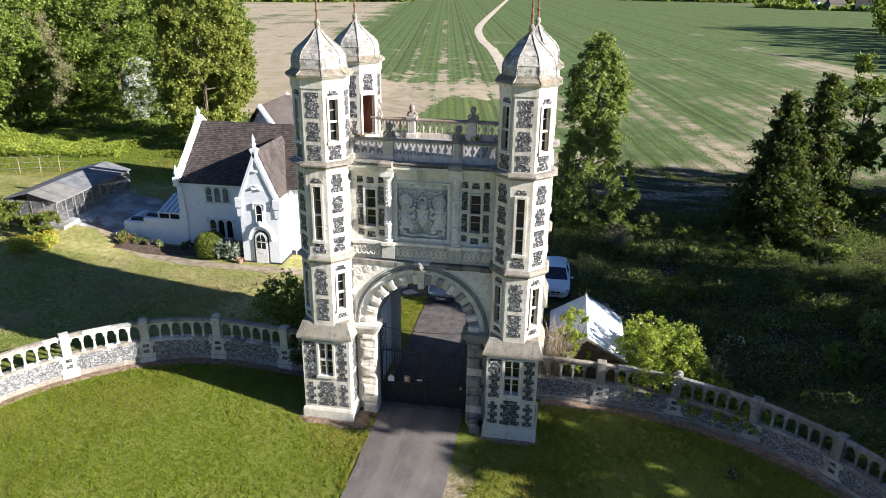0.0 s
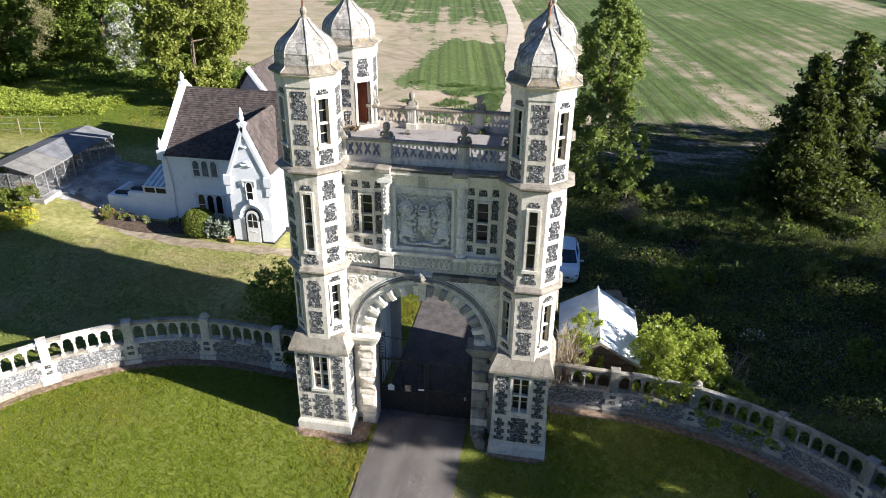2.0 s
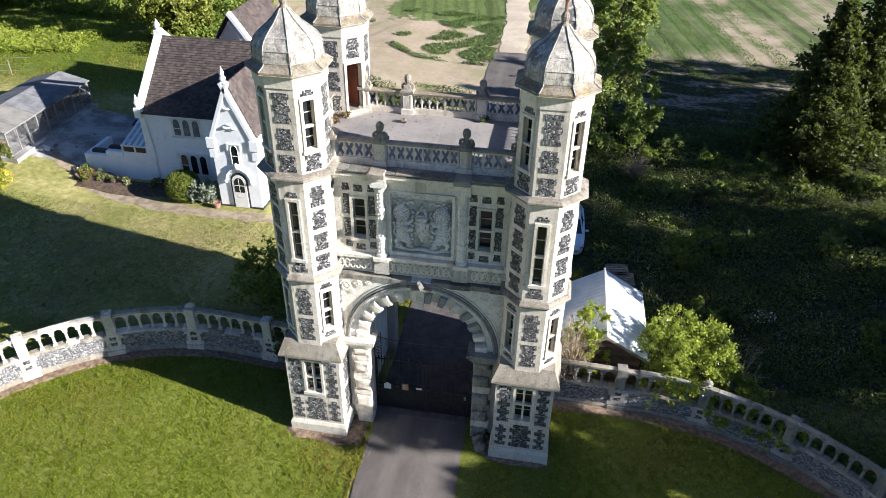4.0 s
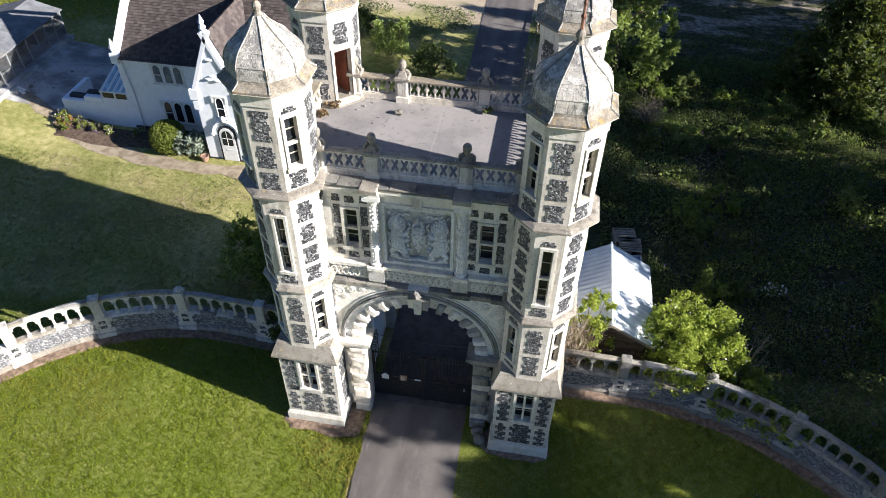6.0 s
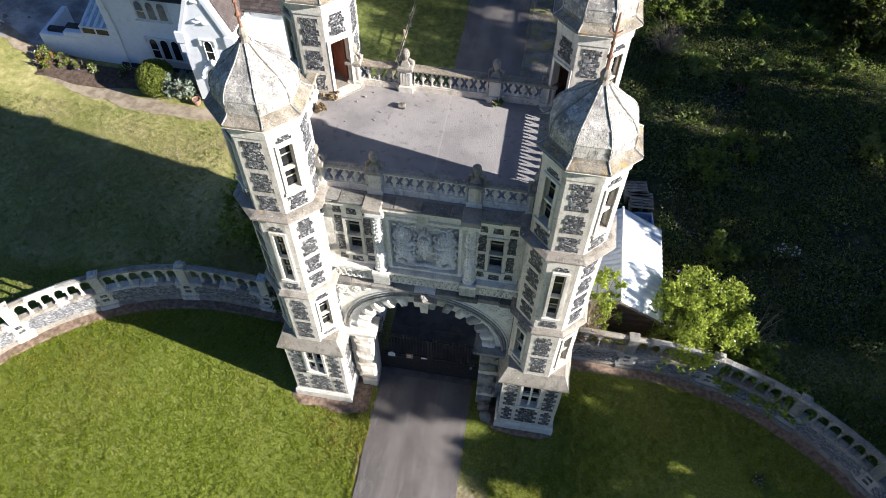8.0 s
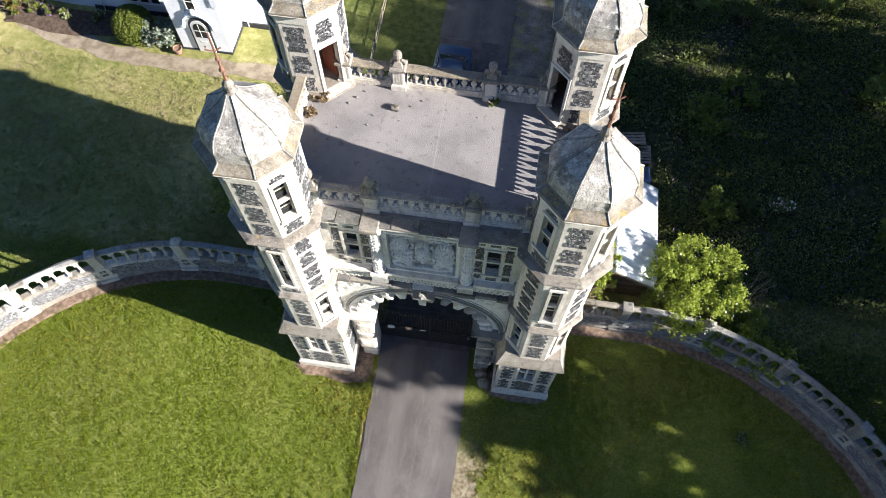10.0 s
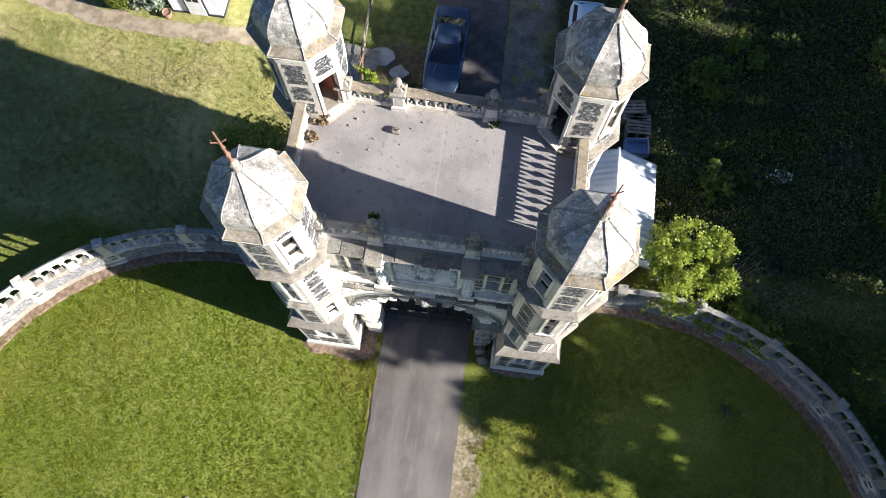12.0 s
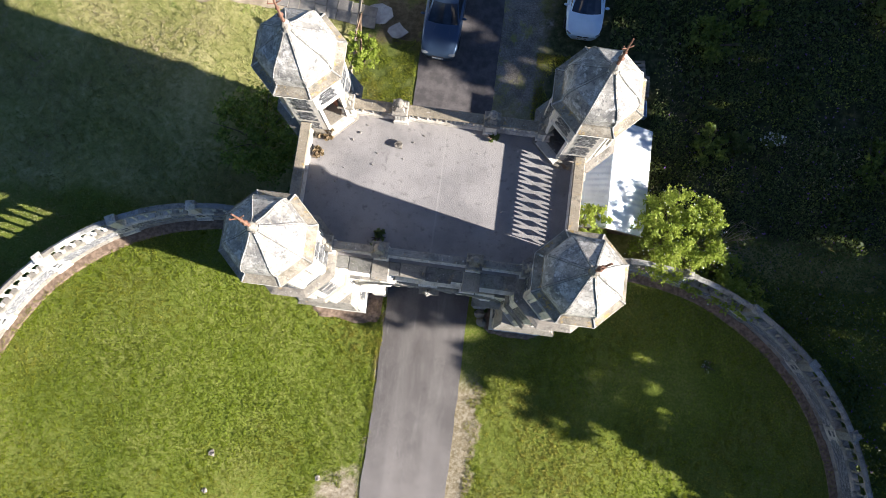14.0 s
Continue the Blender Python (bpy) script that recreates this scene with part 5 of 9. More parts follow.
    bm = bmesh.new()
    for i in range(4):
        slab(bm, -0.14 + 0.075 * i, -0.085 + 0.075 * i, FACADE_Y - 0.23, FACADE_Y - 0.17, 11.0, 11.36, 0.012)
    box(bm, -0.16, 0.16, FACADE_Y - 0.21, FACADE_Y - 0.01, 10.98, 11.38)
    part("fluted_block", bm, CLEAN_STONE, f)
    for i in range(30):
        x = -2.9 + 5.8 * (i + 0.5) / 30
        if abs(abs(x) - 1.37) < 0.28:
            continue
        bm = bmesh.new()
        c = Vector((x, FACADE_Y - 0.125, 7.90))
        tube(bm, [c + Vector((0.085 * math.cos(a), -0.015, 0.17 * math.sin(a))) for a in np.linspace(0, 2 * math.pi, 13)], 0.036, 5)
        for q in range(3):
            blob(bm, c + Vector((0.04 * math.cos(q * 2.09 + 1.57), -0.01, 0.05 * math.sin(q * 2.09 + 1.57))), (0.032, 0.035, 0.045), 1, 0)
        tube(bm, [c + Vector((-0.09, -0.01, 0.22)), c + Vector((0.09, -0.01, 0.22))], 0.022, 4)
        part("frieze_ring", bm, FACADE_STONE, f)
    bm = bmesh.new()
    box(bm, -0.30, 0.42, FACADE_Y - 0.48, FACADE_Y - 0.1, 7.22, 7.30)
    part("bracket_slab", bm, WORN_STONE, f)
    bm = bmesh.new()
    blob(bm, (0.02, FACADE_Y - 0.42, 7.40), (0.13, 0.12, 0.17), 2, 0.5, 4)
    blob(bm, (-0.05, FACADE_Y - 0.45, 7.55), (0.06, 0.06, 0.12), 2, 0.5, 9)
    part("keystone_lump", bm, DARK_STONE, f, "broken grey stone over the keystone")
    # columns beside the coat of arms
    for s in (-1, 1):
        bm = bmesh.new()
        m = Matrix.Translation((s * 1.37, FACADE_Y - 0.05, 0))
        lathe(bm, [(0.22, 8.32), (0.22, 8.42), (0.17, 8.46), (0.17, 9.0), (0.20, 9.04), (0.20, 9.1), (0.15, 9.14), (0.145, 10.1), (0.19, 10.14), (0.19, 10.22), (0.155, 10.26), (0.15, 10.80), (0.18, 10.86), (0.23, 11.0), (0.25, 11.06)], 12, m)
        box(bm, -0.26, 0.26, -0.26, 0.1, 11.06, 11.22, m)
        box(bm, -0.24, 0.24, -0.24, 0.1, 8.20, 8.32, m)
        r = random.Random(5)
        for z in np.arange(8.55, 10.9, 0.16):
            for a in (-150, -110, -70, -30):
                blob(bm, m @ Vector((0.165 * math.cos(radians(a)), 0.165 * math.sin(radians(a)), z + r.uniform(-0.03, 0.03))), (0.034, 0.03, 0.036), 1, 0.3, a)
        part("column", bm, CARVED_STONE, f, "carved banded stone column")
    coat_of_arms(f)
    spandrels(f)
    return f


def limb(px, pz, pts):
    """How far points of the panel lie from a bent limb, in units of its thickness (0 on its axis, 1 at its edge), with its height."""
    best = np.full(px.shape, 9.0)
    tall = np.zeros(px.shape)
    for (x0, z0, r0), (x1, z1, r1) in zip(pts, pts[1:]):
        dx, dz = x1 - x0, z1 - z0
        k = np.clip(((px - x0) * dx + (pz - z0) * dz) / (dx * dx + dz * dz + 1e-9), 0, 1)
        r = r0 + (r1 - r0) * k
        d = np.hypot(px - x0 - k * dx, pz - z0 - k * dz) / r
        tall = np.where(d < best, r, tall)
        best = np.minimum(best, d)
    return best, tall


def coat_of_arms(f):
    """A framed relief: a crowned shield between two rearing supporters, as plain carved masses."""
    y = FACADE_Y + 0.12
    for x0, x1, z0, z1 in ((-1.10, 1.10, 8.42, 8.52), (-1.10, 1.10, 10.78, 10.88), (-1.12, -1.02, 8.52, 10.78), (1.02, 1.12, 8.52, 10.78)):
        bm = bmesh.new()
        box(bm, x0, x1, y - 0.2, y, z0, z1)
        part("panel_frame", bm, CARVED_STONE, f)
    for i in range(5):
        bm = bmesh.new()
        x = -0.88 + 0.44 * i
        for a in range(4):
            c = Vector((x + 0.055 * math.cos(math.pi * (a + 0.5) / 2), y - 0.005, 10.64 + 0.055 * math.sin(math.pi * (a + 0.5) / 2)))
            blob(bm, c, (0.055, 0.05, 0.055), 1, 0)
        part("rosette", bm, CARVED_STONE, f)
    n_x, n_z = 230, 230
    px, pz = np.meshgrid(np.linspace(-1.02, 1.02, n_x), np.linspace(8.52, 10.56, n_z), indexing="ij")
    h = np.zeros(px.shape)

    def carve(pts, depth):
        nonlocal h
        d, r = limb(px, pz, pts)
        h = np.maximum(h, np.where(d < 1, 1.5 * depth * np.maximum(0, 1 - d ** 4) ** 0.7, 0))
    r = random.Random(12)
    for side in (-1, 1):
        def beast(depth, *pts):
            carve([(side * x, z, q) for x, z, q in pts], depth)
        beast(0.10, (0.66, 9.10, 0.23), (0.72, 9.45, 0.20), (0.66, 9.80, 0.22))          # trunk
        beast(0.12, (0.62, 9.08, 0.20), (0.56, 9.02, 0.17))                              # haunch
        beast(0.13, (0.52, 9.00, 0.12), (0.40, 8.90, 0.08), (0.50, 8.80, 0.06), (0.34, 8.76, 0.055))
        beast(0.11, (0.78, 9.00, 0.12), (0.90, 8.90, 0.08), (0.84, 8.78, 0.06), (0.68, 8.74, 0.055))
        beast(0.14, (0.60, 9.72, 0.11), (0.44, 9.68, 0.085), (0.33, 9.80, 0.07))         # fore paws
        beast(0.13, (0.62, 9.52, 0.10), (0.46, 9.40, 0.075), (0.34, 9.46, 0.065))
        beast(0.07, (0.84, 9.05, 0.05), (0.96, 9.24, 0.04), (0.90, 9.46, 0.04), (0.96, 9.62, 0.06))
        beast(0.11, (0.66, 10.02, 0.27), (0.68, 10.10, 0.26))                            # mane and head
        for ring, count in ((0.235, 15), (0.15, 10)):
            for i in range(count):
                a = 2 * math.pi * i / count + ring
                cx, cz = 0.67 + ring * math.cos(a), 10.06 + ring * math.sin(a)
                beast(0.135, (cx, cz, 0.045), (cx + 0.02 * math.cos(a), cz + 0.02 * math.sin(a) - 0.02, 0.04))
        beast(0.17, (0.64, 10.08, 0.115), (0.57, 10.02, 0.085))
        for i in range(4):
            beast(0.115, (0.62, 9.28 + 0.12 * i, 0.03), (0.84, 9.34 + 0.12 * i, 0.03))
        # mantling between the beasts and the shield
        for i in range(9):
            cx, cz = 0.30 + 0.07 * math.sin(i * 2.3), 9.02 + 0.13 * i
            beast(r.uniform(0.05, 0.08), (cx, cz, 0.06), (cx + 0.07 * math.cos(i * 1.7), cz + 0.07 * math.sin(i * 1.7), 0.045))
        for i in range(7):
            cx, cz = 0.28 + 0.10 * i, 10.42 + 0.04 * math.sin(i * 2.1)
            beast(0.05, (cx, cz, 0.045), (cx + 0.05, cz + 0.04 * (-1) ** i, 0.04))
    carve([(0, 9.20, 0.16), (0, 9.42, 0.25), (0, 9.62, 0.25)], 0.10)
    carve([(-0.20, 9.72, 0.05), (0.20, 9.72, 0.05)], 0.12)
    carve([(0, 9.02, 0.06), (0, 9.22, 0.13)], 0.10)
    for cx in (-0.10, 0.10):
        for cz in (9.30, 9.54):
            carve([(cx, cz, 0.07), (cx + 0.01, cz + 0.03, 0.065)], 0.13)
    carve([(-0.13, 9.88, 0.10), (0.13, 9.88, 0.10)], 0.15)
    carve([(-0.16, 10.04, 0.05), (0.16, 10.04, 0.05)], 0.16)
    carve([(-0.15, 10.08, 0.05), (-0.09, 10.20, 0.05), (0, 10.24, 0.06), (0.09, 10.20, 0.05), (0.15, 10.08, 0.05)], 0.13)
    carve([(0, 10.28, 0.05), (0, 10.36, 0.05)], 0.13)
    carve([(-0.90, 8.70, 0.055), (-0.45, 8.60, 0.06), (0, 8.66, 0.065), (0.45, 8.60, 0.06), (0.90, 8.70, 0.055)], 0.10)
    grain = np.sin(px * 61 + 3 * np.sin(pz * 23)) * np.sin(pz * 57 + 3 * np.sin(px * 19))
    h = h * (1 + 0.07 * grain) + 0.004 * np.sin(px * 33) * np.sin(pz * 29)
    co = np.stack([px, y - 0.004 - h, pz], -1).reshape(-1, 3)
    idx = np.arange(n_x * n_z).reshape(n_x, n_z)
    quads = np.stack([idx[:-1, :-1], idx[1:, :-1], idx[1:, 1:], idx[:-1, 1:]], -1).reshape(-1, 4)
    cut = np.minimum.reduce([h[:-1, :-1], h[1:, :-1], h[1:, 1:], h[:-1, 1:]]).ravel() > 0.045
    # low faces get the darker stone, painting shade between the figures
    for pick, nm, stone, label in ((cut, "heraldic_relief", CARVED_STONE, "weathered carved coat of arms in relief"), (~cut, "panel_ground", RECESS_SHADE_STONE, "recessed ground behind the carving, darkened as shade")):
        used, inverse = np.unique(quads[pick], return_inverse=True)
        me = bpy.data.meshes.new(nm)
        me.from_pydata(co[used].tolist(), [], inverse.reshape(-1, 4).tolist())
        me.materials.append(stone)
        part(nm, me, stone, f, label)


def spandrels(f):
    """Scrolls that fill the corners beside the arch."""
    for s in (-1, 1):
        bm = bmesh.new()
        for cx, cz, r in ((2.72, 6.92, 0.24), (2.25, 7.05, 0.16), (2.86, 6.42, 0.17), (2.98, 6.02, 0.11), (1.90, 7.14, 0.10), (3.02, 5.72, 0.08), (2.48, 6.68, 0.10), (3.02, 7.14, 0.09)):
            pts = []
            for i in range(17):
                a = i / 16 * 3.4 * math.pi
                k = r * (1 - 0.75 * i / 16)
                pts.append((s * (cx + k * math.cos(a)), FACADE_Y - 0.205, cz + k * math.sin(a)))
            tube(bm, pts, 0.036, 5)
            blob(bm, (s * cx, FACADE_Y - 0.19, cz), (0.07, 0.06, 0.07), 1, 0.2, cx)
        part("scroll_carving", bm, FACADE_STONE, f, "scrolled leaf carving")


gate_body()

# ---- roof deck and parapets ----
bm = bmesh.new()
box(bm, -4.3, 4.3, FACADE_Y + 0.02, BACK_Y - 0.02, 11.30, ROOF_Z)
part("roof_deck", bm, ROOF_DECK, gatehouse, "flat grey screeded roof with loose rubble")


def pierced_cell(bm, u0, u1, z0, z1, m, d=0.035):
    """Four leaves of stone that leave a cross-shaped hole between them."""
    cu, cz, w, h = (u0 + u1) / 2, (z0 + z1) / 2, (u1 - u0) / 2, (z1 - z0) / 2
    top = [(-1.0, 1.0), (-0.88, 0.88), (-0.46, 0.97), (-0.30, 0.82), (-0.14, 0.60), (0.0, 0.48), (0.14, 0.60), (0.30, 0.82), (0.46, 0.97), (0.88, 0.88), (1.0, 1.0)]
    left = [(-1.0, 1.0), (-1.0, -1.0), (-0.88, -0.88), (-0.92, -0.50), (-0.78, -0.32), (-0.56, -0.13), (-0.42, 0.0), (-0.56, 0.13), (-0.78, 0.32), (-0.92, 0.50), (-0.88, 0.88)]
    for pts in (top, [(-a, -b) for a, b in top], left, [(-a, -b) for a, b in left]):
        extrude_outline(bm, [(cu + a * w, cz + b * h) for a, b in pts], -d, d, m)


def parapet_run(start, end, cells, mat_=LIMESTONE, base=ROOF_Z, label=""):
    """A pierced stone parapet from start to end in the plan."""
    a, b = Vector((*start, 0)), Vector((*end, 0))
    u = (b - a).normalized()
    m = Matrix.Translation(a) @ Matrix((u, Vector((-u.y, u.x, 0)), Vector((0, 0, 1)))).transposed().to_4x4()
    length = (b - a).length
    p = part("parapet", parapet_rails(length, m, base), mat_, gatehouse, label or "pierced limestone parapet with lichen")
    bm = bmesh.new()
    w = length / cells
    for i in range(cells):
        pierced_cell(bm, w * i + 0.018, w * (i + 1) - 0.018, base + 0.23, base + 0.72, m)
        box(bm, w * (i + 1) - 0.018, w * (i + 1) + 0.018, -0.055, 0.055, base + 0.23, base + 0.72, m)
        for z in (0.33, 0.62):
            blob(bm, m @ Vector((w * (i + 1), -0.055, base + z)), (0.022, 0.02, 0.03), 1, 0)
    part("pierced_panel", bm, mat_, p)
    bm = bmesh.new()
    front = start[1] == end[1] < 3
    wide = 0.11 if front else 0.16
    slab(bm, -0.02, length + 0.02, -wide, wide, base + 0.765, base + 0.855, 0.025, m)
    part("coping", bm, WORN_STONE if front else COPING_STONE, p, "mossy stone coping" if front else "broad stone coping orange with lichen")


def parapet_rails(length, m, base):
    bm = bmesh.new()
    box(bm, 0, length, -0.10, 0.10, base - 0.2, base + 0.18, m)
    box(bm, 0, length, -0.085, 0.085, base + 0.18, base + 0.23, m)
    box(bm, 0, length, -0.08, 0.08, base + 0.72, base + 0.767, m)
    return bm


def post(x, y, finial=True):
    bm = bmesh.new()
    m = Matrix.Translation((x, y, 0))
    slab(bm, -0.22, 0.22, -0.22, 0.22, ROOF_Z - 0.2, ROOF_Z + 0.22, 0.02, m)
    box(bm, -0.17, 0.17, -0.17, 0.17, ROOF_Z + 0.22, ROOF_Z + 0.80, m)
    stone = LIMESTONE if y < 3 and x > 0 else CLEAN_STONE
    p = part("parapet_post", bm, stone, gatehouse, "fluted stone parapet post")
    for i in range(4):
        for s in (-1, 1):
            xx = -0.125 + 0.083 * i
            bm = bmesh.new()
            box(bm, xx - 0.024, xx + 0.024, s * 0.17 - 0.015, s * 0.17 + 0.015, ROOF_Z + 0.27, ROOF_Z + 0.74, m)
            part("flute", bm, stone, p)
    bm = bmesh.new()
    slab(bm, -0.24, 0.24, -0.24, 0.24, ROOF_Z + 0.80, ROOF_Z + 0.94, 0.03, m)
    part("post_cap", bm, WORN_STONE, p)
    bm = bmesh.new()
    box(bm, -0.15, 0.15, -0.15, 0.15, ROOF_Z + 0.94, ROOF_Z + 1.10, m, 0.6)
    lathe(bm, [(0.09, ROOF_Z + 1.08), (0.07, ROOF_Z + 1.14), (0.085, ROOF_Z + 1.18), (0.12, ROOF_Z + 1.24), (0.135, ROOF_Z + 1.32), (0.12, ROOF_Z + 1.41), (0.07, ROOF_Z + 1.47), (0.02, ROOF_Z + 1.49)], 12, m)
    for s in (-1, 1):
        tube(bm, [m @ Vector((s * 0.10, 0, ROOF_Z + 1.14)), m @ Vector((s * 0.2, 0, ROOF_Z + 1.08)), m @ Vector((s * 0.21, 0, ROOF_Z + 0.97))], 0.045, 6)
    part("ball_finial", bm, WORN_STONE, p, "stone ball finial")


PF, PB, PS = 1.58, 5.84, 4.07
for y in (PF, PB):
    for s in (-1, 1):
        parapet_run((min(s * 1.6, s * 2.86), y), (max(s * 1.6, s * 2.86), y), 4, LIMESTONE)
        post(s * 1.37, y)
        post(s * 2.98, y)
    parapet_run((-1.14, y), (1.14, y), 8, LIMESTONE)
for s in (-1, 1):
    parapet_run((s * PS, 2.3), (s * PS, 5.05), 10)

# ---- curved wing walls ----
ARC_X, ARC_Y, ARC_R = 8.92, -7.09, 10.87


def wing_line(s, side):
    """Point and heading at a distance s along a wing wall from its turret; side: -1 west, 1 east."""
    straight = ARC_X - 4.9
    if s < straight:
        return Vector((side * (4.9 + s), ARC_Y + ARC_R, 0)), Vector((side, 0, 0))
    a = (s - straight) / ARC_R
    return Vector((side * (ARC_X + ARC_R * math.sin(a)), ARC_Y + ARC_R * math.cos(a), 0)), Vector((side * math.cos(a), -math.sin(a), 0))


def wing_pose(s, side):
    """x along the wall, y to the back of it."""
    p, d = wing_line(s, side)
    n = Vector((-d.y, d.x, 0)) * side
    p.z = wing_z(s, side)
    u = d * side
    return Matrix.Translation(p) @ Matrix((u, n, Vector((0, 0, 1)))).transposed().to_4x4()


def wing_z(s, side):
    p, d = wing_line(s, side)
    return ground_z(p.x, p.y)


def sweep(bm, s0, s1, side, section, step=0.45):
    """A section (offset to the back, height) swept along the wall."""
    n = max(1, int((s1 - s0) / step))
    rows = []
    for i in range(n + 1):
        m = wing_pose(s0 + (s1 - s0) * i / n, side)
        rows.append([bm.verts.new(m @ Vector((0, o, h))) for o, h in section])
    k = len(section)
    for a, b in zip(rows, rows[1:]):
        for j in range(k):
            bm.faces.new((a[j], a[(j + 1) % k], b[(j + 1) % k], b[j]))
    bm.faces.new(rows[0])
    bm.faces.new(rows[-1][::-1])


SILL, RAIL, TOP = 1.07, 1.97, 2.17
BAYS = {-1: [2.4 + 3.42 * i for i in range(7)], 1: [2.9 + 3.34 * i for i in range(7)]}


def arcade_cell(bm, m, w, h):
    """A little round arch between two columns: the spandrel piece that carries the rail."""
    n = 8
    r = w / 2 - 0.075
    z0 = h - r - 0.06
    for s in (-1, 1):
        pts = [(s * w / 2, z0 - 0.02), (s * r, z0 - 0.02)]
        pts += [(s * r * math.cos(math.pi / 2 * i / n), z0 + r * math.sin(math.pi / 2 * i / n)) for i in range(n + 1)]
        pts += [(0, h), (s * w / 2, h)]
        extrude_outline(bm, pts if s > 0 else pts[::-1], -0.065, 0.065, m)


def column_mesh(h, stone):
    bm = bmesh.new()
    box(bm, -0.085, 0.085, -0.085, 0.085, 0, 0.07)
    lathe(bm, [(0.075, 0.07), (0.06, 0.10), (0.056, h - 0.14), (0.072, h - 0.11), (0.06, h - 0.09), (0.09, h - 0.03)], 8)
    box(bm, -0.095, 0.095, -0.095, 0.095, h - 0.03, h)
    return bm_mesh("column", bm, stone)


def wing(side):
    length = 27.0 if side < 0 else 26.0
    # the east wall's stone is darkened to carry the shade it stands in
    stone, cope, flint = WING_STONE if side < 0 else SHADE_MOSS_STONE, WORN_STONE, WALL_FLINT
    w = thing("wing_wall", "curved flint boundary wall with an arcaded limestone balustrade", "wall", group="wing walls of the gate", kind="structure")
    bm = bmesh.new()
    sweep(bm, 0, length, side, [(-0.17, -0.3), (0.17, -0.3), (0.17, SILL), (-0.17, SILL)])
    part("flint_base", bm, flint, w, "rough flint walling in pale mortar")
    bm = bmesh.new()
    sweep(bm, 0, length, side, [(-0.26, -0.3), (0.24, -0.3), (0.24, 0.16), (-0.26, 0.16)])
    sweep(bm, 0, length, side, [(-0.26, 0.161), (-0.172, 0.161), (-0.172, 0.24)])
    part("plinth", bm, cope, w, "worn stone footing")
    rr = random.Random(70 + side)
    s0 = 0.0
    while s0 < length - 0.2:
        s1 = min(length, s0 + rr.uniform(0.45, 0.85))
        bm = bmesh.new()
        o, u = rr.uniform(-0.03, 0.02), rr.uniform(-0.03, 0.02)
        sweep(bm, s0 + 0.008, s1 - 0.008, side, [(-0.21 + o, SILL - 0.02), (0.18, SILL - 0.02), (0.16, SILL + 0.07), (-0.10 + o, SILL + 0.07 + u * 0.5), (-0.17 + o, SILL + 0.04 + u)])
        part("sill_stone", bm, stone if rr.random() < 0.5 else cope, w)
        s0 = s1
    s0 = 0.0
    while s0 < length - 0.2:
        s1 = min(length, s0 + rr.uniform(0.7, 1.25))
        bm = bmesh.new()
        o, u = rr.uniform(-0.018, 0.018), rr.uniform(-0.012, 0.02)
        sweep(bm, s0 + 0.006, s1 - 0.006, side, [(-0.08, RAIL), (0.08, RAIL), (0.12 + o, RAIL + 0.04), (0.12 + o, RAIL + 0.12 + u), (0.02, RAIL + 0.16 + u), (-0.12 + o, RAIL + 0.13 + u), (-0.12 + o, RAIL + 0.04)])
        part("coping_stone", bm, rr.choice((cope, cope, cope, PARAPET_STONE, stone)), w)
        s0 = s1
    col_h = RAIL - SILL - 0.07 - 0.24
    col = column_mesh(col_h, stone)
    piers = [s for s in BAYS[side] if s < length]
    spans = list(zip([0.0, *piers], [*piers, length]))
    for s0, s1 in spans:
        a, b = (s0 + 0.2 if s0 in piers else s0), (s1 - 0.2 if s1 in piers else s1)
        n = max(1, round((b - a) / 0.50))
        step = (b - a) / n
        for i in range(n):
            c = a + step * (i + 0.5)
            bm = bmesh.new()
            arcade_cell(bm, wing_pose(c, side) @ Matrix.Translation((0, 0, SILL + 0.07)), step, RAIL - SILL - 0.07)
            part("arch_piece", bm, stone, w)
            if i:
                part("column", col, stone, w, "", wing_pose(a + step * i, side) @ Matrix.Translation((0, 0, SILL + 0.07)))
    for i, s in enumerate(piers):
        m = wing_pose(s, side)
        bm = bmesh.new()
        slab(bm, -0.19, 0.19, -0.20, 0.20, SILL, TOP - 0.03, 0.02, m)
        slab(bm, -0.21, 0.21, -0.215, 0.205, TOP - 0.03, TOP + 0.03, 0.02, m)
        if i % 3 == 1:
            blob(bm, m @ Vector((0.03, 0, TOP + 0.11)), (0.19, 0.17, 0.12), 2, 0.6, s)
        elif i % 3 == 2:
            box(bm, -0.15, 0.16, -0.16, 0.15, TOP + 0.03, TOP + 0.10, m, 0.7)
        p = part("pier", bm, stone, w, "limestone pier over the flint base")
        # dressed quoins below, with two square flint insets
        bm = bmesh.new()
        box(bm, -0.29, 0.29, -0.215, -0.16, 0.24, SILL + 0.02, m)
        box(bm, -0.40, 0.40, -0.212, -0.16, 0.26, 0.46, m)
        box(bm, -0.40, 0.40, -0.212, -0.16, 0.84, 1.03, m)
        part("quoin", bm, WING_STONE, w, "pale quoin stones with square flint insets")
        bm = bmesh.new()
        box(bm, -0.36, 0.36, -0.31, -0.2, -0.3, 0.25, m)
        part("pier_foot", bm, stone, w)
        for z in (0.50, 0.80):
            bm = bmesh.new()
            box(bm, -0.13, 0.13, -0.222, -0.2, z, z + 0.17, m)
            part("flint_inset", bm, FLINT, w)
    bm = bmesh.new()
    sweep(bm, 0.3, length, side, [(-0.72, -0.02), (-0.26, -0.02), (-0.26, 0.035), (-0.62, 0.03)])
    solid("flower_border", bm, EARTH, "narrow strip of dry reddish earth along the wall", "border", kind="structure")


wing(-1)
wing(1)

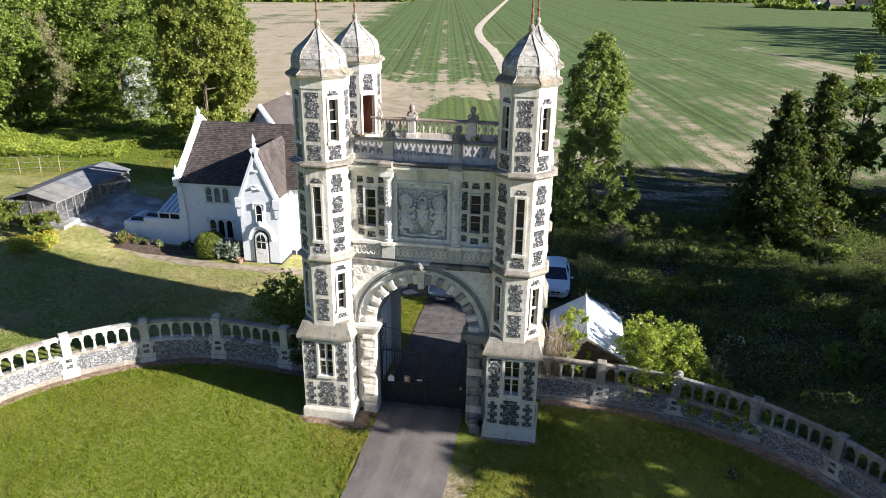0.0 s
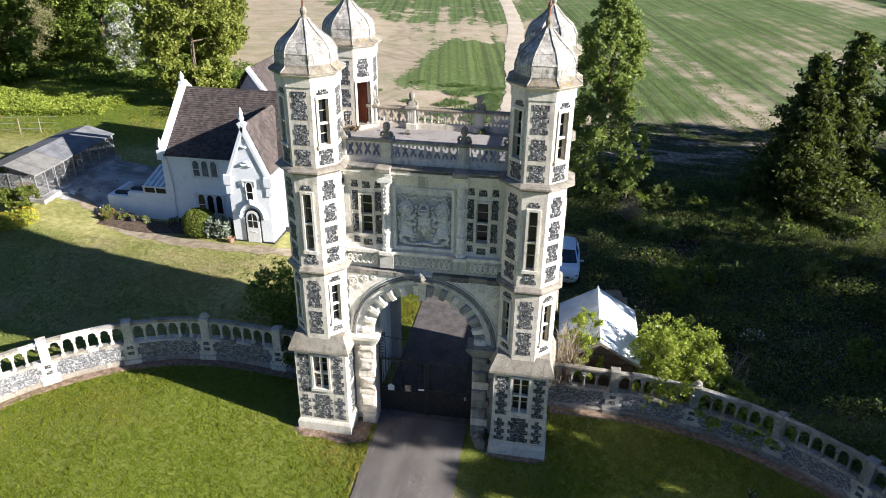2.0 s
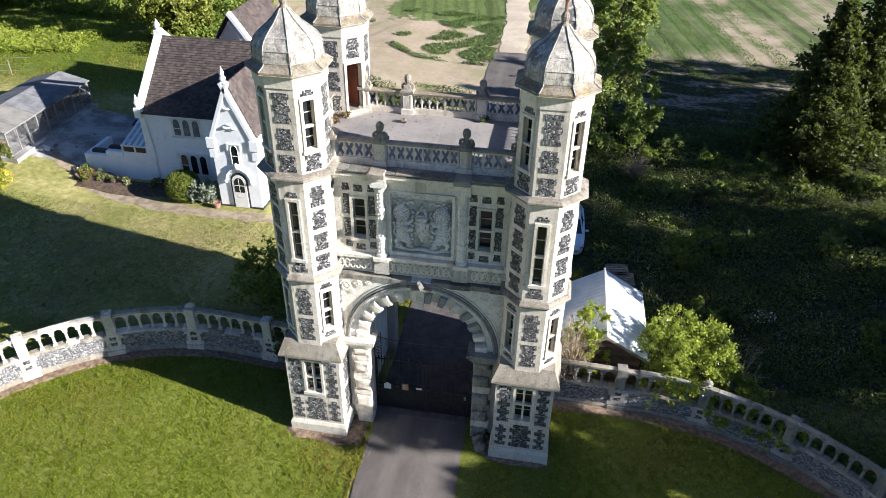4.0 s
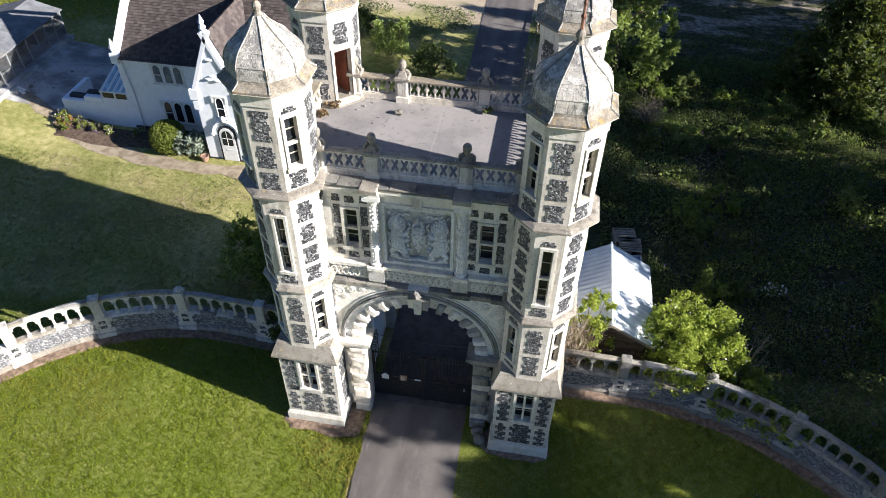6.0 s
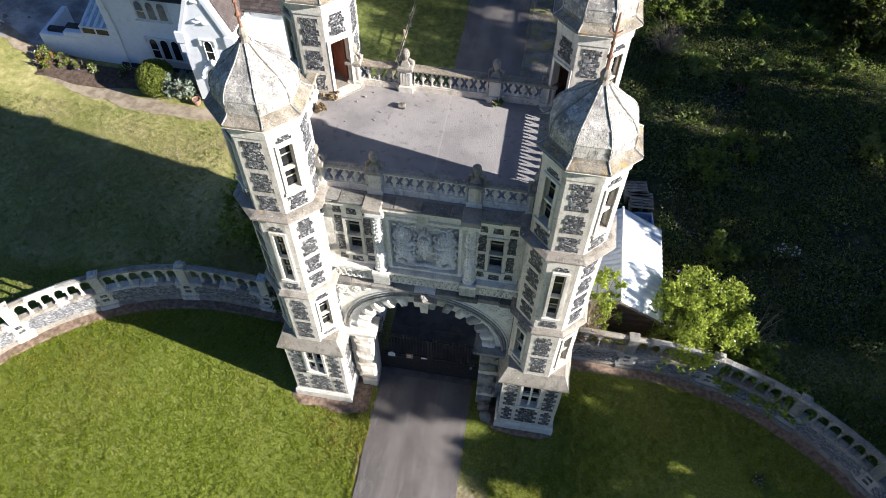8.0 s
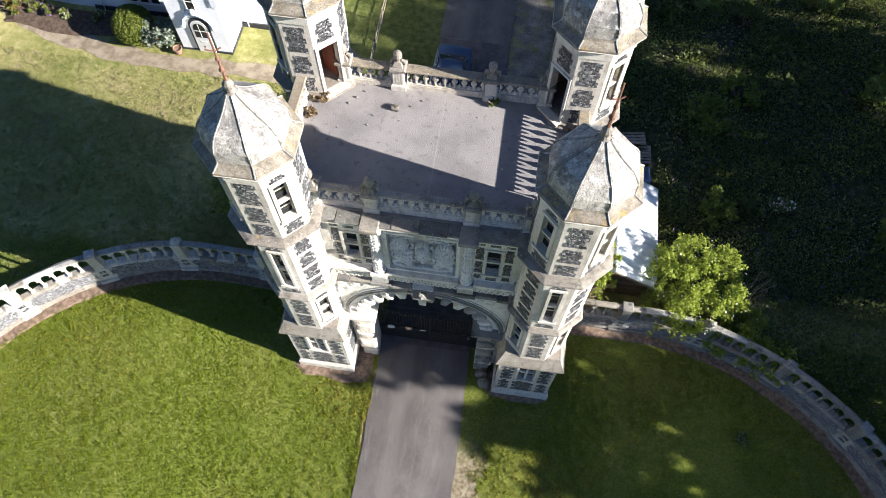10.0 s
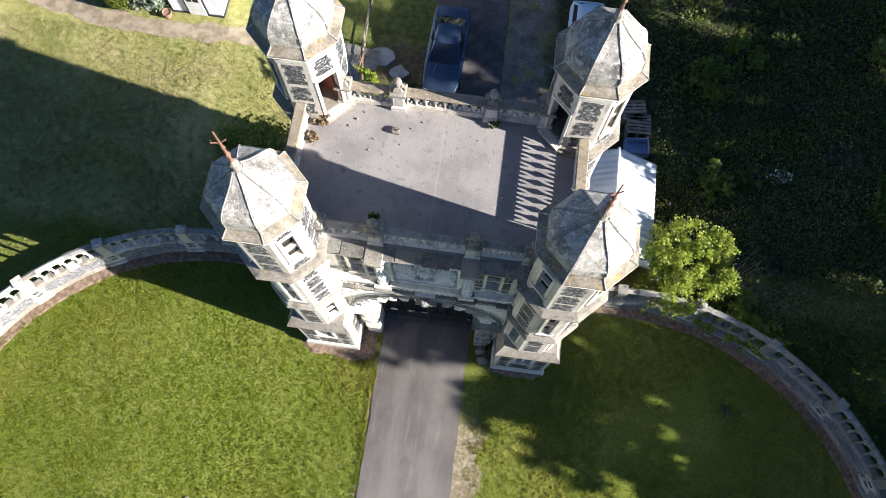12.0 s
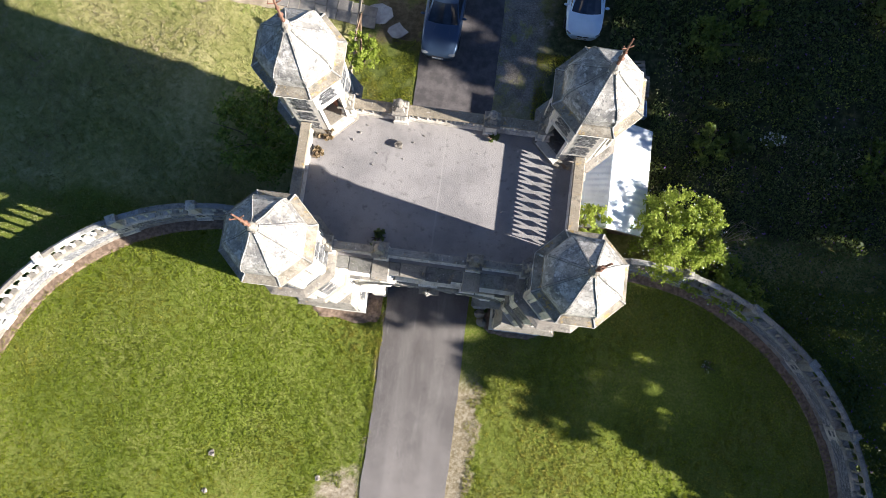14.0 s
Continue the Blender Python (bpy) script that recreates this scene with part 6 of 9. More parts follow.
# ---- iron gates ----
def gate_leaf(side):
    """One leaf, standing ajar inside the arch, hinged on its pier."""
    swing = 0
    at = Matrix.Translation((side * 1.98, FACADE_Y + 0.55, 0.17)) @ Matrix.Rotation(radians(180 if side > 0 else 0), 4, "Z") @ Matrix.Rotation(radians(swing), 4, "Z")
    g = thing("iron_gate", "closed black wrought-iron gate leaf under the arch", "gate", at, "gates in the arch")
    w, h = 1.95, 2.75
    bm = bmesh.new()
    for x in (0.03, w - 0.03):
        box(bm, x - 0.035, x + 0.035, -0.03, 0.03, 0.04, h)
    for z in (0.10, 1.15, 1.35, 2.70):
        box(bm, 0.03, w - 0.03, -0.022, 0.022, z, z + 0.05)
    part("gate_frame", bm, IRON, g)
    for i in range(15):
        bm = bmesh.new()
        x = 0.12 + (w - 0.24) * i / 14
        tube(bm, [(x, 0, 0.14), (x, 0, 1.5), (x, 0, 2.76)], 0.013, 5)
        lathe(bm, [(0.013, 2.76), (0.032, 2.82), (0.012, 2.86), (0.004, 2.96)], 6, Matrix.Translation((x, 0, 0)))
        part("bar", bm, IRON, g)
    bm = bmesh.new()
    for i in range(8):
        c = Vector((0.22 + (w - 0.44) * i / 7, 0, 1.27))
        tube(bm, [c + Vector((0.09 * math.cos(a), 0, 0.07 * math.sin(a))) for a in np.linspace(0, 2 * math.pi, 11)], 0.010, 4)
    part("scroll_row", bm, IRON, g)
    # a tall hinge standard filled with scrolls
    bm = bmesh.new()
    for x in (-0.02, 0.24):
        tube(bm, [(x, 0, 0.05), (x, 0, 2.2), (x, 0, 4.05)], 0.018, 5)
    part("standard", bm, IRON, g)
    for i in range(9):
        bm = bmesh.new()
        pts = []
        for j in range(15):
            a = j / 14 * 3.2 * math.pi
            k = 0.11 * (1 - 0.7 * j / 14)
            pts.append((0.11 + k * math.cos(a) * (1 if i % 2 else -1), 0, 2.78 + 0.15 * i + k * math.sin(a)))
        tube(bm, pts, 0.011, 4)
        part("scroll", bm, IRON, g)
    bm = bmesh.new()
    box(bm, 0.06, w - 0.06, -0.006, 0.006, 0.16, 1.12)
    part("kick_plate", bm, IRON, g, "black sheet-iron lower panel")
    return g


gate_leaf(-1)
gate_leaf(1)


def gate_signs():
    y = FACADE_Y + 0.50
    bm = bmesh.new()
    extrude_outline(bm, [(-1.66, 1.36), (-1.38, 1.36), (-1.38, 1.60), (-1.52, 1.70), (-1.66, 1.60)], y - 0.02, y)
    solid("letter_plaque", bm, SIGN_WHITE, "small white house-shaped box on the iron gate", "sign")
    bm = bmesh.new()
    box(bm, -0.93, -0.66, y - 0.02, y, 1.38, 1.72)
    b = solid("notice_board", bm, SIGN_BROWN, "small brown notice on the iron gate", "sign")
    for i in range(4):
        bm = bmesh.new()
        box(bm, -0.89, -0.72 - 0.03 * (i % 2), y - 0.026, y - 0.02, 1.44 + 0.06 * i, 1.46 + 0.06 * i)
        part("text_bar", bm, SIGN_WHITE, b, "pale bar of small print")
    bm = bmesh.new()
    box(bm, -0.34, -0.10, y - 0.02, y, 1.50, 1.58)
    solid("name_plate", bm, SIGN_WHITE, "narrow pale plate on the iron gate", "sign")
    bm = bmesh.new()
    box(bm, 1.60, 1.68, y - 0.03, y, 1.25, 1.42)
    solid("gate_latch_box", bm, STEEL, "small pale metal lock box on the gate", "lock")


gate_signs()
bm = bmesh.new()
tube(bm, [(-1.96 + 3.92 * i / 12, FACADE_Y + 0.42, 4.15 - 0.16 * (1 - ((i - 6) / 6) ** 2)) for i in range(13)], 0.012, 5)
solid("arch_cable", bm, IRON, "thin dark cable slung across the arch", "cable")
# passage doors in the side wall
bm = bmesh.new()
for i in range(3):
    slab(bm, -2.44, -2.37, 2.7 + 0.95 * i, 3.55 + 0.95 * i, 0.2, 3.9, 0.02)
solid("passage_panels", bm, WHITE_PAINT, "tall whitewashed panels along the passage wall", "panel", kind="structure")
bm = bmesh.new()
for i in range(2):
    blob(bm, (2.35 + 0.1 * i, 0.75 - 0.35 * i, 0.28), (0.26, 0.22, 0.26), 2, 0.3, i)
solid("guard_stone", bm, WORN_STONE, "rough round guard stone at the pier foot", "stone")

# ---- white cottage ----
HX0, HX1, HY0, HY1, HZ = -20.15, -9.2, 17.35, 24.65, 0.66
EAVES, RIDGE = 5.40, 8.66


def roof_slope(parent, o, along, up, length, run, course=0.16, width=0.21, seed=0):
    """Tiles laid in courses from the eaves: o is the lower corner, along and up are unit vectors."""
    n = along.cross(up).normalized()
    bm = bmesh.new()
    rows, cols = int(run / course), int(length / width)
    r = random.Random(seed)
    for j in range(rows):
        for i in range(-1, cols + 1):
            a0 = max(0.0, i * width + (width / 2 if j % 2 else 0) + 0.004)
            a1 = min(length, (i + 1) * width + (width / 2 if j % 2 else 0) - 0.004)
            if a1 - a0 < 0.03:
                continue
            u0, u1 = j * course, min(run, (j + 1) * course + 0.05)
            t0, t1 = 0.060 + r.uniform(-0.008, 0.008), 0.030
            p = [o + along * a + up * u + n * t for a, u, t in ((a0, u0, t0), (a1, u0, t0), (a1, u1, t1), (a0, u1, t1))]
            q = [o + along * a + up * u0 - n * 0.01 for a in (a0, a1)]
            v = [bm.verts.new(x) for x in p + q]
            bm.faces.new(v[:4])
            bm.faces.new((v[4], v[5], v[1], v[0]))
    me = bpy.data.meshes.new("roof_tiles")
    bm.to_mesh(me)
    bm.free()
    me.materials.append(TILE)
    ob = new("roof_tiles", me)
    ob.parent = parent
    return tagged(ob, "plum-brown plain clay tiles in courses", kind="stuff")


def lancets(parent, x, z, n, m, w=0.42, h=1.25, gap=0.16, hood=True, glass=None):
    """A row of pointed windows under a hood mould, on a wall whose frame is m (x along, y out)."""
    total = n * w + (n - 1) * gap
    bm = bmesh.new()
    box(bm, x - total / 2 - 0.16, x + total / 2 + 0.16, -0.02, 0.035, z - 0.10, z + h + 0.12, m)
    box(bm, x - total / 2 - 0.22, x + total / 2 + 0.22, -0.02, 0.09, z - 0.16, z - 0.10, m)
    if hood:
        box(bm, x - total / 2 - 0.22, x + total / 2 + 0.22, -0.02, 0.09, z + h + 0.12, z + h + 0.18, m)
        for s in (-1, 1):
            box(bm, x + s * (total / 2 + 0.19) - 0.04, x + s * (total / 2 + 0.19) + 0.04, -0.02, 0.09, z + h - 0.22, z + h + 0.12, m)
    win = part("window", bm, WHITE_FRAME, parent, "white window surround with pointed lights")
    for i in range(n):
        c = x - total / 2 + w / 2 + i * (w + gap)
        k = 8
        arc = [(c + w / 2 * math.cos(math.pi * j / k), z + h - w * 0.45 + w * 0.62 * math.sin(math.pi * j / k)) for j in range(k + 1)]
        bm = bmesh.new()
        extrude_outline(bm, [(c - w / 2, z), (c + w / 2, z), *arc], 0.030, 0.042, m)
        part("pane", bm, glass or DARK_GLASS, win)
        bm = bmesh.new()
        outer = [(c - w / 2 - 0.03, z - 0.02), (c + w / 2 + 0.03, z - 0.02)] + [(c + (w / 2 + 0.03) * math.cos(math.pi * j / k), z + h - w * 0.45 + (w * 0.62 + 0.03) * math.sin(math.pi * j / k)) for j in range(k + 1)]
        tube(bm, [m @ Vector((a, 0.05, b)) for a, b in outer + outer[:1]], 0.028, 4)
        if (i == 0 and n > 1) or n == 1:
            box(bm, c - w / 2, c + w / 2, 0.042, 0.06, z + h * 0.45, z + h * 0.45 + 0.04, m)
        part("sash", bm, WHITE_FRAME, win)
    return win


def cottage():
    house = thing("cottage", "white-painted Gothic cottage with steep plum-tiled roofs", "house")
    bm = bmesh.new()
    z0 = HZ - 0.6
    box(bm, HX0, HX1, HY0, HY1, z0, EAVES)
    cy = (HY0 + HY1) / 2
    for x in (HX0, HX1 - 0.3):
        extrude_outline(bm, [(HY0, EAVES), (HY1, EAVES), (cy, RIDGE - 0.1)], 0, 0.3, Matrix.Translation((x, 0, 0)) @ Matrix(((0, 1, 0, 0), (1, 0, 0, 0), (0, 0, 1, 0), (0, 0, 0, 1))))
    part("wall", bm, WHITE_PAINT, house, "white-painted rendered walls")
    up_f = Vector((0, cy - HY0, RIDGE - EAVES)).normalized()
    up_b = Vector((0, cy - HY1, RIDGE - EAVES)).normalized()
    run = math.hypot(cy - HY0, RIDGE - EAVES) + 0.25
    o = Vector((HX0 + 0.34, HY0, EAVES + 0.03)) - up_f * 0.25
    roof_slope(house, o, Vector((1, 0, 0)), up_f, HX1 - HX0 - 0.34, run, seed=1)
    o2 = Vector((HX1, HY1, EAVES + 0.03)) - up_b * 0.25
    roof_slope(house, o2, Vector((-1, 0, 0)), up_b, HX1 - HX0 - 0.34, run, seed=2)
    bm = bmesh.new()
    extrude_outline(bm, [(HY0 - 0.1, EAVES - 0.14), (HY1 + 0.1, EAVES - 0.14), (cy, RIDGE - 0.10)], 0.31, HX1 - HX0, Matrix.Translation((HX0, 0, 0)) @ Matrix(((0, 1, 0, 0), (1, 0, 0, 0), (0, 0, 1, 0), (0, 0, 0, 1))))
    part("roof", bm, TILE, house, "steep pitched roof")
    bm = bmesh.new()
    for i in range(int((HX1 - HX0 - 0.3) / 0.32)):
        x = HX0 + 0.36 + 0.32 * i
        tube(bm, [(x, cy, RIDGE + 0.02), (x + 0.31, cy, RIDGE + 0.02)], 0.085, 6)
    part("ridge_tiles", bm, TILE, house)
    # coped west gable with kneeler and finials
    bm = bmesh.new()
    for y0, s in ((HY0, 1), (HY1, -1)):
        d = Vector((0, cy - y0, RIDGE - EAVES))
        a = Vector((HX0 + 0.17, y0, EAVES)) - d * 0.07 + Vector((0, 0, 0.30))
        b = Vector((HX0 + 0.17, cy, RIDGE + 0.34))
        m = Matrix.Translation(a) @ Matrix((Vector((1, 0, 0)), d.normalized(), Vector((1, 0, 0)).cross(d.normalized()))).transposed().to_4x4()
        slab(bm, -0.22, 0.22, 0, (b - a).length, -0.26, 0.02, 0.03, m)
    part("gable_coping", bm, WHITE_PAINT, house, "white gable coping")
    for x, y, z, h in ((HX0 + 0.17, cy, RIDGE + 0.30, 0.75), (HX0 + 0.1, HY0 - 0.05, EAVES + 0.1, 0.9)):
        bm = bmesh.new()
        box(bm, -0.2, 0.2, -0.2, 0.2, -0.5, 0.1, Matrix.Translation((x, y, z)))
        lathe(bm, [(0.17, 0.1), (0.10, 0.2), (0.15, 0.3), (0.19, 0.42), (0.13, 0.55), (0.06, h * 0.85), (0.02, h)], 8, Matrix.Translation((x, y, z)))
        part("finial", bm, WHITE_PAINT, house)
    front = Matrix.Translation((0, HY0, 0)) @ face_pose(0, 0.0)
    lancets(house, -17.17, 1.52, 3, front, 0.40, 1.15, 0.20)
    lancets(house, -17.24, 4.02, 3, front, 0.40, 0.95, 0.20, False, LAMP_GLASS)
    bm = bmesh.new()
    box(bm, HX0, HX1, HY0 - 0.09, HY0 - 0.01, z0, HZ + 0.25)
    box(bm, HX0 - 0.05, HX1, HY0 - 0.16, HY0 - 0.02, EAVES - 0.12, EAVES - 0.02)
    part("plinth_and_gutter", bm, BLACK_PLINTH, house, "black plinth and gutter")
    # gabled porch
    px0, px1, py, pe, pr = -14.75, -12.22, 15.35, 5.15, 8.12
    pc = (px0 + px1) / 2
    bm = bmesh.new()
    extrude_outline(bm, [(px0, z0), (px1, z0), (px1, pe), (pc, pr), (px0, pe)], py, HY0 + 0.1)
    porch = part("porch", bm, WHITE_PAINT, house, "tall white gabled porch")
    for x, s in ((px0, 1), (px1, -1)):
        d = Vector((pc - x, 0, pr - pe)).normalized()
        a = Vector((x, py - 0.02, pe + 0.1)) - d * 0.35
        m = Matrix.Translation(a) @ Matrix((Vector((0, 1, 0)), d, Vector((0, 1, 0)).cross(d))).transposed().to_4x4()
        bm = bmesh.new()
        L = math.hypot(pc - x, pr - pe) + 0.5
        sgn = -1 if s > 0 else 1
        slab(bm, -0.04, 0.30, 0, L, min(0, -0.24 * sgn), max(0, -0.24 * sgn), 0.03, m)
        part("porch_coping", bm, WHITE_PAINT, porch)
        # shoulder at the foot of the coping
        bm = bmesh.new()
        slab(bm, x - 0.24, x + 0.24, py - 0.10, py + 0.45, pe - 0.75, pe - 0.05, 0.05)
        slab(bm, x - 0.16, x + 0.16, py - 0.06, py + 0.4, pe - 1.35, pe - 0.75, 0.05)
        part("kneeler", bm, WHITE_PAINT, porch)
        up = Vector((pc - x, 0, pr - pe)).normalized()
        o = Vector((x, py + 0.30 if s < 0 else HY0 + 2.6, pe + 0.05)) - up * 0.15
        al = Vector((0, 1, 0)) if s < 0 else Vector((0, -1, 0))
        roof_slope(house, o, al, up, HY0 + 2.3 - py, math.hypot(pc - x, pr - pe) + 0.15, seed=4)
    bm = bmesh.new()
    lathe(bm, [(0.16, 0), (0.10, 0.15), (0.19, 0.3), (0.10, 0.45), (0.15, 0.6), (0.05, 0.85), (0.02, 0.95)], 8, Matrix.Translation((pc, py + 0.1, pr + 0.12)))
    box(bm, -0.12, 0.12, -0.15, 0.2, -0.6, 0.1, Matrix.Translation((pc, py + 0.1, pr + 0.12)))
    part("porch_finial", bm, WHITE_PAINT, porch)
    pm = Matrix.Translation((0, py, 0)) @ face_pose(0, 0.0)
    lancets(porch, pc + 0.05, 3.55, 1, pm, 0.36, 1.05)
    # a carved bracket and a blank scroll on the gable
    for dx, dz, r in ((-0.26, 5.75, 0.15), (0.22, 5.70, 0.13), (0, 5.92, 0.12), (0, 6.85, 0.14)):
        bm = bmesh.new()
        blob(bm, (pc + dx, py - 0.02, dz), (r * 1.5, 0.09, r * 0.6), 2, 0.2, dx)
        part("gable_ornament", bm, WHITE_PAINT, porch)
    # door with hood
    k = 10
    dz = HZ + 0.02
    arc = [(pc + 0.05 + 0.52 * math.cos(math.pi * j / k), dz + 1.75 + 0.55 * math.sin(math.pi * j / k)) for j in range(k + 1)]
    bm = bmesh.new()
    extrude_outline(bm, [(pc + 0.05 - 0.52, dz), (pc + 0.05 + 0.52, dz), *arc], 0.0, 0.05, pm)
    door = part("door", bm, BLACK_PLINTH, porch, "arched doorway with dark surround")
    bm = bmesh.new()
    arc2 = [(pc + 0.05 + 0.42 * math.cos(math.pi * j / k), dz + 1.70 + 0.46 * math.sin(math.pi * j / k)) for j in range(k + 1)]
    extrude_outline(bm, [(pc + 0.05 - 0.42, dz + 0.04), (pc + 0.05 + 0.42, dz + 0.04), *arc2], 0.05, 0.085, pm)
    part("door_leaf", bm, WHITE_FRAME, door, "white panelled door with arched glazing")
    bm = bmesh.new()
    arc3 = [(pc + 0.05 + 0.30 * math.cos(math.pi * j / k), dz + 1.60 + 0.40 * math.sin(math.pi * j / k)) for j in range(k + 1)]
    extrude_outline(bm, [(pc + 0.05 - 0.30, dz + 1.05), (pc + 0.05 + 0.30, dz + 1.05), *arc3], 0.085, 0.095, pm)
    part("door_glass", bm, DARK_GLASS, door)
    bm = bmesh.new()
    box(bm, pc + 0.035, pc + 0.065, 0.095, 0.105, dz + 1.05, dz + 1.98, pm)
    box(bm, pc + 0.05 - 0.30, pc + 0.05 + 0.30, 0.095, 0.105, dz + 1.48, dz + 1.52, pm)
    box(bm, pc - 0.12, pc + 0.22, 0.085, 0.10, dz + 0.72, dz + 0.80, pm)
    part("glazing_bars", bm, WHITE_FRAME, door)
    bm = bmesh.new()
    hood = [(pc + 0.05 + 0.75 * math.cos(math.pi * j / k), -0.09, dz + 1.80 + 0.78 * math.sin(math.pi * j / k)) for j in range(k + 1)]
    tube(bm, [(x, py - 0.07, z) for x, _, z in hood], 0.07, 6)
    for s in (-1, 1):
        blob(bm, (pc + 0.05 + s * 0.78, py - 0.08, dz + 1.72), (0.13, 0.1, 0.13), 2, 0.1)
    blob(bm, (pc + 0.05, py - 0.1, dz + 2.75), (0.14, 0.12, 0.2), 2, 0.1)
    part("hood_mould", bm, WHITE_PAINT, porch)
    bm = bmesh.new()
    box(bm, px0 - 0.05, px1 + 0.05, py - 0.06, HY0, z0, HZ + 0.12)
    part("porch_plinth", bm, BLACK_PLINTH, porch)
    bm = bmesh.new()
    tube(bm, [(px1 + 0.35, HY0 - 0.06, EAVES - 0.1), (px1 + 0.35, HY0 - 0.06, HZ)], 0.05, 6)
    part("downpipe", bm, WHITE_FRAME, house)
    bm = bmesh.new()
    tube(bm, [(HX0 + 0.35, HY0 - 0.06, EAVES - 0.1), (HX0 + 0.55, HY0 - 0.06, 3.0), (HX0 + 0.5, HY0 - 0.06, HZ)], 0.05, 6)
    part("downpipe", bm, WHITE_FRAME, house)
    # rear wing behind the ridge
    bm = bmesh.new()
    extrude_outline(bm, [(-19.6, z0), (-14.2, z0), (-14.2, 5.4), (-16.9, 9.2), (-19.6, 5.4)], 25.0, 30.0)
    part("rear_wing", bm, WHITE_PAINT, house)
    for x, s in ((-19.6, 1), (-14.2, -1)):
        up = Vector((-16.9 - x, 0, 3.8)).normalized()
        o = Vector((x, 24.2 if s < 0 else 30.2, 5.5)) - up * 0.2
        roof_slope(house, o, Vector((0, 1, 0)) if s < 0 else Vector((0, -1, 0)), up, 6.0, math.hypot(2.7, 3.8) + 0.2, seed=7)
        bm = bmesh.new()
        d = up
        a = Vector((x, 24.2 if s < 0 else 30.0, 5.6)) - d * 0.3
        m = Matrix.Translation(a) @ Matrix((Vector((0, 1, 0)), d, Vector((0, 1, 0)).cross(d))).transposed().to_4x4()
        slab(bm, -0.2, 0.2, 0, 4.95, -0.1, 0.16, 0.03, m)
        part("rear_coping", bm, WHITE_PAINT, house)
    # lean-to and garden wall
    bm = bmesh.new()
    box(bm, -21.85, HX0, 17.4, 17.7, z0, 2.55)
    box(bm, -21.85, -21.6, 17.7, 20.0, z0, 2.55)
    lean = part("lean_to", bm, WHITE_PAINT, house, "white lean-to with striped glazed roof")
    for i in range(9):
        bm = bmesh.new()
        x0 = -21.82 + 1.66 * i / 9
        m = Matrix.Translation((x0, 17.42, 2.98)) @ Matrix.Rotation(radians(16), 4, "X")
        box(bm, 0, 1.66 / 9 - 0.02, 0, 2.4, 0, 0.03, m)
        part("roof_panel", bm, ROOF_GLASS if i % 2 else WHITE_FRAME, lean)
    for i in range(2):
        bm = bmesh.new()
        box(bm, -21.70 + 0.78 * i, -21.02 + 0.78 * i, 17.38, 17.42, 2.57, 2.92)
        part("pane", bm, DARK_GLASS, lean)
    bm = bmesh.new()
    for x in (-21.85, -21.02, -20.24):
        box(bm, x, x + 0.10, 17.36, 17.6, 2.55, 2.95)
    box(bm, -21.87, -20.15, 17.35, 17.6, 2.92, 3.0)
    part("window_frame", bm, WHITE_FRAME, lean)
    bm = bmesh.new()
    slab(bm, -24.55, -21.85, 17.42, 17.7, z0, 2.16, 0.04)
    slab(bm, -24.55, -24.25, 17.7, 20.0, z0, 2.16, 0.04)
    slab(bm, -23.0, -21.86, 17.38, 17.74, 2.16, 2.5, 0.04)
    solid("yard_wall", bm, WHITE_PAINT, "white-painted yard wall beside the cottage", "wall", kind="structure")
    for x in (-23.65, -22.45):
        bm = bmesh.new()
        slab(bm, x - 0.52, x + 0.52, 17.72, 18.05, 1.95, 2.32 if x < -23 else 2.64, 0.03)
        solid("planter_trough", bm, BLACK_PLINTH, "dark empty planter trough on the yard wall", "planter")
    return house


cottage()
strip("yard", [(-29.2, 21.5), (-20.3, 21.5)], 7.6, YARD, "pale concrete yard beside the cottage", 0.02, 0.15, category="pavement")


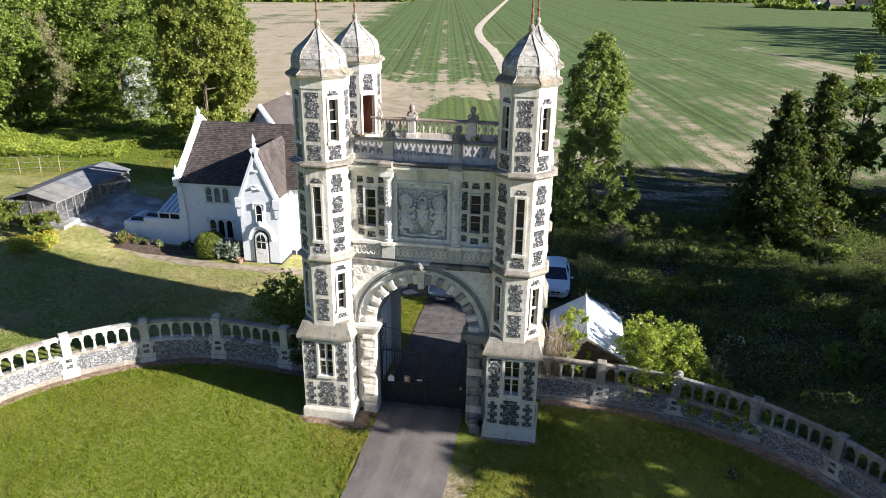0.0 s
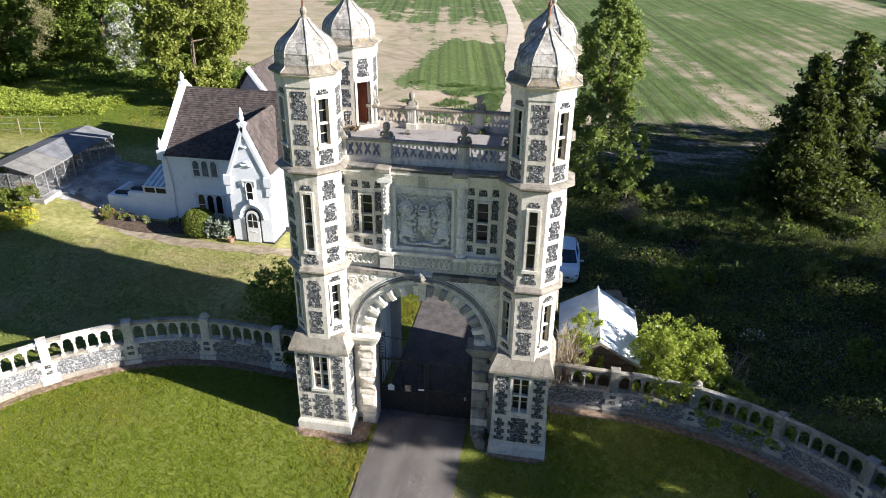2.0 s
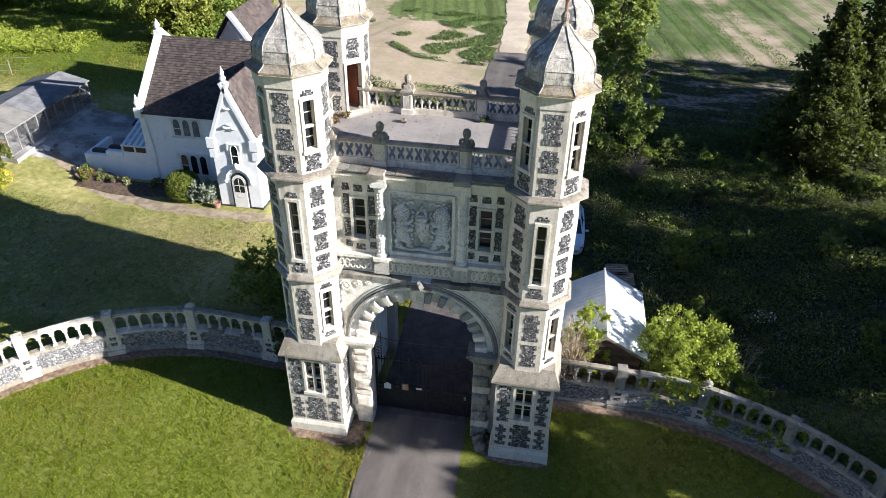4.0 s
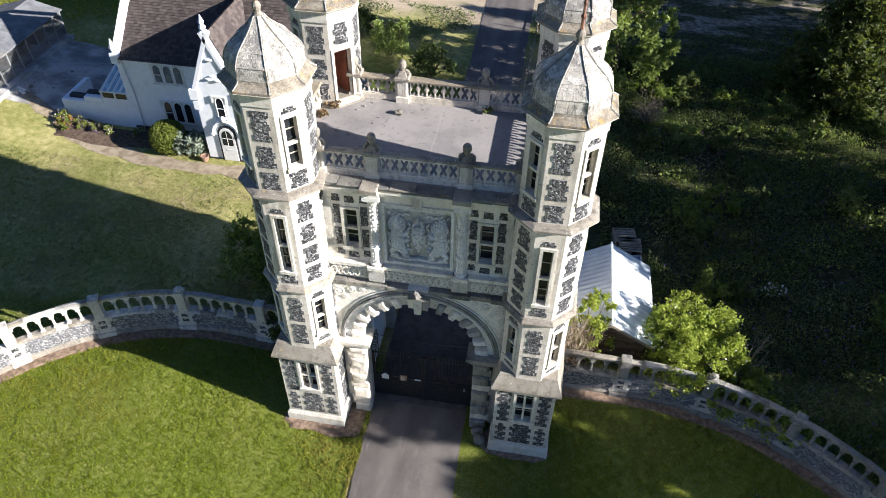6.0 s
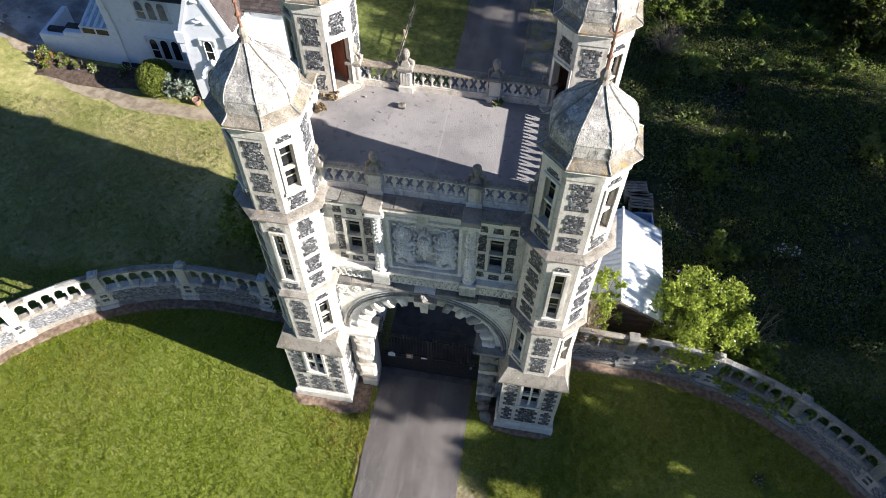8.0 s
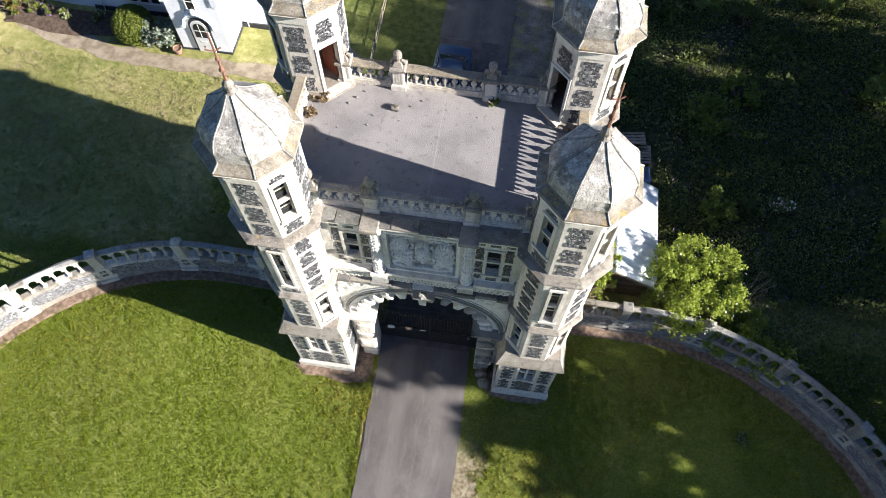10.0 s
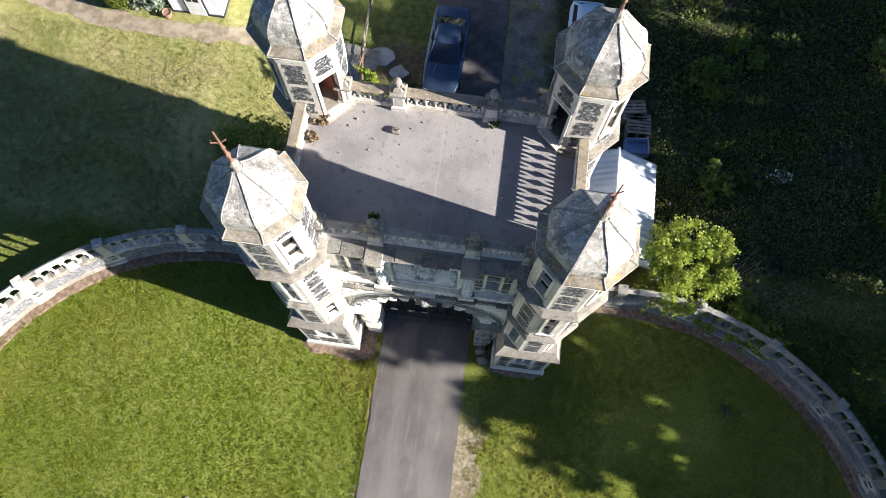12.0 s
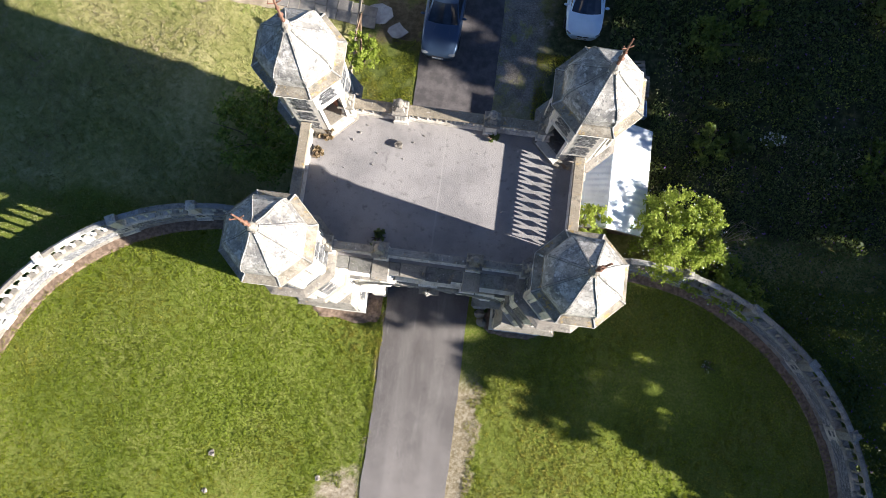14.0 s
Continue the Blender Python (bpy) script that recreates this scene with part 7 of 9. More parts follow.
def kennel():
    """A long run of wire cages under low felted roofs."""
    k = thing("kennel_block", "long grey-roofed kennel run with wire-mesh fronts", "kennel")
    H = 1.74
    # the near block takes the sunlit copy of the felt
    for origin, L, D, felt in (((-29.15, 19.75, 1.68), 5.85, 3.9, GREY_FELT), ((-29.12, 16.75, 1.66), 2.98, 3.9, SUNLIT_FELT)):
        m = Matrix.Translation(origin) @ Matrix.Rotation(radians(0.5), 4, "Z")
        rise = 0.56
        bm = bmesh.new()
        box(bm, -D, 0.45, -0.2, L, -0.4, 0.10, m)
        part("base", bm, YARD, k, "concrete base")
        for s in (0, 1):
            x0, x1 = (-D - 0.18, -D / 2) if s == 0 else (-D / 2, 0.18)
            z0, z1 = (H, H + rise) if s == 0 else (H + rise, H)
            for i in range(3):
                ya, yb = -0.15 + (L + 0.3) * i / 3, -0.15 + (L + 0.3) * (i + 1) / 3 - 0.012
                bm = bmesh.new()
                lift = 0.012 * (i % 2)
                for x, z in ((x0, z0), (x1, z1)):
                    for y in (ya, yb):
                        for h in (0.0, 0.06):
                            bm.verts.new(m @ Vector((x, y, z + h + lift)))
                v = list(bm.verts)
                for q in ((0, 1, 3, 2), (4, 6, 7, 5), (0, 4, 5, 1), (2, 3, 7, 6), (1, 5, 7, 3), (0, 2, 6, 4)):
                    bm.faces.new([v[j] for j in q])
                part("roof_sheet", bm, felt, k, "grey felt roof sheet")
        bm = bmesh.new()
        box(bm, -D + 0.1, -D + 0.2, 0, L, 0.1, H - 0.05, m)
        part("back_wall", bm, GREY_FELT, k)
        if L > 4:
            bm = bmesh.new()
            box(bm, -D, 0, L - 0.05, L, 0.1, H - 0.05, m)
            part("end_wall", bm, GREY_FELT, k)
        # runs of wire between posts, along the front and across the near end
        n = 6 if L > 4 else 3
        for i in range(n + 1):
            bm = bmesh.new()
            y = L * i / n
            box(bm, -0.035, 0.035, y - 0.03, y + 0.03, 0.10, H, m)
            part("post", bm, STEEL, k)
        for i in range(1, 5):
            bm = bmesh.new()
            x = -D * i / 4
            box(bm, x - 0.03, x + 0.03, -0.03, 0.03, 0.10, H, m)
            part("post", bm, STEEL, k)
        bm = bmesh.new()
        for i in range(int(L / 0.06)):
            box(bm, -0.005, 0.005, 0.06 * i, 0.06 * i + 0.010, 0.12, H, m)
        for z in (0.14, 0.75, H - 0.12):
            box(bm, -0.018, 0.018, 0, L, z, z + 0.03, m)
        tagged(part("mesh_front", bm, STEEL, k, "galvanised wire front"), kind="stuff")
        if L < 4:
            bm = bmesh.new()
            for i in range(int(D / 0.06)):
                box(bm, -0.06 * i - 0.010, -0.06 * i, -0.005, 0.005, 0.12, H, m)
            for z in (0.14, 0.75, H - 0.10):
                box(bm, -D, 0, -0.018, 0.018, z, z + 0.03, m)
            tagged(part("mesh_end", bm, STEEL, k, "galvanised wire end"), kind="stuff")
        for i in range(3 if L > 4 else 1):
            bm = bmesh.new()
            y = L * (i + 1) / 4
            slab(bm, -2.2, -0.9, y - 0.35, y + 0.35, 0.10, 0.75, 0.03, m)
            part("sleeping_box", bm, BROWN_WOOD, k, "dark timber sleeping box")
    return k


kennel()


# ---- clutter of the yard ----
def crate(x, y, z, turn):
    c = thing("plastic_crate", "black slatted plastic crate stacked beside the cottage", "crate", pose(x, y, z, 0, 0, turn), "crates beside the cottage")
    bm = bmesh.new()
    slab(bm, -0.40, 0.40, -0.30, 0.30, 0.0, 0.04, 0.01)
    part("base", bm, BLACK_PLINTH, c)
    for k in range(3):
        for x0, x1, y0, y1 in ((-0.40, 0.40, -0.30, -0.28), (-0.40, 0.40, 0.28, 0.30), (-0.40, -0.38, -0.28, 0.28), (0.38, 0.40, -0.28, 0.28)):
            bm = bmesh.new()
            box(bm, x0, x1, y0, y1, 0.05 + 0.14 * k, 0.15 + 0.14 * k)
            part("slat", bm, BLACK_PLINTH, c)
    bm = bmesh.new()
    for sx in (-0.37, 0.37):
        for sy in (-0.27, 0.27):
            box(bm, sx - 0.025, sx + 0.025, sy - 0.025, sy + 0.025, 0.03, 0.45)
    part("corner_posts", bm, BLACK_PLINTH, c)
    return c


for j, (x, y) in enumerate(((-23.5, 22.3), (-22.6, 22.9))):
    for k in range(3 - j):
        crate(x, y, ground_z(x, y) + 0.06 + 0.455 * k, 12 * j + 5 * k)
for x, y, L, turn in ((-30.2, 18.55, 2.4, 32), (-29.9, 18.0, 2.0, 30), (-28.9, 18.4, 1.2, 24)):
    bm = bmesh.new()
    slab(bm, -L / 2, L / 2, -0.22, 0.22, -0.1, 0.12, 0.03)
    solid("stone_step", bm, PLASTER, "pale worn stone step at the kennel yard", "step", "steps by the kennels", at=pose(x, y, ground_z(x, y) + 0.02, 0, 0, turn))
bm = bmesh.new()
slab(bm, -0.5, 0.5, -0.2, 0.2, 0.0, 0.06, 0.01)
solid("white_board", bm, WHITE_FRAME, "white board lying on the ground by the yard", "board", at=pose(-28.3, 18.8, ground_z(-28.3, 18.8) + 0.02, 0, 4, -20))
r = random.Random(31)
for i in range(16):
    x, y = -27.5 + r.uniform(-2.5, 3.5), 19.5 + r.uniform(-1.6, 2.4)
    q = r.uniform(0.06, 0.16)
    bm = bmesh.new()
    blob(bm, (0, 0, q * 0.4), (q, q * 0.8, q * 0.6), 1, 0.6, i)
    solid("yard_stone", bm, PATH_STONE, "loose lump of rubble in the kennel yard", "stone", "rubble in the yard", at=pose(x, y, ground_z(x, y) + 0.02, 0, 0, 50 * i))

# ---- cars ----
SALOON = dict(
    shell=[(-2.42, 0.50, 0.52), (-2.38, 0.66, 0.60), (-2.24, 0.79, 0.69), (-1.95, 0.87, 0.77), (-1.45, 0.905, 0.86), (-0.95, 0.915, 0.92), (0.0, 0.92, 0.95), (1.0, 0.92, 0.97), (1.6, 0.91, 0.99), (2.05, 0.88, 1.0), (2.30, 0.81, 0.95), (2.40, 0.70, 0.80)],
    foot=(-1.00, 1.72, 0.80), roof=(-0.12, 0.98, 0.585), top=1.41, wheels=(-1.48, 1.42))
HATCH = dict(
    shell=[(-2.02, 0.48, 0.56), (-1.98, 0.62, 0.66), (-1.85, 0.76, 0.77), (-1.55, 0.84, 0.86), (-1.15, 0.87, 0.95), (-0.6, 0.88, 0.99), (0.3, 0.885, 1.01), (1.2, 0.88, 1.03), (1.75, 0.85, 1.04), (1.98, 0.78, 0.98), (2.06, 0.68, 0.78)],
    foot=(-1.12, 1.90, 0.78), roof=(-0.30, 1.45, 0.575), top=1.50, wheels=(-1.24, 1.28))


def car(name, label, at, paint, form):
    """A body shell up to the waist, panes leaning in above it, and a crowned roof on slim pillars."""
    c = thing(name, label, "car", at)
    bm = bmesh.new()
    rings = []
    for y, w, z in form["shell"]:
        half = [(w * 0.86, 0.20), (w * 0.97, 0.30), (w, 0.48), (w * 0.995, z - 0.16), (w * 0.965, z - 0.05), (w * 0.88, z - 0.005), (w * 0.5, z + 0.022), (0, z + 0.03)]
        ring = half + [(-x, q) for x, q in half[-2::-1]]
        rings.append([bm.verts.new((x, y, q)) for x, q in ring])
    for a, b in zip(rings, rings[1:]):
        for i in range(len(a) - 1):
            bm.faces.new((a[i], a[i + 1], b[i + 1], b[i]))
        bm.faces.new((a[-1], a[0], b[0], b[-1]))
    bm.faces.new(rings[0])
    bm.faces.new(rings[-1][::-1])
    body = part("body", bm, paint, c)

    def waist(y):
        ys = [r[0] for r in form["shell"]]
        return float(np.interp(y, ys, [r[2] for r in form["shell"]]))
    f0, f1, fw = form["foot"]
    r0, r1, rw = form["roof"]
    top = form["top"]
    nose, tail = form["shell"][0][0], form["shell"][-1][0]

    def foot(x, y):
        return Vector((x, y, waist(y) + 0.005))
    low = [foot(-fw * 0.94, f0 + 0.14), foot(-fw * 0.5, f0 + 0.02), foot(0, f0 - 0.02), foot(fw * 0.5, f0 + 0.02), foot(fw * 0.94, f0 + 0.14), foot(fw, 0.35), foot(fw * 0.93, f1 - 0.12), foot(fw * 0.5, f1 - 0.02), foot(0, f1 + 0.02), foot(-fw * 0.5, f1 - 0.02), foot(-fw * 0.93, f1 - 0.12), foot(-fw, 0.35)]
    high = [Vector(p) for p in ((-rw, r0 + 0.08, top - 0.03), (-rw * 0.5, r0 + 0.01, top), (0, r0 - 0.02, top + 0.01), (rw * 0.5, r0 + 0.01, top), (rw, r0 + 0.08, top - 0.03), (rw * 1.03, 0.35, top - 0.02), (rw * 0.97, r1 - 0.06, top - 0.04), (rw * 0.5, r1 - 0.01, top - 0.01), (0, r1 + 0.02, top), (-rw * 0.5, r1 - 0.01, top - 0.01), (-rw * 0.97, r1 - 0.06, top - 0.04), (-rw * 1.03, 0.35, top - 0.02))]

    def panes(nm, ids):
        bm = bmesh.new()
        for i in ids:
            j = (i + 1) % 12
            quad(bm, low[i], low[j], high[j], high[i])
        return part(nm, bm, CAR_GLASS, c)
    panes("windscreen", (0, 1, 2, 3))
    panes("rear_window", (6, 7, 8, 9))
    for ids in ((4, 5), (10, 11)):
        panes("side_window", ids)
    for i in (0, 4, 5, 6, 10, 11):
        bm = bmesh.new()
        tube(bm, [low[i], low[i].lerp(high[i], 0.5), high[i]], 0.042, 6, 0.036)
        part("pillar", bm, paint if i not in (5, 11) else BLACK_PLINTH, c)
    bm = bmesh.new()
    mid = Vector((0, (r0 + r1) / 2, top))
    outer = [bm.verts.new(p + (p - mid) * 0.05 - Vector((0, 0, 0.035))) for p in high]
    edge = [bm.verts.new(p + Vector((0, 0, 0.010))) for p in high]
    inner = [bm.verts.new(mid + Vector(((p - mid).x * 0.6, (p - mid).y * 0.75, 0.045))) for p in high]
    for a, b in ((outer, edge), (edge, inner)):
        for i in range(12):
            bm.faces.new((a[i], a[(i + 1) % 12], b[(i + 1) % 12], b[i]))
    bm.faces.new(inner)
    roof = part("roof", bm, paint, c)
    for ob in (body, roof):
        for f in ob.data.polygons:
            f.use_smooth = True
    for s in (-1, 1):
        bm = bmesh.new()
        blob(bm, (s * (fw + 0.19), f0 + 0.42, 1.0), (0.12, 0.06, 0.075), 2, 0)
        part("wing_mirror", bm, paint, c)
        bm = bmesh.new()
        w1 = form["shell"][2][1]
        blob(bm, (s * w1 * 0.80, nose + 0.17, 0.63), (0.20, 0.13, 0.055), 2, 0)
        part("headlight", bm, LAMP_GLASS, c)
        bm = bmesh.new()
        blob(bm, (s * form["shell"][-2][1] * 0.86, tail - 0.09, 0.84), (0.13, 0.09, 0.09), 2, 0)
        part("tail_light", bm, RED_DOOR, c)
        bm = bmesh.new()
        tube(bm, [(s * 0.30, f0 - 0.02, waist(f0) + 0.03), (s * 0.42, nose + 1.0, waist(nose + 1.0) + 0.022), (s * 0.30, nose + 0.25, waist(nose + 0.25) + 0.02)], 0.012, 4)
        part("bonnet_crease", bm, paint, c)
        for y in form["wheels"]:
            wm = Matrix.Translation((s * (fw + 0.03), y, 0.32)) @ Matrix.Rotation(radians(90), 4, "Y")
            bm = bmesh.new()
            lathe(bm, [(0.20, -0.10), (0.30, -0.10), (0.32, -0.07), (0.32, 0.07), (0.30, 0.10), (0.20, 0.10)], 18, wm)
            wh = part("wheel", bm, RUBBER, c)
            bm = bmesh.new()
            lathe(bm, [(0.21, s * 0.085), (0.19, s * 0.105), (0.06, s * 0.095), (0.02, s * 0.11)], 12, wm)
            part("rim", bm, CHROME, wh)
    for s in (-1, 1):
        bm = bmesh.new()
        slab(bm, s * 0.15 - 0.13, s * 0.15 + 0.13, nose - 0.02, nose + 0.06, 0.47, 0.575, 0.02)
        part("grille", bm, BLACK_PLINTH, c, "dark kidney grille" if form is SALOON else "dark grille")
    bm = bmesh.new()
    box(bm, -0.26, 0.26, nose - 0.035, nose + 0.01, 0.32, 0.43)
    plate = part("number_plate", bm, SIGN_WHITE, c, "pale number plate")
    for i in (0, 1, 2, 3, 5, 6):
        bm = bmesh.new()
        box(bm, -0.22 + 0.063 * i, -0.18 + 0.063 * i, nose - 0.04, nose - 0.034, 0.345, 0.405)
        part("plate_bar", bm, BLACK_PLINTH, plate)
    return c


car("dark_car", "dark slate-blue saloon car parked on the drive", pose(-1.08, 14.95, ground_z(-1, 15) + 0.03, 0, 0, -1.5), CAR_BLUE, SALOON)
car("white_car", "pale blue-white hatchback parked beside the drive", pose(5.55, 16.45, ground_z(5.7, 17) + 0.03, 0, 0, 1.0), CAR_WHITE, HATCH)


# ---- shed, crates and tub beside the east wall ----
def shed():
    x0, x1, y0, y1 = 5.35, 9.08, 5.0, 9.9
    z0, ze, zr = -0.2, 1.75, 2.75
    xc = 7.15
    s = thing("garden_shed", "timber shed with a white corrugated metal roof", "shed")
    bm = bmesh.new()
    extrude_outline(bm, [(x0 + 0.3, z0), (x1 - 0.35, z0), (x1 - 0.35, ze), (xc, zr - 0.12), (x0 + 0.3, ze)], y0 + 0.3, y1 - 0.2)
    part("walls", bm, BROWN_WOOD, s, "brown weatherboarded walls")
    for i in range(13):
        bm = bmesh.new()
        z = z0 + 0.05 + 0.21 * i
        half0 = min(1.0, (zr - 0.15 - z) / (zr - ze)) if z > ze else 1.0
        if half0 <= 0.05:
            continue
        box(bm, xc - (xc - x0 - 0.3) * half0, xc + (x1 - 0.35 - xc) * half0, y0 + 0.27, y0 + 0.30, z, z + 0.19)
        part("board", bm, BROWN_WOOD, s)
    for a, b in ((x0, xc), (xc, x1)):
        bm = bmesh.new()
        n = int((y1 - y0) / 0.045)
        rows = []
        for i in range(n + 1):
            y = y0 + (y1 - y0) * i / n
            d = 0.022 * math.sin(y * 2 * math.pi / 0.27)
            rows.append([bm.verts.new((x, y, z + d)) for x, z in (((a, ze - 0.12), (xc, zr)) if b == xc else ((xc, zr), (b, ze - 0.12)))])
        for u, v in zip(rows, rows[1:]):
            bm.faces.new((u[0], u[1], v[1], v[0]))
        geo = bmesh.ops.extrude_face_region(bm, geom=list(bm.faces))
        for v in geo["geom"]:
            if isinstance(v, bmesh.types.BMVert):
                v.co.z -= 0.02
        part("roof_sheet", bm, CORRUGATED, s, "white corrugated roof sheet")
    bm = bmesh.new()
    tube(bm, [(xc, y0 - 0.02, zr + 0.02), (xc, y1 + 0.02, zr + 0.02)], 0.06, 6)
    part("ridge_cap", bm, CORRUGATED, s)
    for a, b in ((x0, xc), (xc, x1)):
        bm = bmesh.new()
        za, zb = (ze - 0.12, zr) if b == xc else (zr, ze - 0.12)
        extrude_outline(bm, [(a, za - 0.16), (b, zb - 0.16), (b, zb - 0.03), (a, za - 0.03)], y0 - 0.02, y0 + 0.02)
        part("barge_board", bm, GREY_WOOD, s)
    return s


shed()


def pallet(x, y, z, turn):
    p = thing("timber_crate", "stacked pale slatted timber crate", "crate", pose(x, y, z, 0, 0, turn), "crates behind the shed")
    for i in range(6):
        bm = bmesh.new()
        box(bm, -0.55, 0.55, -0.5 + 0.18 * i, -0.38 + 0.18 * i, 0.52, 0.55)
        part("slat", bm, GREY_WOOD, p)
    for i in range(3):
        bm = bmesh.new()
        box(bm, -0.55 + 0.5 * i, -0.45 + 0.5 * i, -0.5, 0.52, 0.0, 0.52)
        part("bearer", bm, GREY_WOOD, p)
    return p


pallet(8.2, 13.1, ground_z(8, 13), 8)
pallet(8.45, 12.4, ground_z(8, 12) , 2)
bm = bmesh.new()
slab(bm, -0.55, 0.55, -0.4, 0.4, 0, 0.10, 0.03)
for x0, x1, y0, y1 in ((-0.55, 0.55, -0.4, -0.34), (-0.55, 0.55, 0.34, 0.4), (-0.55, -0.49, -0.4, 0.4), (0.49, 0.55, -0.4, 0.4)):
    slab(bm, x0, x1, y0, y1, 0.08, 0.5, 0.02)
solid("plastic_tub", bm, BLUE_PLASTIC, "empty pale blue plastic tub on the rough ground", "tub", at=pose(8.45, 11.3, ground_z(8, 11), 0, 0, 6))


# ---- loose things on the roof ----
r = random.Random(3)
for i, (x, y, s) in enumerate([(-1.33, 4.95, 0.14), (-2.55, 5.2, 0.045), (-2.75, 4.95, 0.035), (-1.95, 4.62, 0.03), (-2.05, 4.25, 0.035), (-2.9, 4.05, 0.03), (-0.9, 5.1, 0.03), (-3.1, 3.6, 0.045), (-1.15, 4.55, 0.025), (-2.35, 5.45, 0.035), (2.0, 3.3, 0.05), (-0.6, 5.35, 0.03), (0.4, 4.4, 0.02), (1.1, 5.0, 0.025), (-0.1, 3.9, 0.02)]):
    bm = bmesh.new()
    blob(bm, (0, 0, s * 0.55), (s, s * 0.8, s * 0.7), 1 if s < 0.1 else 2, 0.6, i)
    solid("rubble_stone", bm, WORN_STONE if i == 0 else PATH_STONE, "loose chunk of pale stone on the flat roof", "stone", "rubble on the roof", at=pose(x, y, ROOF_Z, 0, 0, 40 * i))
bm = bmesh.new()
slab(bm, -0.45, 0.45, -0.05, 0.05, 0, 0.09, 0.01)
solid("roof_timber", bm, BROWN_WOOD, "short dark timber lying by the turret", "timber", at=pose(3.45, 5.2, ROOF_Z, 0, 0, -42))

# ---- bare earth at the feet of the gate ----
for x0, x1, y0, y1 in ((-5.3, -2.2, -0.35, 1.3), (2.5, 5.2, -0.15, 1.3)):
    bm = bmesh.new()
    n = 26
    ring = []
    for i in range(n):
        a = 2 * math.pi * i / n
        k = 1 + 0.20 * noise.noise(Vector((math.cos(a) * 4, math.sin(a) * 4, x0)))
        x, y = (x0 + x1) / 2 + (x1 - x0) / 2 * k * math.copysign(abs(math.cos(a)) ** 0.6, math.cos(a)), (y0 + y1) / 2 + (y1 - y0) / 2 * k * math.copysign(abs(math.sin(a)) ** 0.6, math.sin(a))
        ring.append((x, y))
    top = [bm.verts.new((x, y, ground_z(x, y) + 0.02)) for x, y in ring]
    mid = [bm.verts.new(((x0 + x1) / 2 + (x - (x0 + x1) / 2) * 0.9, (y0 + y1) / 2 + (y - (y0 + y1) / 2) * 0.9, ground_z(x, y) + 0.06)) for x, y in ring]
    low = [bm.verts.new((x, y, ground_z(x, y) - 0.1)) for x, y in ring]
    for i in range(n):
        j = (i + 1) % n
        bm.faces.new((top[i], top[j], mid[j], mid[i]))
        bm.faces.new((low[i], low[j], top[j], top[i]))
    bm.faces.new(mid)
    solid("bare_earth", bm, EARTH, "dry reddish earth and litter round the turret base", "earth", kind="structure")

# ---- flagstones from the cottage path to the drive ----
r = random.Random(44)
x = -9.2
while x < -4.9:
    w = r.uniform(0.5, 0.72)
    xm, y = x + w / 2, 14.72 - 0.10 * (x + 9.2)
    for k in (-1, 1):
        bm = bmesh.new()
        slab(bm, -w / 2 + 0.006, w / 2 - 0.006, -0.27, 0.27, -0.06, 0.02, 0.008)
        yk = y + 0.277 * k
        solid("flagstone", bm, PATH_STONE, "worn grey flagstone of the garden path", "paving", "flagstones by the drive", "structure", pose(xm, yk, ground_z(xm, yk) + 0.05, r.uniform(-0.8, 0.8), r.uniform(-0.8, 0.8), -5.5))
    x += w
# broken concrete between the path and the drive
for i, (x, y, rad) in enumerate([(-4.3, 14.5, 0.75), (-3.3, 13.8, 0.5)]):
    bm = bmesh.new()
    n = 9
    rim = [(rad * r.uniform(0.65, 1.15) * math.cos(2 * math.pi * k / n), 0.85 * rad * r.uniform(0.65, 1.15) * math.sin(2 * math.pi * k / n)) for k in range(n)]
    low, up = [[bm.verts.new((a, b, h)) for a, b in rim] for h in (-0.05, 0.02)]
    for k in range(n):
        bm.faces.new((low[k], low[(k + 1) % n], up[(k + 1) % n], up[k]))
    bm.faces.new(up)
    solid("concrete_patch", bm, YARD, "broken slab of old concrete in the bare soil", "paving", "broken concrete by the drive", "structure", pose(x, y, ground_z(x, y) + 0.05, r.uniform(-2, 2), r.uniform(-2, 2), 0))

# ---- fences ----
def post_fence(name, label, line, step, h, rails=0, group=""):
    f = thing(name, label, "fence", group=group)
    for (x0, y0), (x1, y1) in zip(line, line[1:]):
        L = math.hypot(x1 - x0, y1 - y0)
        n = max(1, round(L / step))
        for i in range(n):
            x, y = x0 + (x1 - x0) * i / n, y0 + (y1 - y0) * i / n
            bm = bmesh.new()
            lean = random.uniform(-0.06, 0.06)
            z = ground_z(x, y)
            tube(bm, [(x, y, z - 0.2), (x + lean, y, z + h * random.uniform(0.9, 1.08))], 0.05, 5)
            part("post", bm, GREY_WOOD, f)
        for k in range(rails):
            bm = bmesh.new()
            z = ground_z((x0 + x1) / 2, (y0 + y1) / 2) + h * (0.35 + 0.4 * k)
            tube(bm, [(x0, y0, z), (x1, y1, z)], 0.012 if rails > 2 else 0.035, 4)
            part("rail", bm, GREY_WOOD if rails < 3 else STEEL, f)
    return f


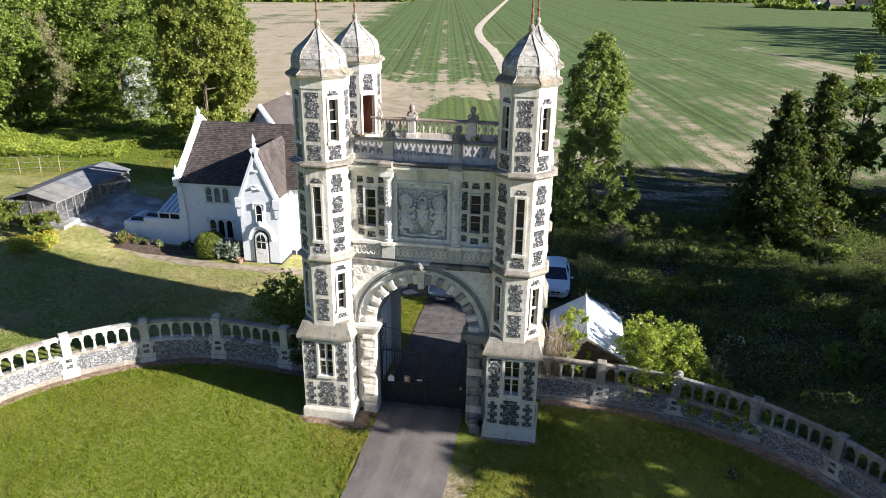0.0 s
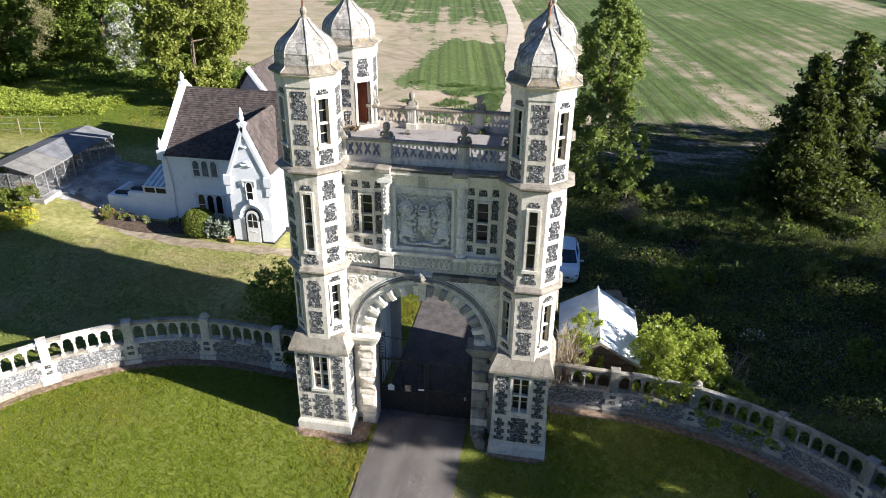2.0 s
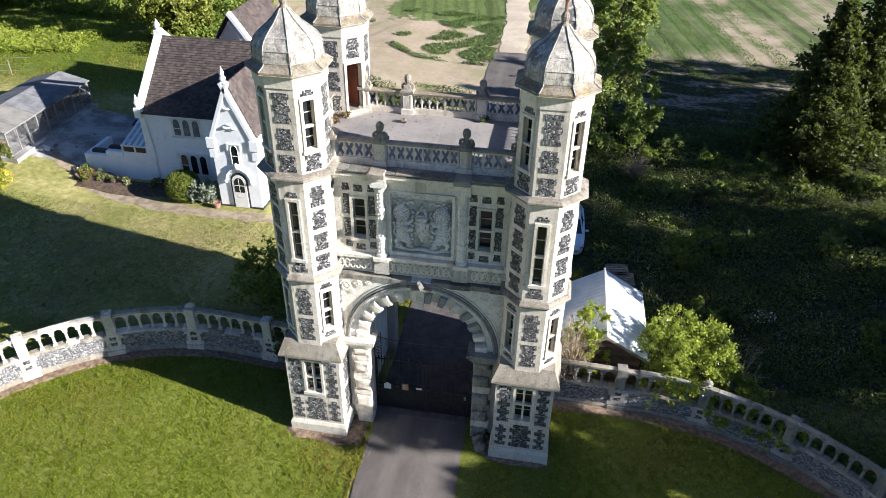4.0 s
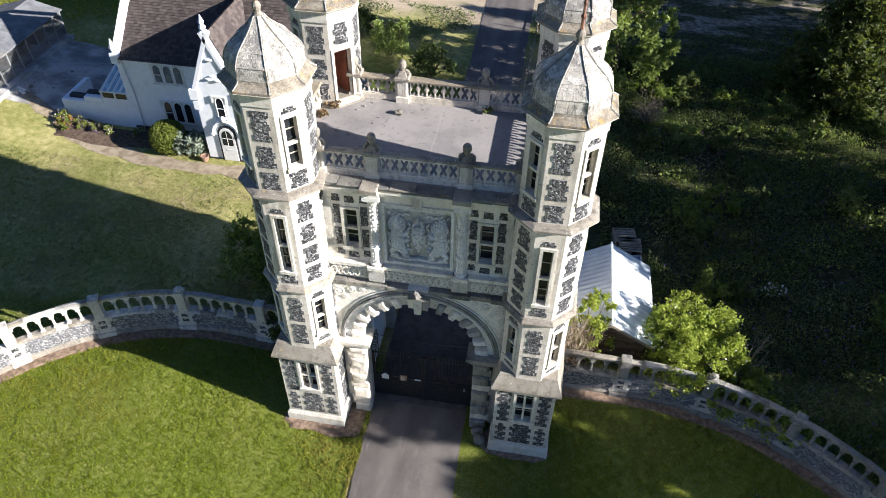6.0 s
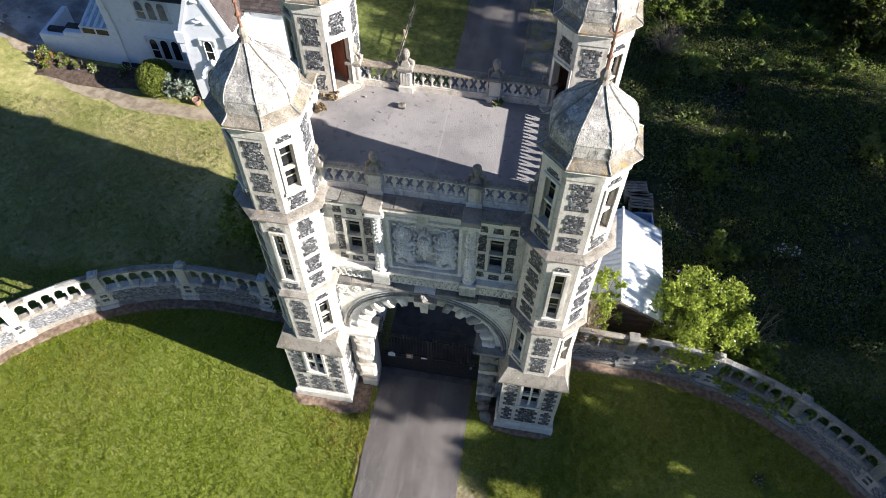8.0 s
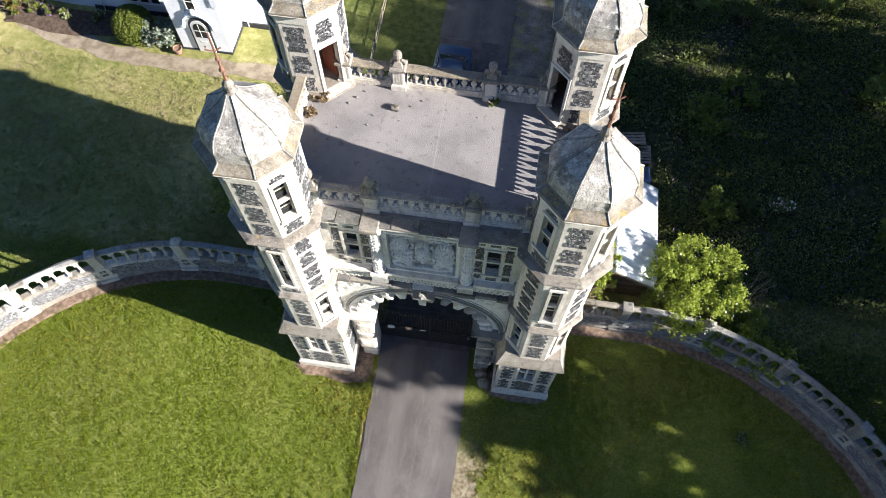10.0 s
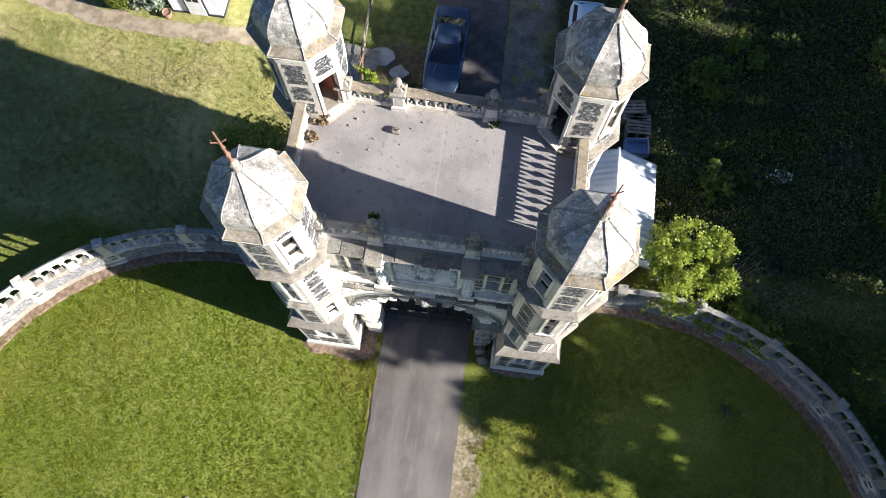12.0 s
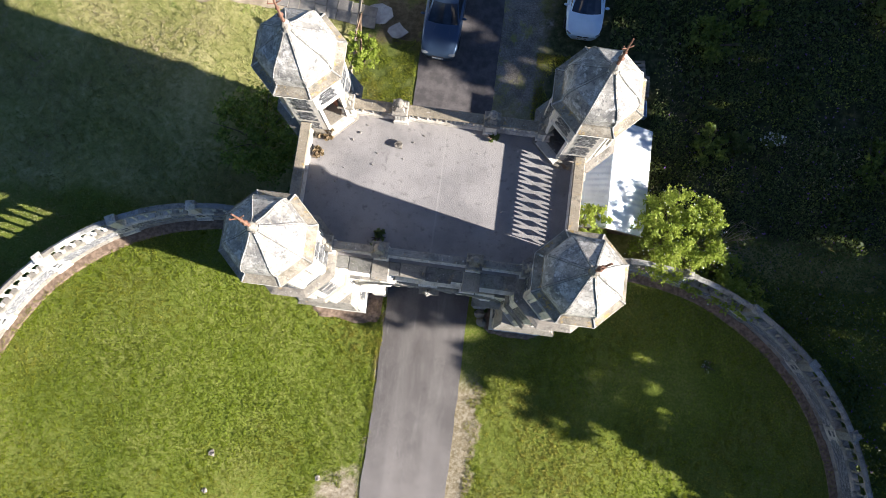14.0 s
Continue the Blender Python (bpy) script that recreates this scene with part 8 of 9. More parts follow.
post_fence("meadow_fence", "old wire fence on grey timber posts along the meadow", [(-52, 26.0), (-45, 27.4), (-40.4, 29.4), (-37.2, 30.3)], 1.5, 1.25, 3)
post_fence("drive_fence", "low timber post and rail fence beside the drive", [(-5.1, 11.3), (-5.15, 15), (-5.2, 19), (-5.2, 26)], 2.0, 1.0, 2)
post_fence("field_fence", "thin leaning posts beside the farm track", [(1.9, 24.5), (2.1, 30.5), (2.3, 38)], 3.0, 1.3, 1)
bm = bmesh.new()
for p, q in (((-5.1, 12.3, 0.3), (-4.9, 13.9, 1.5)), ((-5.35, 12.2, 0.3), (-4.9, 13.8, 1.55)), ((-4.8, 12.2, 0.3), (-4.95, 13.8, 1.5))):
    tube(bm, [p, q], 0.05, 5)
solid("timber_tripod", bm, BROWN_WOOD, "leaning red-brown timber poles by the fence", "poles")

# ---- mole hills on the lawn ----
for i, (x, y, q) in enumerate([(-8.64, -6.87, 0.15), (-8.69, -8.49, 0.12), (-3.9, -7.4, 0.12)]):
    bm = bmesh.new()
    blob(bm, (0, 0, 0), (q, q * 0.9, q * 0.5), 2, 0.7, i)
    solid("mole_hill", bm, GRAVEL, "small pale crumbly mole hill on the lawn", "mole hill", "mole hills on the lawn", at=pose(x, y, ground_z(x, y) + 0.02))

# ---- plants ----
def branches(bm, base, height, rng, r0, limbs, spread, lean=(0, 0)):
    """A tapered trunk with limbs."""
    top = Vector((base[0] + lean[0], base[1] + lean[1], base[2] + height))
    b = Vector(base)
    trunk = [b.lerp(top, k / 5) + Vector((rng.normal() * 0.05, rng.normal() * 0.05, 0)) * k * height * 0.06 for k in range(6)]
    tube(bm, trunk, r0, 7, r0 * 0.25)
    for i in range(limbs):
        k = rng.uniform(0.3, 0.95)
        s = b.lerp(top, k)
        a = rng.uniform(0, 2 * math.pi)
        L = spread * rng.uniform(0.6, 1.0) * (1.15 - 0.6 * k)
        e = s + Vector((math.cos(a) * L, math.sin(a) * L, L * rng.uniform(0.25, 0.8)))
        m = s.lerp(e, 0.5) + Vector((0, 0, -0.08 * L))
        tube(bm, [s, m, e], r0 * 0.35 * (1.1 - k * 0.5), 5, r0 * 0.08)


def tree(name, label, x, y, height, radius, leaf, seed, count=9000, size=0.22, low=0.18, shape="round", trunk_r=0.22, clumps=46, group="", blossom=None, lump=(0.16, 0.34)):
    """A tree of one trunk part and one crown part: clumps of single leaves with gaps between."""
    rng = np.random.default_rng(seed)
    z = ground_z(x, y)
    t = thing(name, label, "tree", group=group)
    bm = bmesh.new()
    branches(bm, (x, y, z - 0.2), height * 0.86, rng, trunk_r, 16, radius * 0.8)
    part("trunk", bm, BARK, t, "grey-brown trunk and limbs")
    cl = []
    while len(cl) < clumps:
        h = rng.uniform(low, 1.0)
        if shape == "round":
            w = math.sqrt(max(0.02, 1 - ((h - 0.52) / 0.52) ** 2))
        elif shape == "tall":
            w = min(1.0, (1 - h) * 2.2 + 0.15) * (0.75 + 0.25 * math.sin(h * 9))
        else:
            w = (1 - h) * 1.05 + 0.05
        a, k = rng.uniform(0, 2 * math.pi), rng.uniform(0.35, 1.0) ** 0.6
        rad = radius * w * k
        cl.append((x + rad * math.cos(a), y + rad * math.sin(a), z + h * height, radius * (rng.uniform(*lump) if shape == "round" else rng.uniform(0.08, 0.18))))
    pts = spray_points(cl, count // clumps, rng)
    part("crown", np_mesh("crown", leaves_at(pts, size, rng, 0.25), 4, leaf), leaf, t)
    if blossom:
        pick = rng.choice(len(cl), size=max(3, int(len(cl) * blossom[1])), replace=False)
        pts = clump_points([(*cl[i][:3], cl[i][3] * 1.15) for i in pick], blossom[2] // len(pick), rng, 0.55)
        part("blossom", np_mesh("blossom", leaves_at(pts, size * 0.62, rng, 0.2), 4, blossom[0]), blossom[0], t, "white blossom")
    return t


def conifer(name, label, x, y, height, radius, seed, count=16000):
    """Drooping whorls of needled sprays round a straight trunk."""
    rng = np.random.default_rng(seed)
    z = ground_z(x, y)
    t = thing(name, label, "tree", group="dark conifers by the gate")
    bm = bmesh.new()
    tube(bm, [(x, y, z - 0.2), (x + 0.1, y, z + height * 0.5), (x, y, z + height)], 0.28, 7, 0.03)
    cents = []
    layers = int(height / 0.42)
    for j in range(layers):
        h = 0.06 + 0.93 * j / layers
        L = radius * (1 - h) ** 0.8 * rng.uniform(0.8, 1.08) + 0.12
        n = int(6 + 7 * (1 - h))
        a0 = rng.uniform(0, 6.28)
        for i in range(n):
            a = a0 + 2 * math.pi * i / n + rng.uniform(-0.25, 0.25)
            l = L * rng.uniform(0.6, 1.12)
            d = np.array([math.cos(a), math.sin(a), 0])
            tip = np.array([x, y, z + h * height]) + d * l + np.array([0, 0, -0.22 * l + 0.15])
            root = np.array([x, y, z + h * height])
            if i % 2 == 0:
                tube(bm, [tuple(root), tuple((root + tip) / 2 + np.array([0, 0, 0.06 * l])), tuple(tip)], 0.035, 4, 0.008)
            m = max(6, int(34 * l / radius + 5))
            k = rng.uniform(0.2, 1.0, size=(m, 1)) ** 0.7
            p = root + (tip - root) * k + rng.normal(size=(m, 3)) * np.array([0.16, 0.16, 0.09]) * (0.5 + l * 0.35)
            cents.append(p)
    part("trunk", bm, BARK, t, "straight trunk with level limbs")
    pts = np.concatenate(cents)
    reps = max(1, count // len(pts))
    pts = np.concatenate([pts + rng.normal(size=pts.shape) * 0.09 for _ in range(reps)])
    part("crown", np_mesh("crown", leaves_at(pts, 0.17, rng, 0.3, 2.2), 4, LEAF_FIR), LEAF_FIR, t)
    return t


def shrub(name, label, x, y, h, r, leaf, seed, count=2600, size=0.10, z=None, clumps=16, category="shrub", flowers=None):
    rng = np.random.default_rng(seed)
    z = ground_z(x, y) if z is None else z
    s = thing(name, label, category)
    bm = bmesh.new()
    for i in range(7):
        a = rng.uniform(0, 6.28)
        tube(bm, [(x, y, z - 0.05), (x + 0.4 * r * math.cos(a), y + 0.4 * r * math.sin(a), z + 0.5 * h), (x + 0.8 * r * math.cos(a), y + 0.8 * r * math.sin(a), z + 0.8 * h)], 0.035, 4, 0.01)
    part("stems", bm, BARK, s)
    cl = []
    for i in range(clumps):
        a, k, hh = rng.uniform(0, 6.28), rng.uniform(0.0, 0.8) ** 0.5, rng.uniform(0.25, 0.85)
        w = math.sqrt(max(0.1, 1 - (hh - 0.4) ** 2 * 2.4))
        cl.append((x + r * k * w * math.cos(a), y + r * k * w * math.sin(a), z + hh * h, r * rng.uniform(0.25, 0.42) * (1.0 if clumps < 35 else 0.62 if clumps < 100 else 0.48)))
    pts = spray_points(cl, count // clumps, rng)
    pts[:, 2] = np.maximum(pts[:, 2], z + 0.03)
    part("leaves", np_mesh("leaves", leaves_at(pts, size, rng, 0.25), 4, leaf), leaf, s)
    if flowers:
        p2 = clump_points(cl, max(1, flowers[1] // clumps), rng, 0.95)
        tagged(part("flowers", np_mesh("flowers", leaves_at(p2, flowers[2], rng, 0.6, 1.0), 4, flowers[0]), flowers[0], s), kind="stuff")
    return s


def clipped(name, label, x, y, h, r, leaf, seed, count=9500):
    """A clipped round bush: leaves packed on a rounded drum."""
    rng = np.random.default_rng(seed)
    z = ground_z(x, y)
    s = thing(name, label, "bush")
    bm = bmesh.new()
    blob(bm, (x, y, z + h * 0.48), (r * 0.88, r * 0.88, h * 0.48), 3, 0.08, seed)
    part("inner_twigs", bm, leaf, s)
    d = rng.normal(size=(count, 3))
    d /= np.linalg.norm(d, axis=1)[:, None]
    d = np.sign(d) * np.abs(d) ** 0.8
    p = np.array([x, y, z + h * 0.5]) + d * np.array([r, r, h * 0.52]) * rng.uniform(0.92, 1.04, size=(count, 1))
    p[:, 2] = np.maximum(p[:, 2], z)
    part("leaves", np_mesh("leaves", leaves_at(p, 0.075, rng, 0.1), 4, leaf), leaf, s)
    return s


def bare_bush(name, label, x, y, h, r, seed, n=60, z=None):
    rng = np.random.default_rng(seed)
    z = ground_z(x, y) if z is None else z
    bm = bmesh.new()
    for i in range(n):
        a, k = rng.uniform(0, 6.28), rng.uniform(0.2, 1)
        e = Vector((x + r * k * math.cos(a), y + r * k * math.sin(a), z + h * rng.uniform(0.35, 1.0) * (1.1 - 0.5 * k)))
        s = Vector((x, y, z - 0.05))
        m = s.lerp(e, 0.5) + Vector((rng.normal() * 0.1, rng.normal() * 0.1, 0.12 * h))
        tube(bm, [s, m, e], 0.022, 3, 0.006)
        for j in range(3):
            q = m.lerp(e, rng.uniform(0.1, 0.9))
            tube(bm, [q, q + Vector((rng.normal() * 0.25, rng.normal() * 0.25, rng.uniform(0.1, 0.45)))], 0.010, 3, 0.004)
    return solid(name, bm, TWIG, label, "bush")


# trees beside and behind the gate
tree("poplar", "tall narrow broadleaf tree with fresh green leaves", 7.7, 29.6, 14.4, 3.7, LEAF_POPLAR, 11, 46000, 0.155, 0.04, "tall", 0.26, 460)
conifer("conifer", "dark drooping conifer at the field edge", 21.6, 30.0, 11.4, 4.3, 21, 30000)
conifer("conifer", "dark drooping conifer at the field edge", 24.9, 33.0, 12.4, 4.3, 22, 26000)
tree("broadleaf_tree", "leafy tree on the rough bank", 29.6, 38.0, 12.5, 3.8, LEAF_OAK, 23, 24000, 0.20, 0.05, group="trees on the rough bank")
# mostly unseen trees, placed and sized for the shade they cast
for i, (x, y, h, rr) in enumerate([(32.0, 15.6, 16.5, 4.2), (30.5, 11.4, 14.0, 3.6), (30, 7.6, 13.0, 2.7), (29.5, 3.2, 8.0, 2.6), (28.5, -4.3, 13.2, 4.0), (26.4, -8.6, 5.6, 2.6), (27.2, -0.4, 7.6, 2.3), (36, 0.5, 12.0, 4), (38, 7.9, 20.0, 4.2), (40, 14, 22, 5.5), (39, 19.5, 21.5, 5.2), (46, 6, 14, 5), (44, 33.5, 14.0, 4.6), (38, 34, 13.5, 5), (45, 40, 14, 6), (35, -6.0, 13.5, 3.4), (31.0, 6.1, 13.2, 2.1)]):
    tree("broadleaf_tree", "leafy tree on the rough bank", x, y, h, rr, LEAF_OAK, 40 + i, 3600 if rr == 2.1 else 34000 if rr == 4.0 and y < 0 else 21000, 0.25, 0.04, clumps=170, group="trees on the rough bank", lump=(0.10, 0.22))
# unseen trees, added to cast the broad shadow on the far field
for i, (x, y, h, rr) in enumerate([(128 + 5 * math.sin(2.1 * k), 138 + 12 * k, 23 + 2.5 * math.sin(1.3 * k), 9.5) for k in range(14)]):
    tree("field_tree", "large tree on the far side of the field", x, y, h, rr, LEAF_OAK, 50 + i, 2600, 0.9, 0.05, clumps=50, group="trees beyond the field")
# wood behind the meadow
WOOD = [(-68.5, 42.0, 14.2, 6.2, 0), (-61.0, 54.1, 16.1, 6.6, 0), (-55.4, 44.8, 12.3, 4.8, 0), (-51.7, 59.6, 17.1, 7.1, 0), (-43.3, 67.1, 17.1, 6.6, 0), (-74.0, 55.9, 17.1, 6.6, 0), (-64.7, 68.9, 18.1, 7.6, 0), (-85.2, 52.2, 17.1, 7.1, 0), (-55.4, 78.2, 18.1, 7.6, 0), (-53.5, 86, 17, 6.6, 0), (-64, 98, 18, 7.6, 0), (-30.3, 41.5, 16.6, 4.5, 1), (-38.5, 62, 10, 4.3, 1), (-57.3, 35.5, 10.4, 4.8, 1), (-77.8, 83.8, 20, 8.5, 0), (-92.6, 72.7, 19.0, 8.5, 0), (-66.6, 109.9, 20, 8.5, 0)]
for i, (x, y, h, rr, kind) in enumerate(WOOD):
    tree("woodland_tree", "tall sunlit broadleaf tree in the wood", x, y, h, rr, LEAF_ASH if kind else LEAF_OAK, 60 + i, 12000 if y > 80 else 64000 if kind else 42000, 0.36 if y > 80 else 0.20 if kind else 0.22, 0.03, clumps=240 if kind else 150, trunk_r=0.3, group="trees of the wood", lump=(0.12, 0.27))
tree("hawthorn", "hawthorn bush white with blossom", -43.0, 52.0, 6.9, 2.8, LEAF_OAK, 90, 14000, 0.15, 0.08, clumps=90, trunk_r=0.12, blossom=(BLOSSOM, 0.6, 11000))
tree("bare_tree", "pale twiggy half-bare tree at the edge of the wood", -57.0, 51.0, 12.0, 4.2, LEAF_TWIG, 91, 26000, 0.10, 0.12, clumps=150, trunk_r=0.3)
# shrubs
shrub("elder_bush", "bright green flowering elder bush by the east wall", 10.55, 5.2, 4.2, 2.3, LEAF_ELDER, 101, 20000, 0.078, -0.2, 210, flowers=(BLOSSOM, 130, 0.08))
shrub("elder_bush", "bright green flowering elder bush by the east wall", 12.4, 3.9, 2.3, 1.5, LEAF_ELDER, 107, 4600, 0.10, -0.2, 40, flowers=(BLOSSOM, 12, 0.09))
shrub("elder_bush", "bright green flowering elder bush by the east wall", 14.3, 3.0, 1.5, 1.2, LEAF_ELDER, 108, 2600, 0.10, -0.2, 24, flowers=(BLOSSOM, 6, 0.09))
bare_bush("elder_shoots", "bare shoots at the edge of the elder", 12.9, 5.3, 3.6, 1.5, 109, 26)
shrub("turret_shrub", "straggly green shrub between turret and shed", 6.35, 5.0, 4.4, 1.0, LEAF_ELDER, 102, 5200, 0.085, None, 60)
bare_bush("dead_shrub", "dead brown twiggy shrub against the turret", 5.7, 4.2, 4.6, 1.25, 103, 150)
bare_bush("bare_shrub", "bare grey twiggy shrub on the rough ground", 9.8, 24.6, 2.6, 1.5, 104, 70)
shrub("dark_shrub", "dark green shrub beside the flint turret", -8.6, 7.4, 3.2, 2.3, LEAF_OAK, 105, 5200, 0.12, None, 90)
shrub("wall_ivy", "dark ivy and bramble hanging over the west wall", -6.3, 4.3, 2.3, 1.3, LEAF_WILD, 109, 3600, 0.09, None, 60)
shrub("vine_shrub", "bright climbing plant by the back turret", -4.65, 11.95, 2.9, 0.85, LEAF_ELDER, 106, 4200, 0.085, None, 50)
clipped("round_bush", "clipped round yellow-green bush by the cottage wall", -17.3, 15.75, 1.65, 0.92, LEAF_BOX, 110)
shrub("silver_bush", "silvery variegated bush beside the porch", -15.75, 15.5, 1.5, 0.95, LEAF_GREY, 111, 5600, 0.085, None, 30)
shrub("garden_bush", "green shrub in the back garden", -4.3, 27.5, 2.6, 1.5, LEAF_WILD, 112, 3500, 0.13)
shrub("garden_bush", "green shrub in the back garden", -7.6, 29.5, 2.8, 1.7, LEAF_POPLAR, 113, 3500, 0.13)
shrub("garden_bush", "green shrub in the back garden", -10.3, 31.5, 2.2, 1.5, LEAF_WILD, 114, 3000, 0.13)
shrub("gorse_bush", "yellow flowering bush by the lawn", -28.9, 13.9, 0.5, 1.7, LEAF_ELDER, 115, 2400, 0.10, flowers=(BLOOM_YELLOW, 2600, 0.07))
shrub("hedge_bush", "clipped green hedge in front of the kennels", -29.3, 15.4, 1.7, 1.25, LEAF_BOX, 116, 9000, 0.10, clumps=40)
shrub("hedge_bush", "clipped green hedge in front of the kennels", -33.0, 16.4, 2.0, 1.9, LEAF_BOX, 117, 11000, 0.10, clumps=40)
bm = bmesh.new()
n = 30
ring = [(-21.3 + 3.5 * (1 + 0.10 * math.sin(5 * a)) * math.copysign(abs(math.cos(a)) ** 0.6, math.cos(a)), 16.25 + 0.85 * (1 + 0.15 * math.sin(7 * a)) * math.copysign(abs(math.sin(a)) ** 0.6, math.sin(a))) for a in (2 * math.pi * i / n for i in range(n))]
rows = [[bm.verts.new((x, y, ground_z(x, y) - 0.08)) for x, y in ring], [bm.verts.new((x, y, ground_z(x, y) + 0.03)) for x, y in ring], [bm.verts.new((-21.3 + 0.85 * (x + 21.3), 16.25 + 0.85 * (y - 16.25), ground_z(x, y) + 0.10)) for x, y in ring]]
for a, b in zip(rows, rows[1:]):
    for i in range(n):
        bm.faces.new((a[i], a[(i + 1) % n], b[(i + 1) % n], b[i]))
bm.faces.new(rows[2])
solid("flower_bed", bm, BED_SOIL, "dark dug soil of the flower bed by the cottage", "flower bed", kind="structure")
for i, (x, y, rr, fl) in enumerate([(-24.1, 16.2, 0.55, BLOOM_RED), (-22.9, 16.6, 0.5, BLOOM_PURPLE), (-19.6, 16.6, 0.4, BLOSSOM), (-23.9, 16.5, 0.45, BLOOM_RED), (-23.2, 16.7, 0.4, BLOOM_PURPLE), (-22.2, 16.4, 0.4, BLOOM_PURPLE), (-21.4, 16.4, 0.35, BLOSSOM), (-24.7, 16.8, 0.5, BLOSSOM)]):
    shrub("flower_clump", "low clump of garden flowers by the yard wall", x, y, 0.7, rr, LEAF_BOX, 120 + i, 420, 0.09, None, 8, "flowers", (fl, 70, 0.08))
for i, (x, y) in enumerate([(-14.9, 15.0)]):
    bm = bmesh.new()
    lathe(bm, [(0.16, 0), (0.22, 0.3), (0.25, 0.34), (0.22, 0.36), (0.2, 0.3), (0.02, 0.3)], 12)
    solid("flower_pot", bm, TERRACOTTA, "terracotta flower pot standing by the porch", "plant pot", at=pose(x, y, ground_z(x, y) + 0.03))
r = random.Random(17)
for i in range(26):
    x, y = r.uniform(9.5, 26), r.uniform(2, 29)
    if y < 9 and x < 15:
        continue
    shrub("bank_shrub", "low wild shrub on the rough bank", x, y, r.uniform(0.7, 1.7), r.uniform(0.6, 1.4), r.choice((LEAF_WILD, LEAF_OAK, LEAF_POPLAR)), 300 + i, 1500, 0.12, None, 12)
for i in range(7):
    x, y = 6.5 + 2.9 * i + r.uniform(-1, 1), 25.0 + r.uniform(-2.2, 2.2)
    shrub("bank_shrub", "low wild shrub on the rough bank", x, y, r.uniform(0.4, 0.9), r.uniform(0.5, 1.0), r.choice((LEAF_WILD, LEAF_POPLAR)), 340 + i, 1100, 0.11, None, 10)
shrub("cow_parsley", "patch of white cow parsley on the rough bank", 15.3, 10.7, 0.9, 0.6, LEAF_WILD, 360, 500, 0.1, None, 8, "wildflowers", (BLOSSOM, 90, 0.12))
shrub("cow_parsley", "patch of white cow parsley on the rough bank", 13.0, -0.3, 0.5, 0.35, LEAF_WILD, 361, 200, 0.08, None, 6, "wildflowers", (BLOSSOM, 40, 0.05))
# weeds on the masonry
for i, (x, y, z, rr) in enumerate([(1.45, 5.6, ROOF_Z, 0.20), (-1.55, 2.05, ROOF_Z, 0.28), (-3.6, 5.0, ROOF_Z, 0.26), (-3.75, 4.4, ROOF_Z, 0.2), (2.45, 1.15, 0.15, 0.3)]):
    shrub("weed", "small weed growing on the masonry", x, y, 0.22, rr, LEAF_DEAD if i in (2, 3) else LEAF_WILD, 140 + i, 260, 0.07, z, 7, "weed")


# rough growth, lawn and crop as loose stuff
def scatter(name, label, material, n, region, height, width, seed, keep=None, lean=0.5):
    """Upright blades or sprigs strewn over a stretch of the plan."""
    rng = np.random.default_rng(seed)
    x0, x1, y0, y1 = region
    x, y = rng.uniform(x0, x1, n), rng.uniform(y0, y1, n)
    if keep is not None:
        k = keep(x, y)
        x, y = x[k], y[k]
    z = np.array([ground_z(a, b) for a, b in zip(x, y)])
    p = np.stack([x, y, z], 1)
    m = len(p)
    a = rng.uniform(0, 2 * math.pi, m)
    u = np.stack([np.cos(a), np.sin(a), np.zeros(m)], 1)
    waves = rng.normal(size=(9, 2)) * np.array([[9], [7], [5], [3.2], [2.4], [1.7], [1.1], [6], [4]])
    tuft = sum(np.sin(p[:, 0] * wx + p[:, 1] * wy + i) for i, (wx, wy) in enumerate(waves)) / 3
    h = height * rng.uniform(0.5, 1.25, (m, 1)) * (1 + 0.6 * np.clip(tuft, -1.2, 1.6))[:, None]
    tip = p + np.stack([rng.normal(size=m) * lean, rng.normal(size=m) * lean, np.ones(m)], 1) * h
    w = width * rng.uniform(0.6, 1.3, (m, 1))
    co = np.stack([p - u * w, p + u * w, tip], 1).reshape(-1, 3)
    ob = new(name, np_mesh(name, co, 3, material))
    return tagged(ob, label, "grass", kind="stuff")


def inside_wings(x, y):
    ax = np.abs(x)
    edge = np.where(ax < ARC_X, ARC_Y + ARC_R, ARC_Y + np.sqrt(np.maximum(0, ARC_R ** 2 - np.maximum(0, ax - ARC_X) ** 2)))
    gate = (ax > 2.75) & (ax < 5.15) & (y > -0.1)
    return (y < edge - 0.75) & (ax > np.where(x < 0, 1.93, 2.15) + np.where(x < 0, 0.14, 0.45) * np.abs(np.sin(y * 1.7 + 2.2 * np.sin(y * 0.83 + x)))) & (ax < ARC_X + ARC_R) & ~gate & ~((ax < 5.1) & (y > 0.9)) & ~((x < 0) & ((x + 2.7) ** 2 + 0.5 * (y + 8.6) ** 2 < 1.3 + 0.9 * np.sin(x * 3.1 + y * 2.3)))


def west_lawn(x, y):
    ax = np.abs(x)
    edge = np.where(ax < ARC_X, ARC_Y + ARC_R, ARC_Y + np.sqrt(np.maximum(0, ARC_R ** 2 - np.maximum(0, ax - ARC_X) ** 2)))
    return (y > edge + 0.4) | (ax > ARC_X + ARC_R + 0.4)


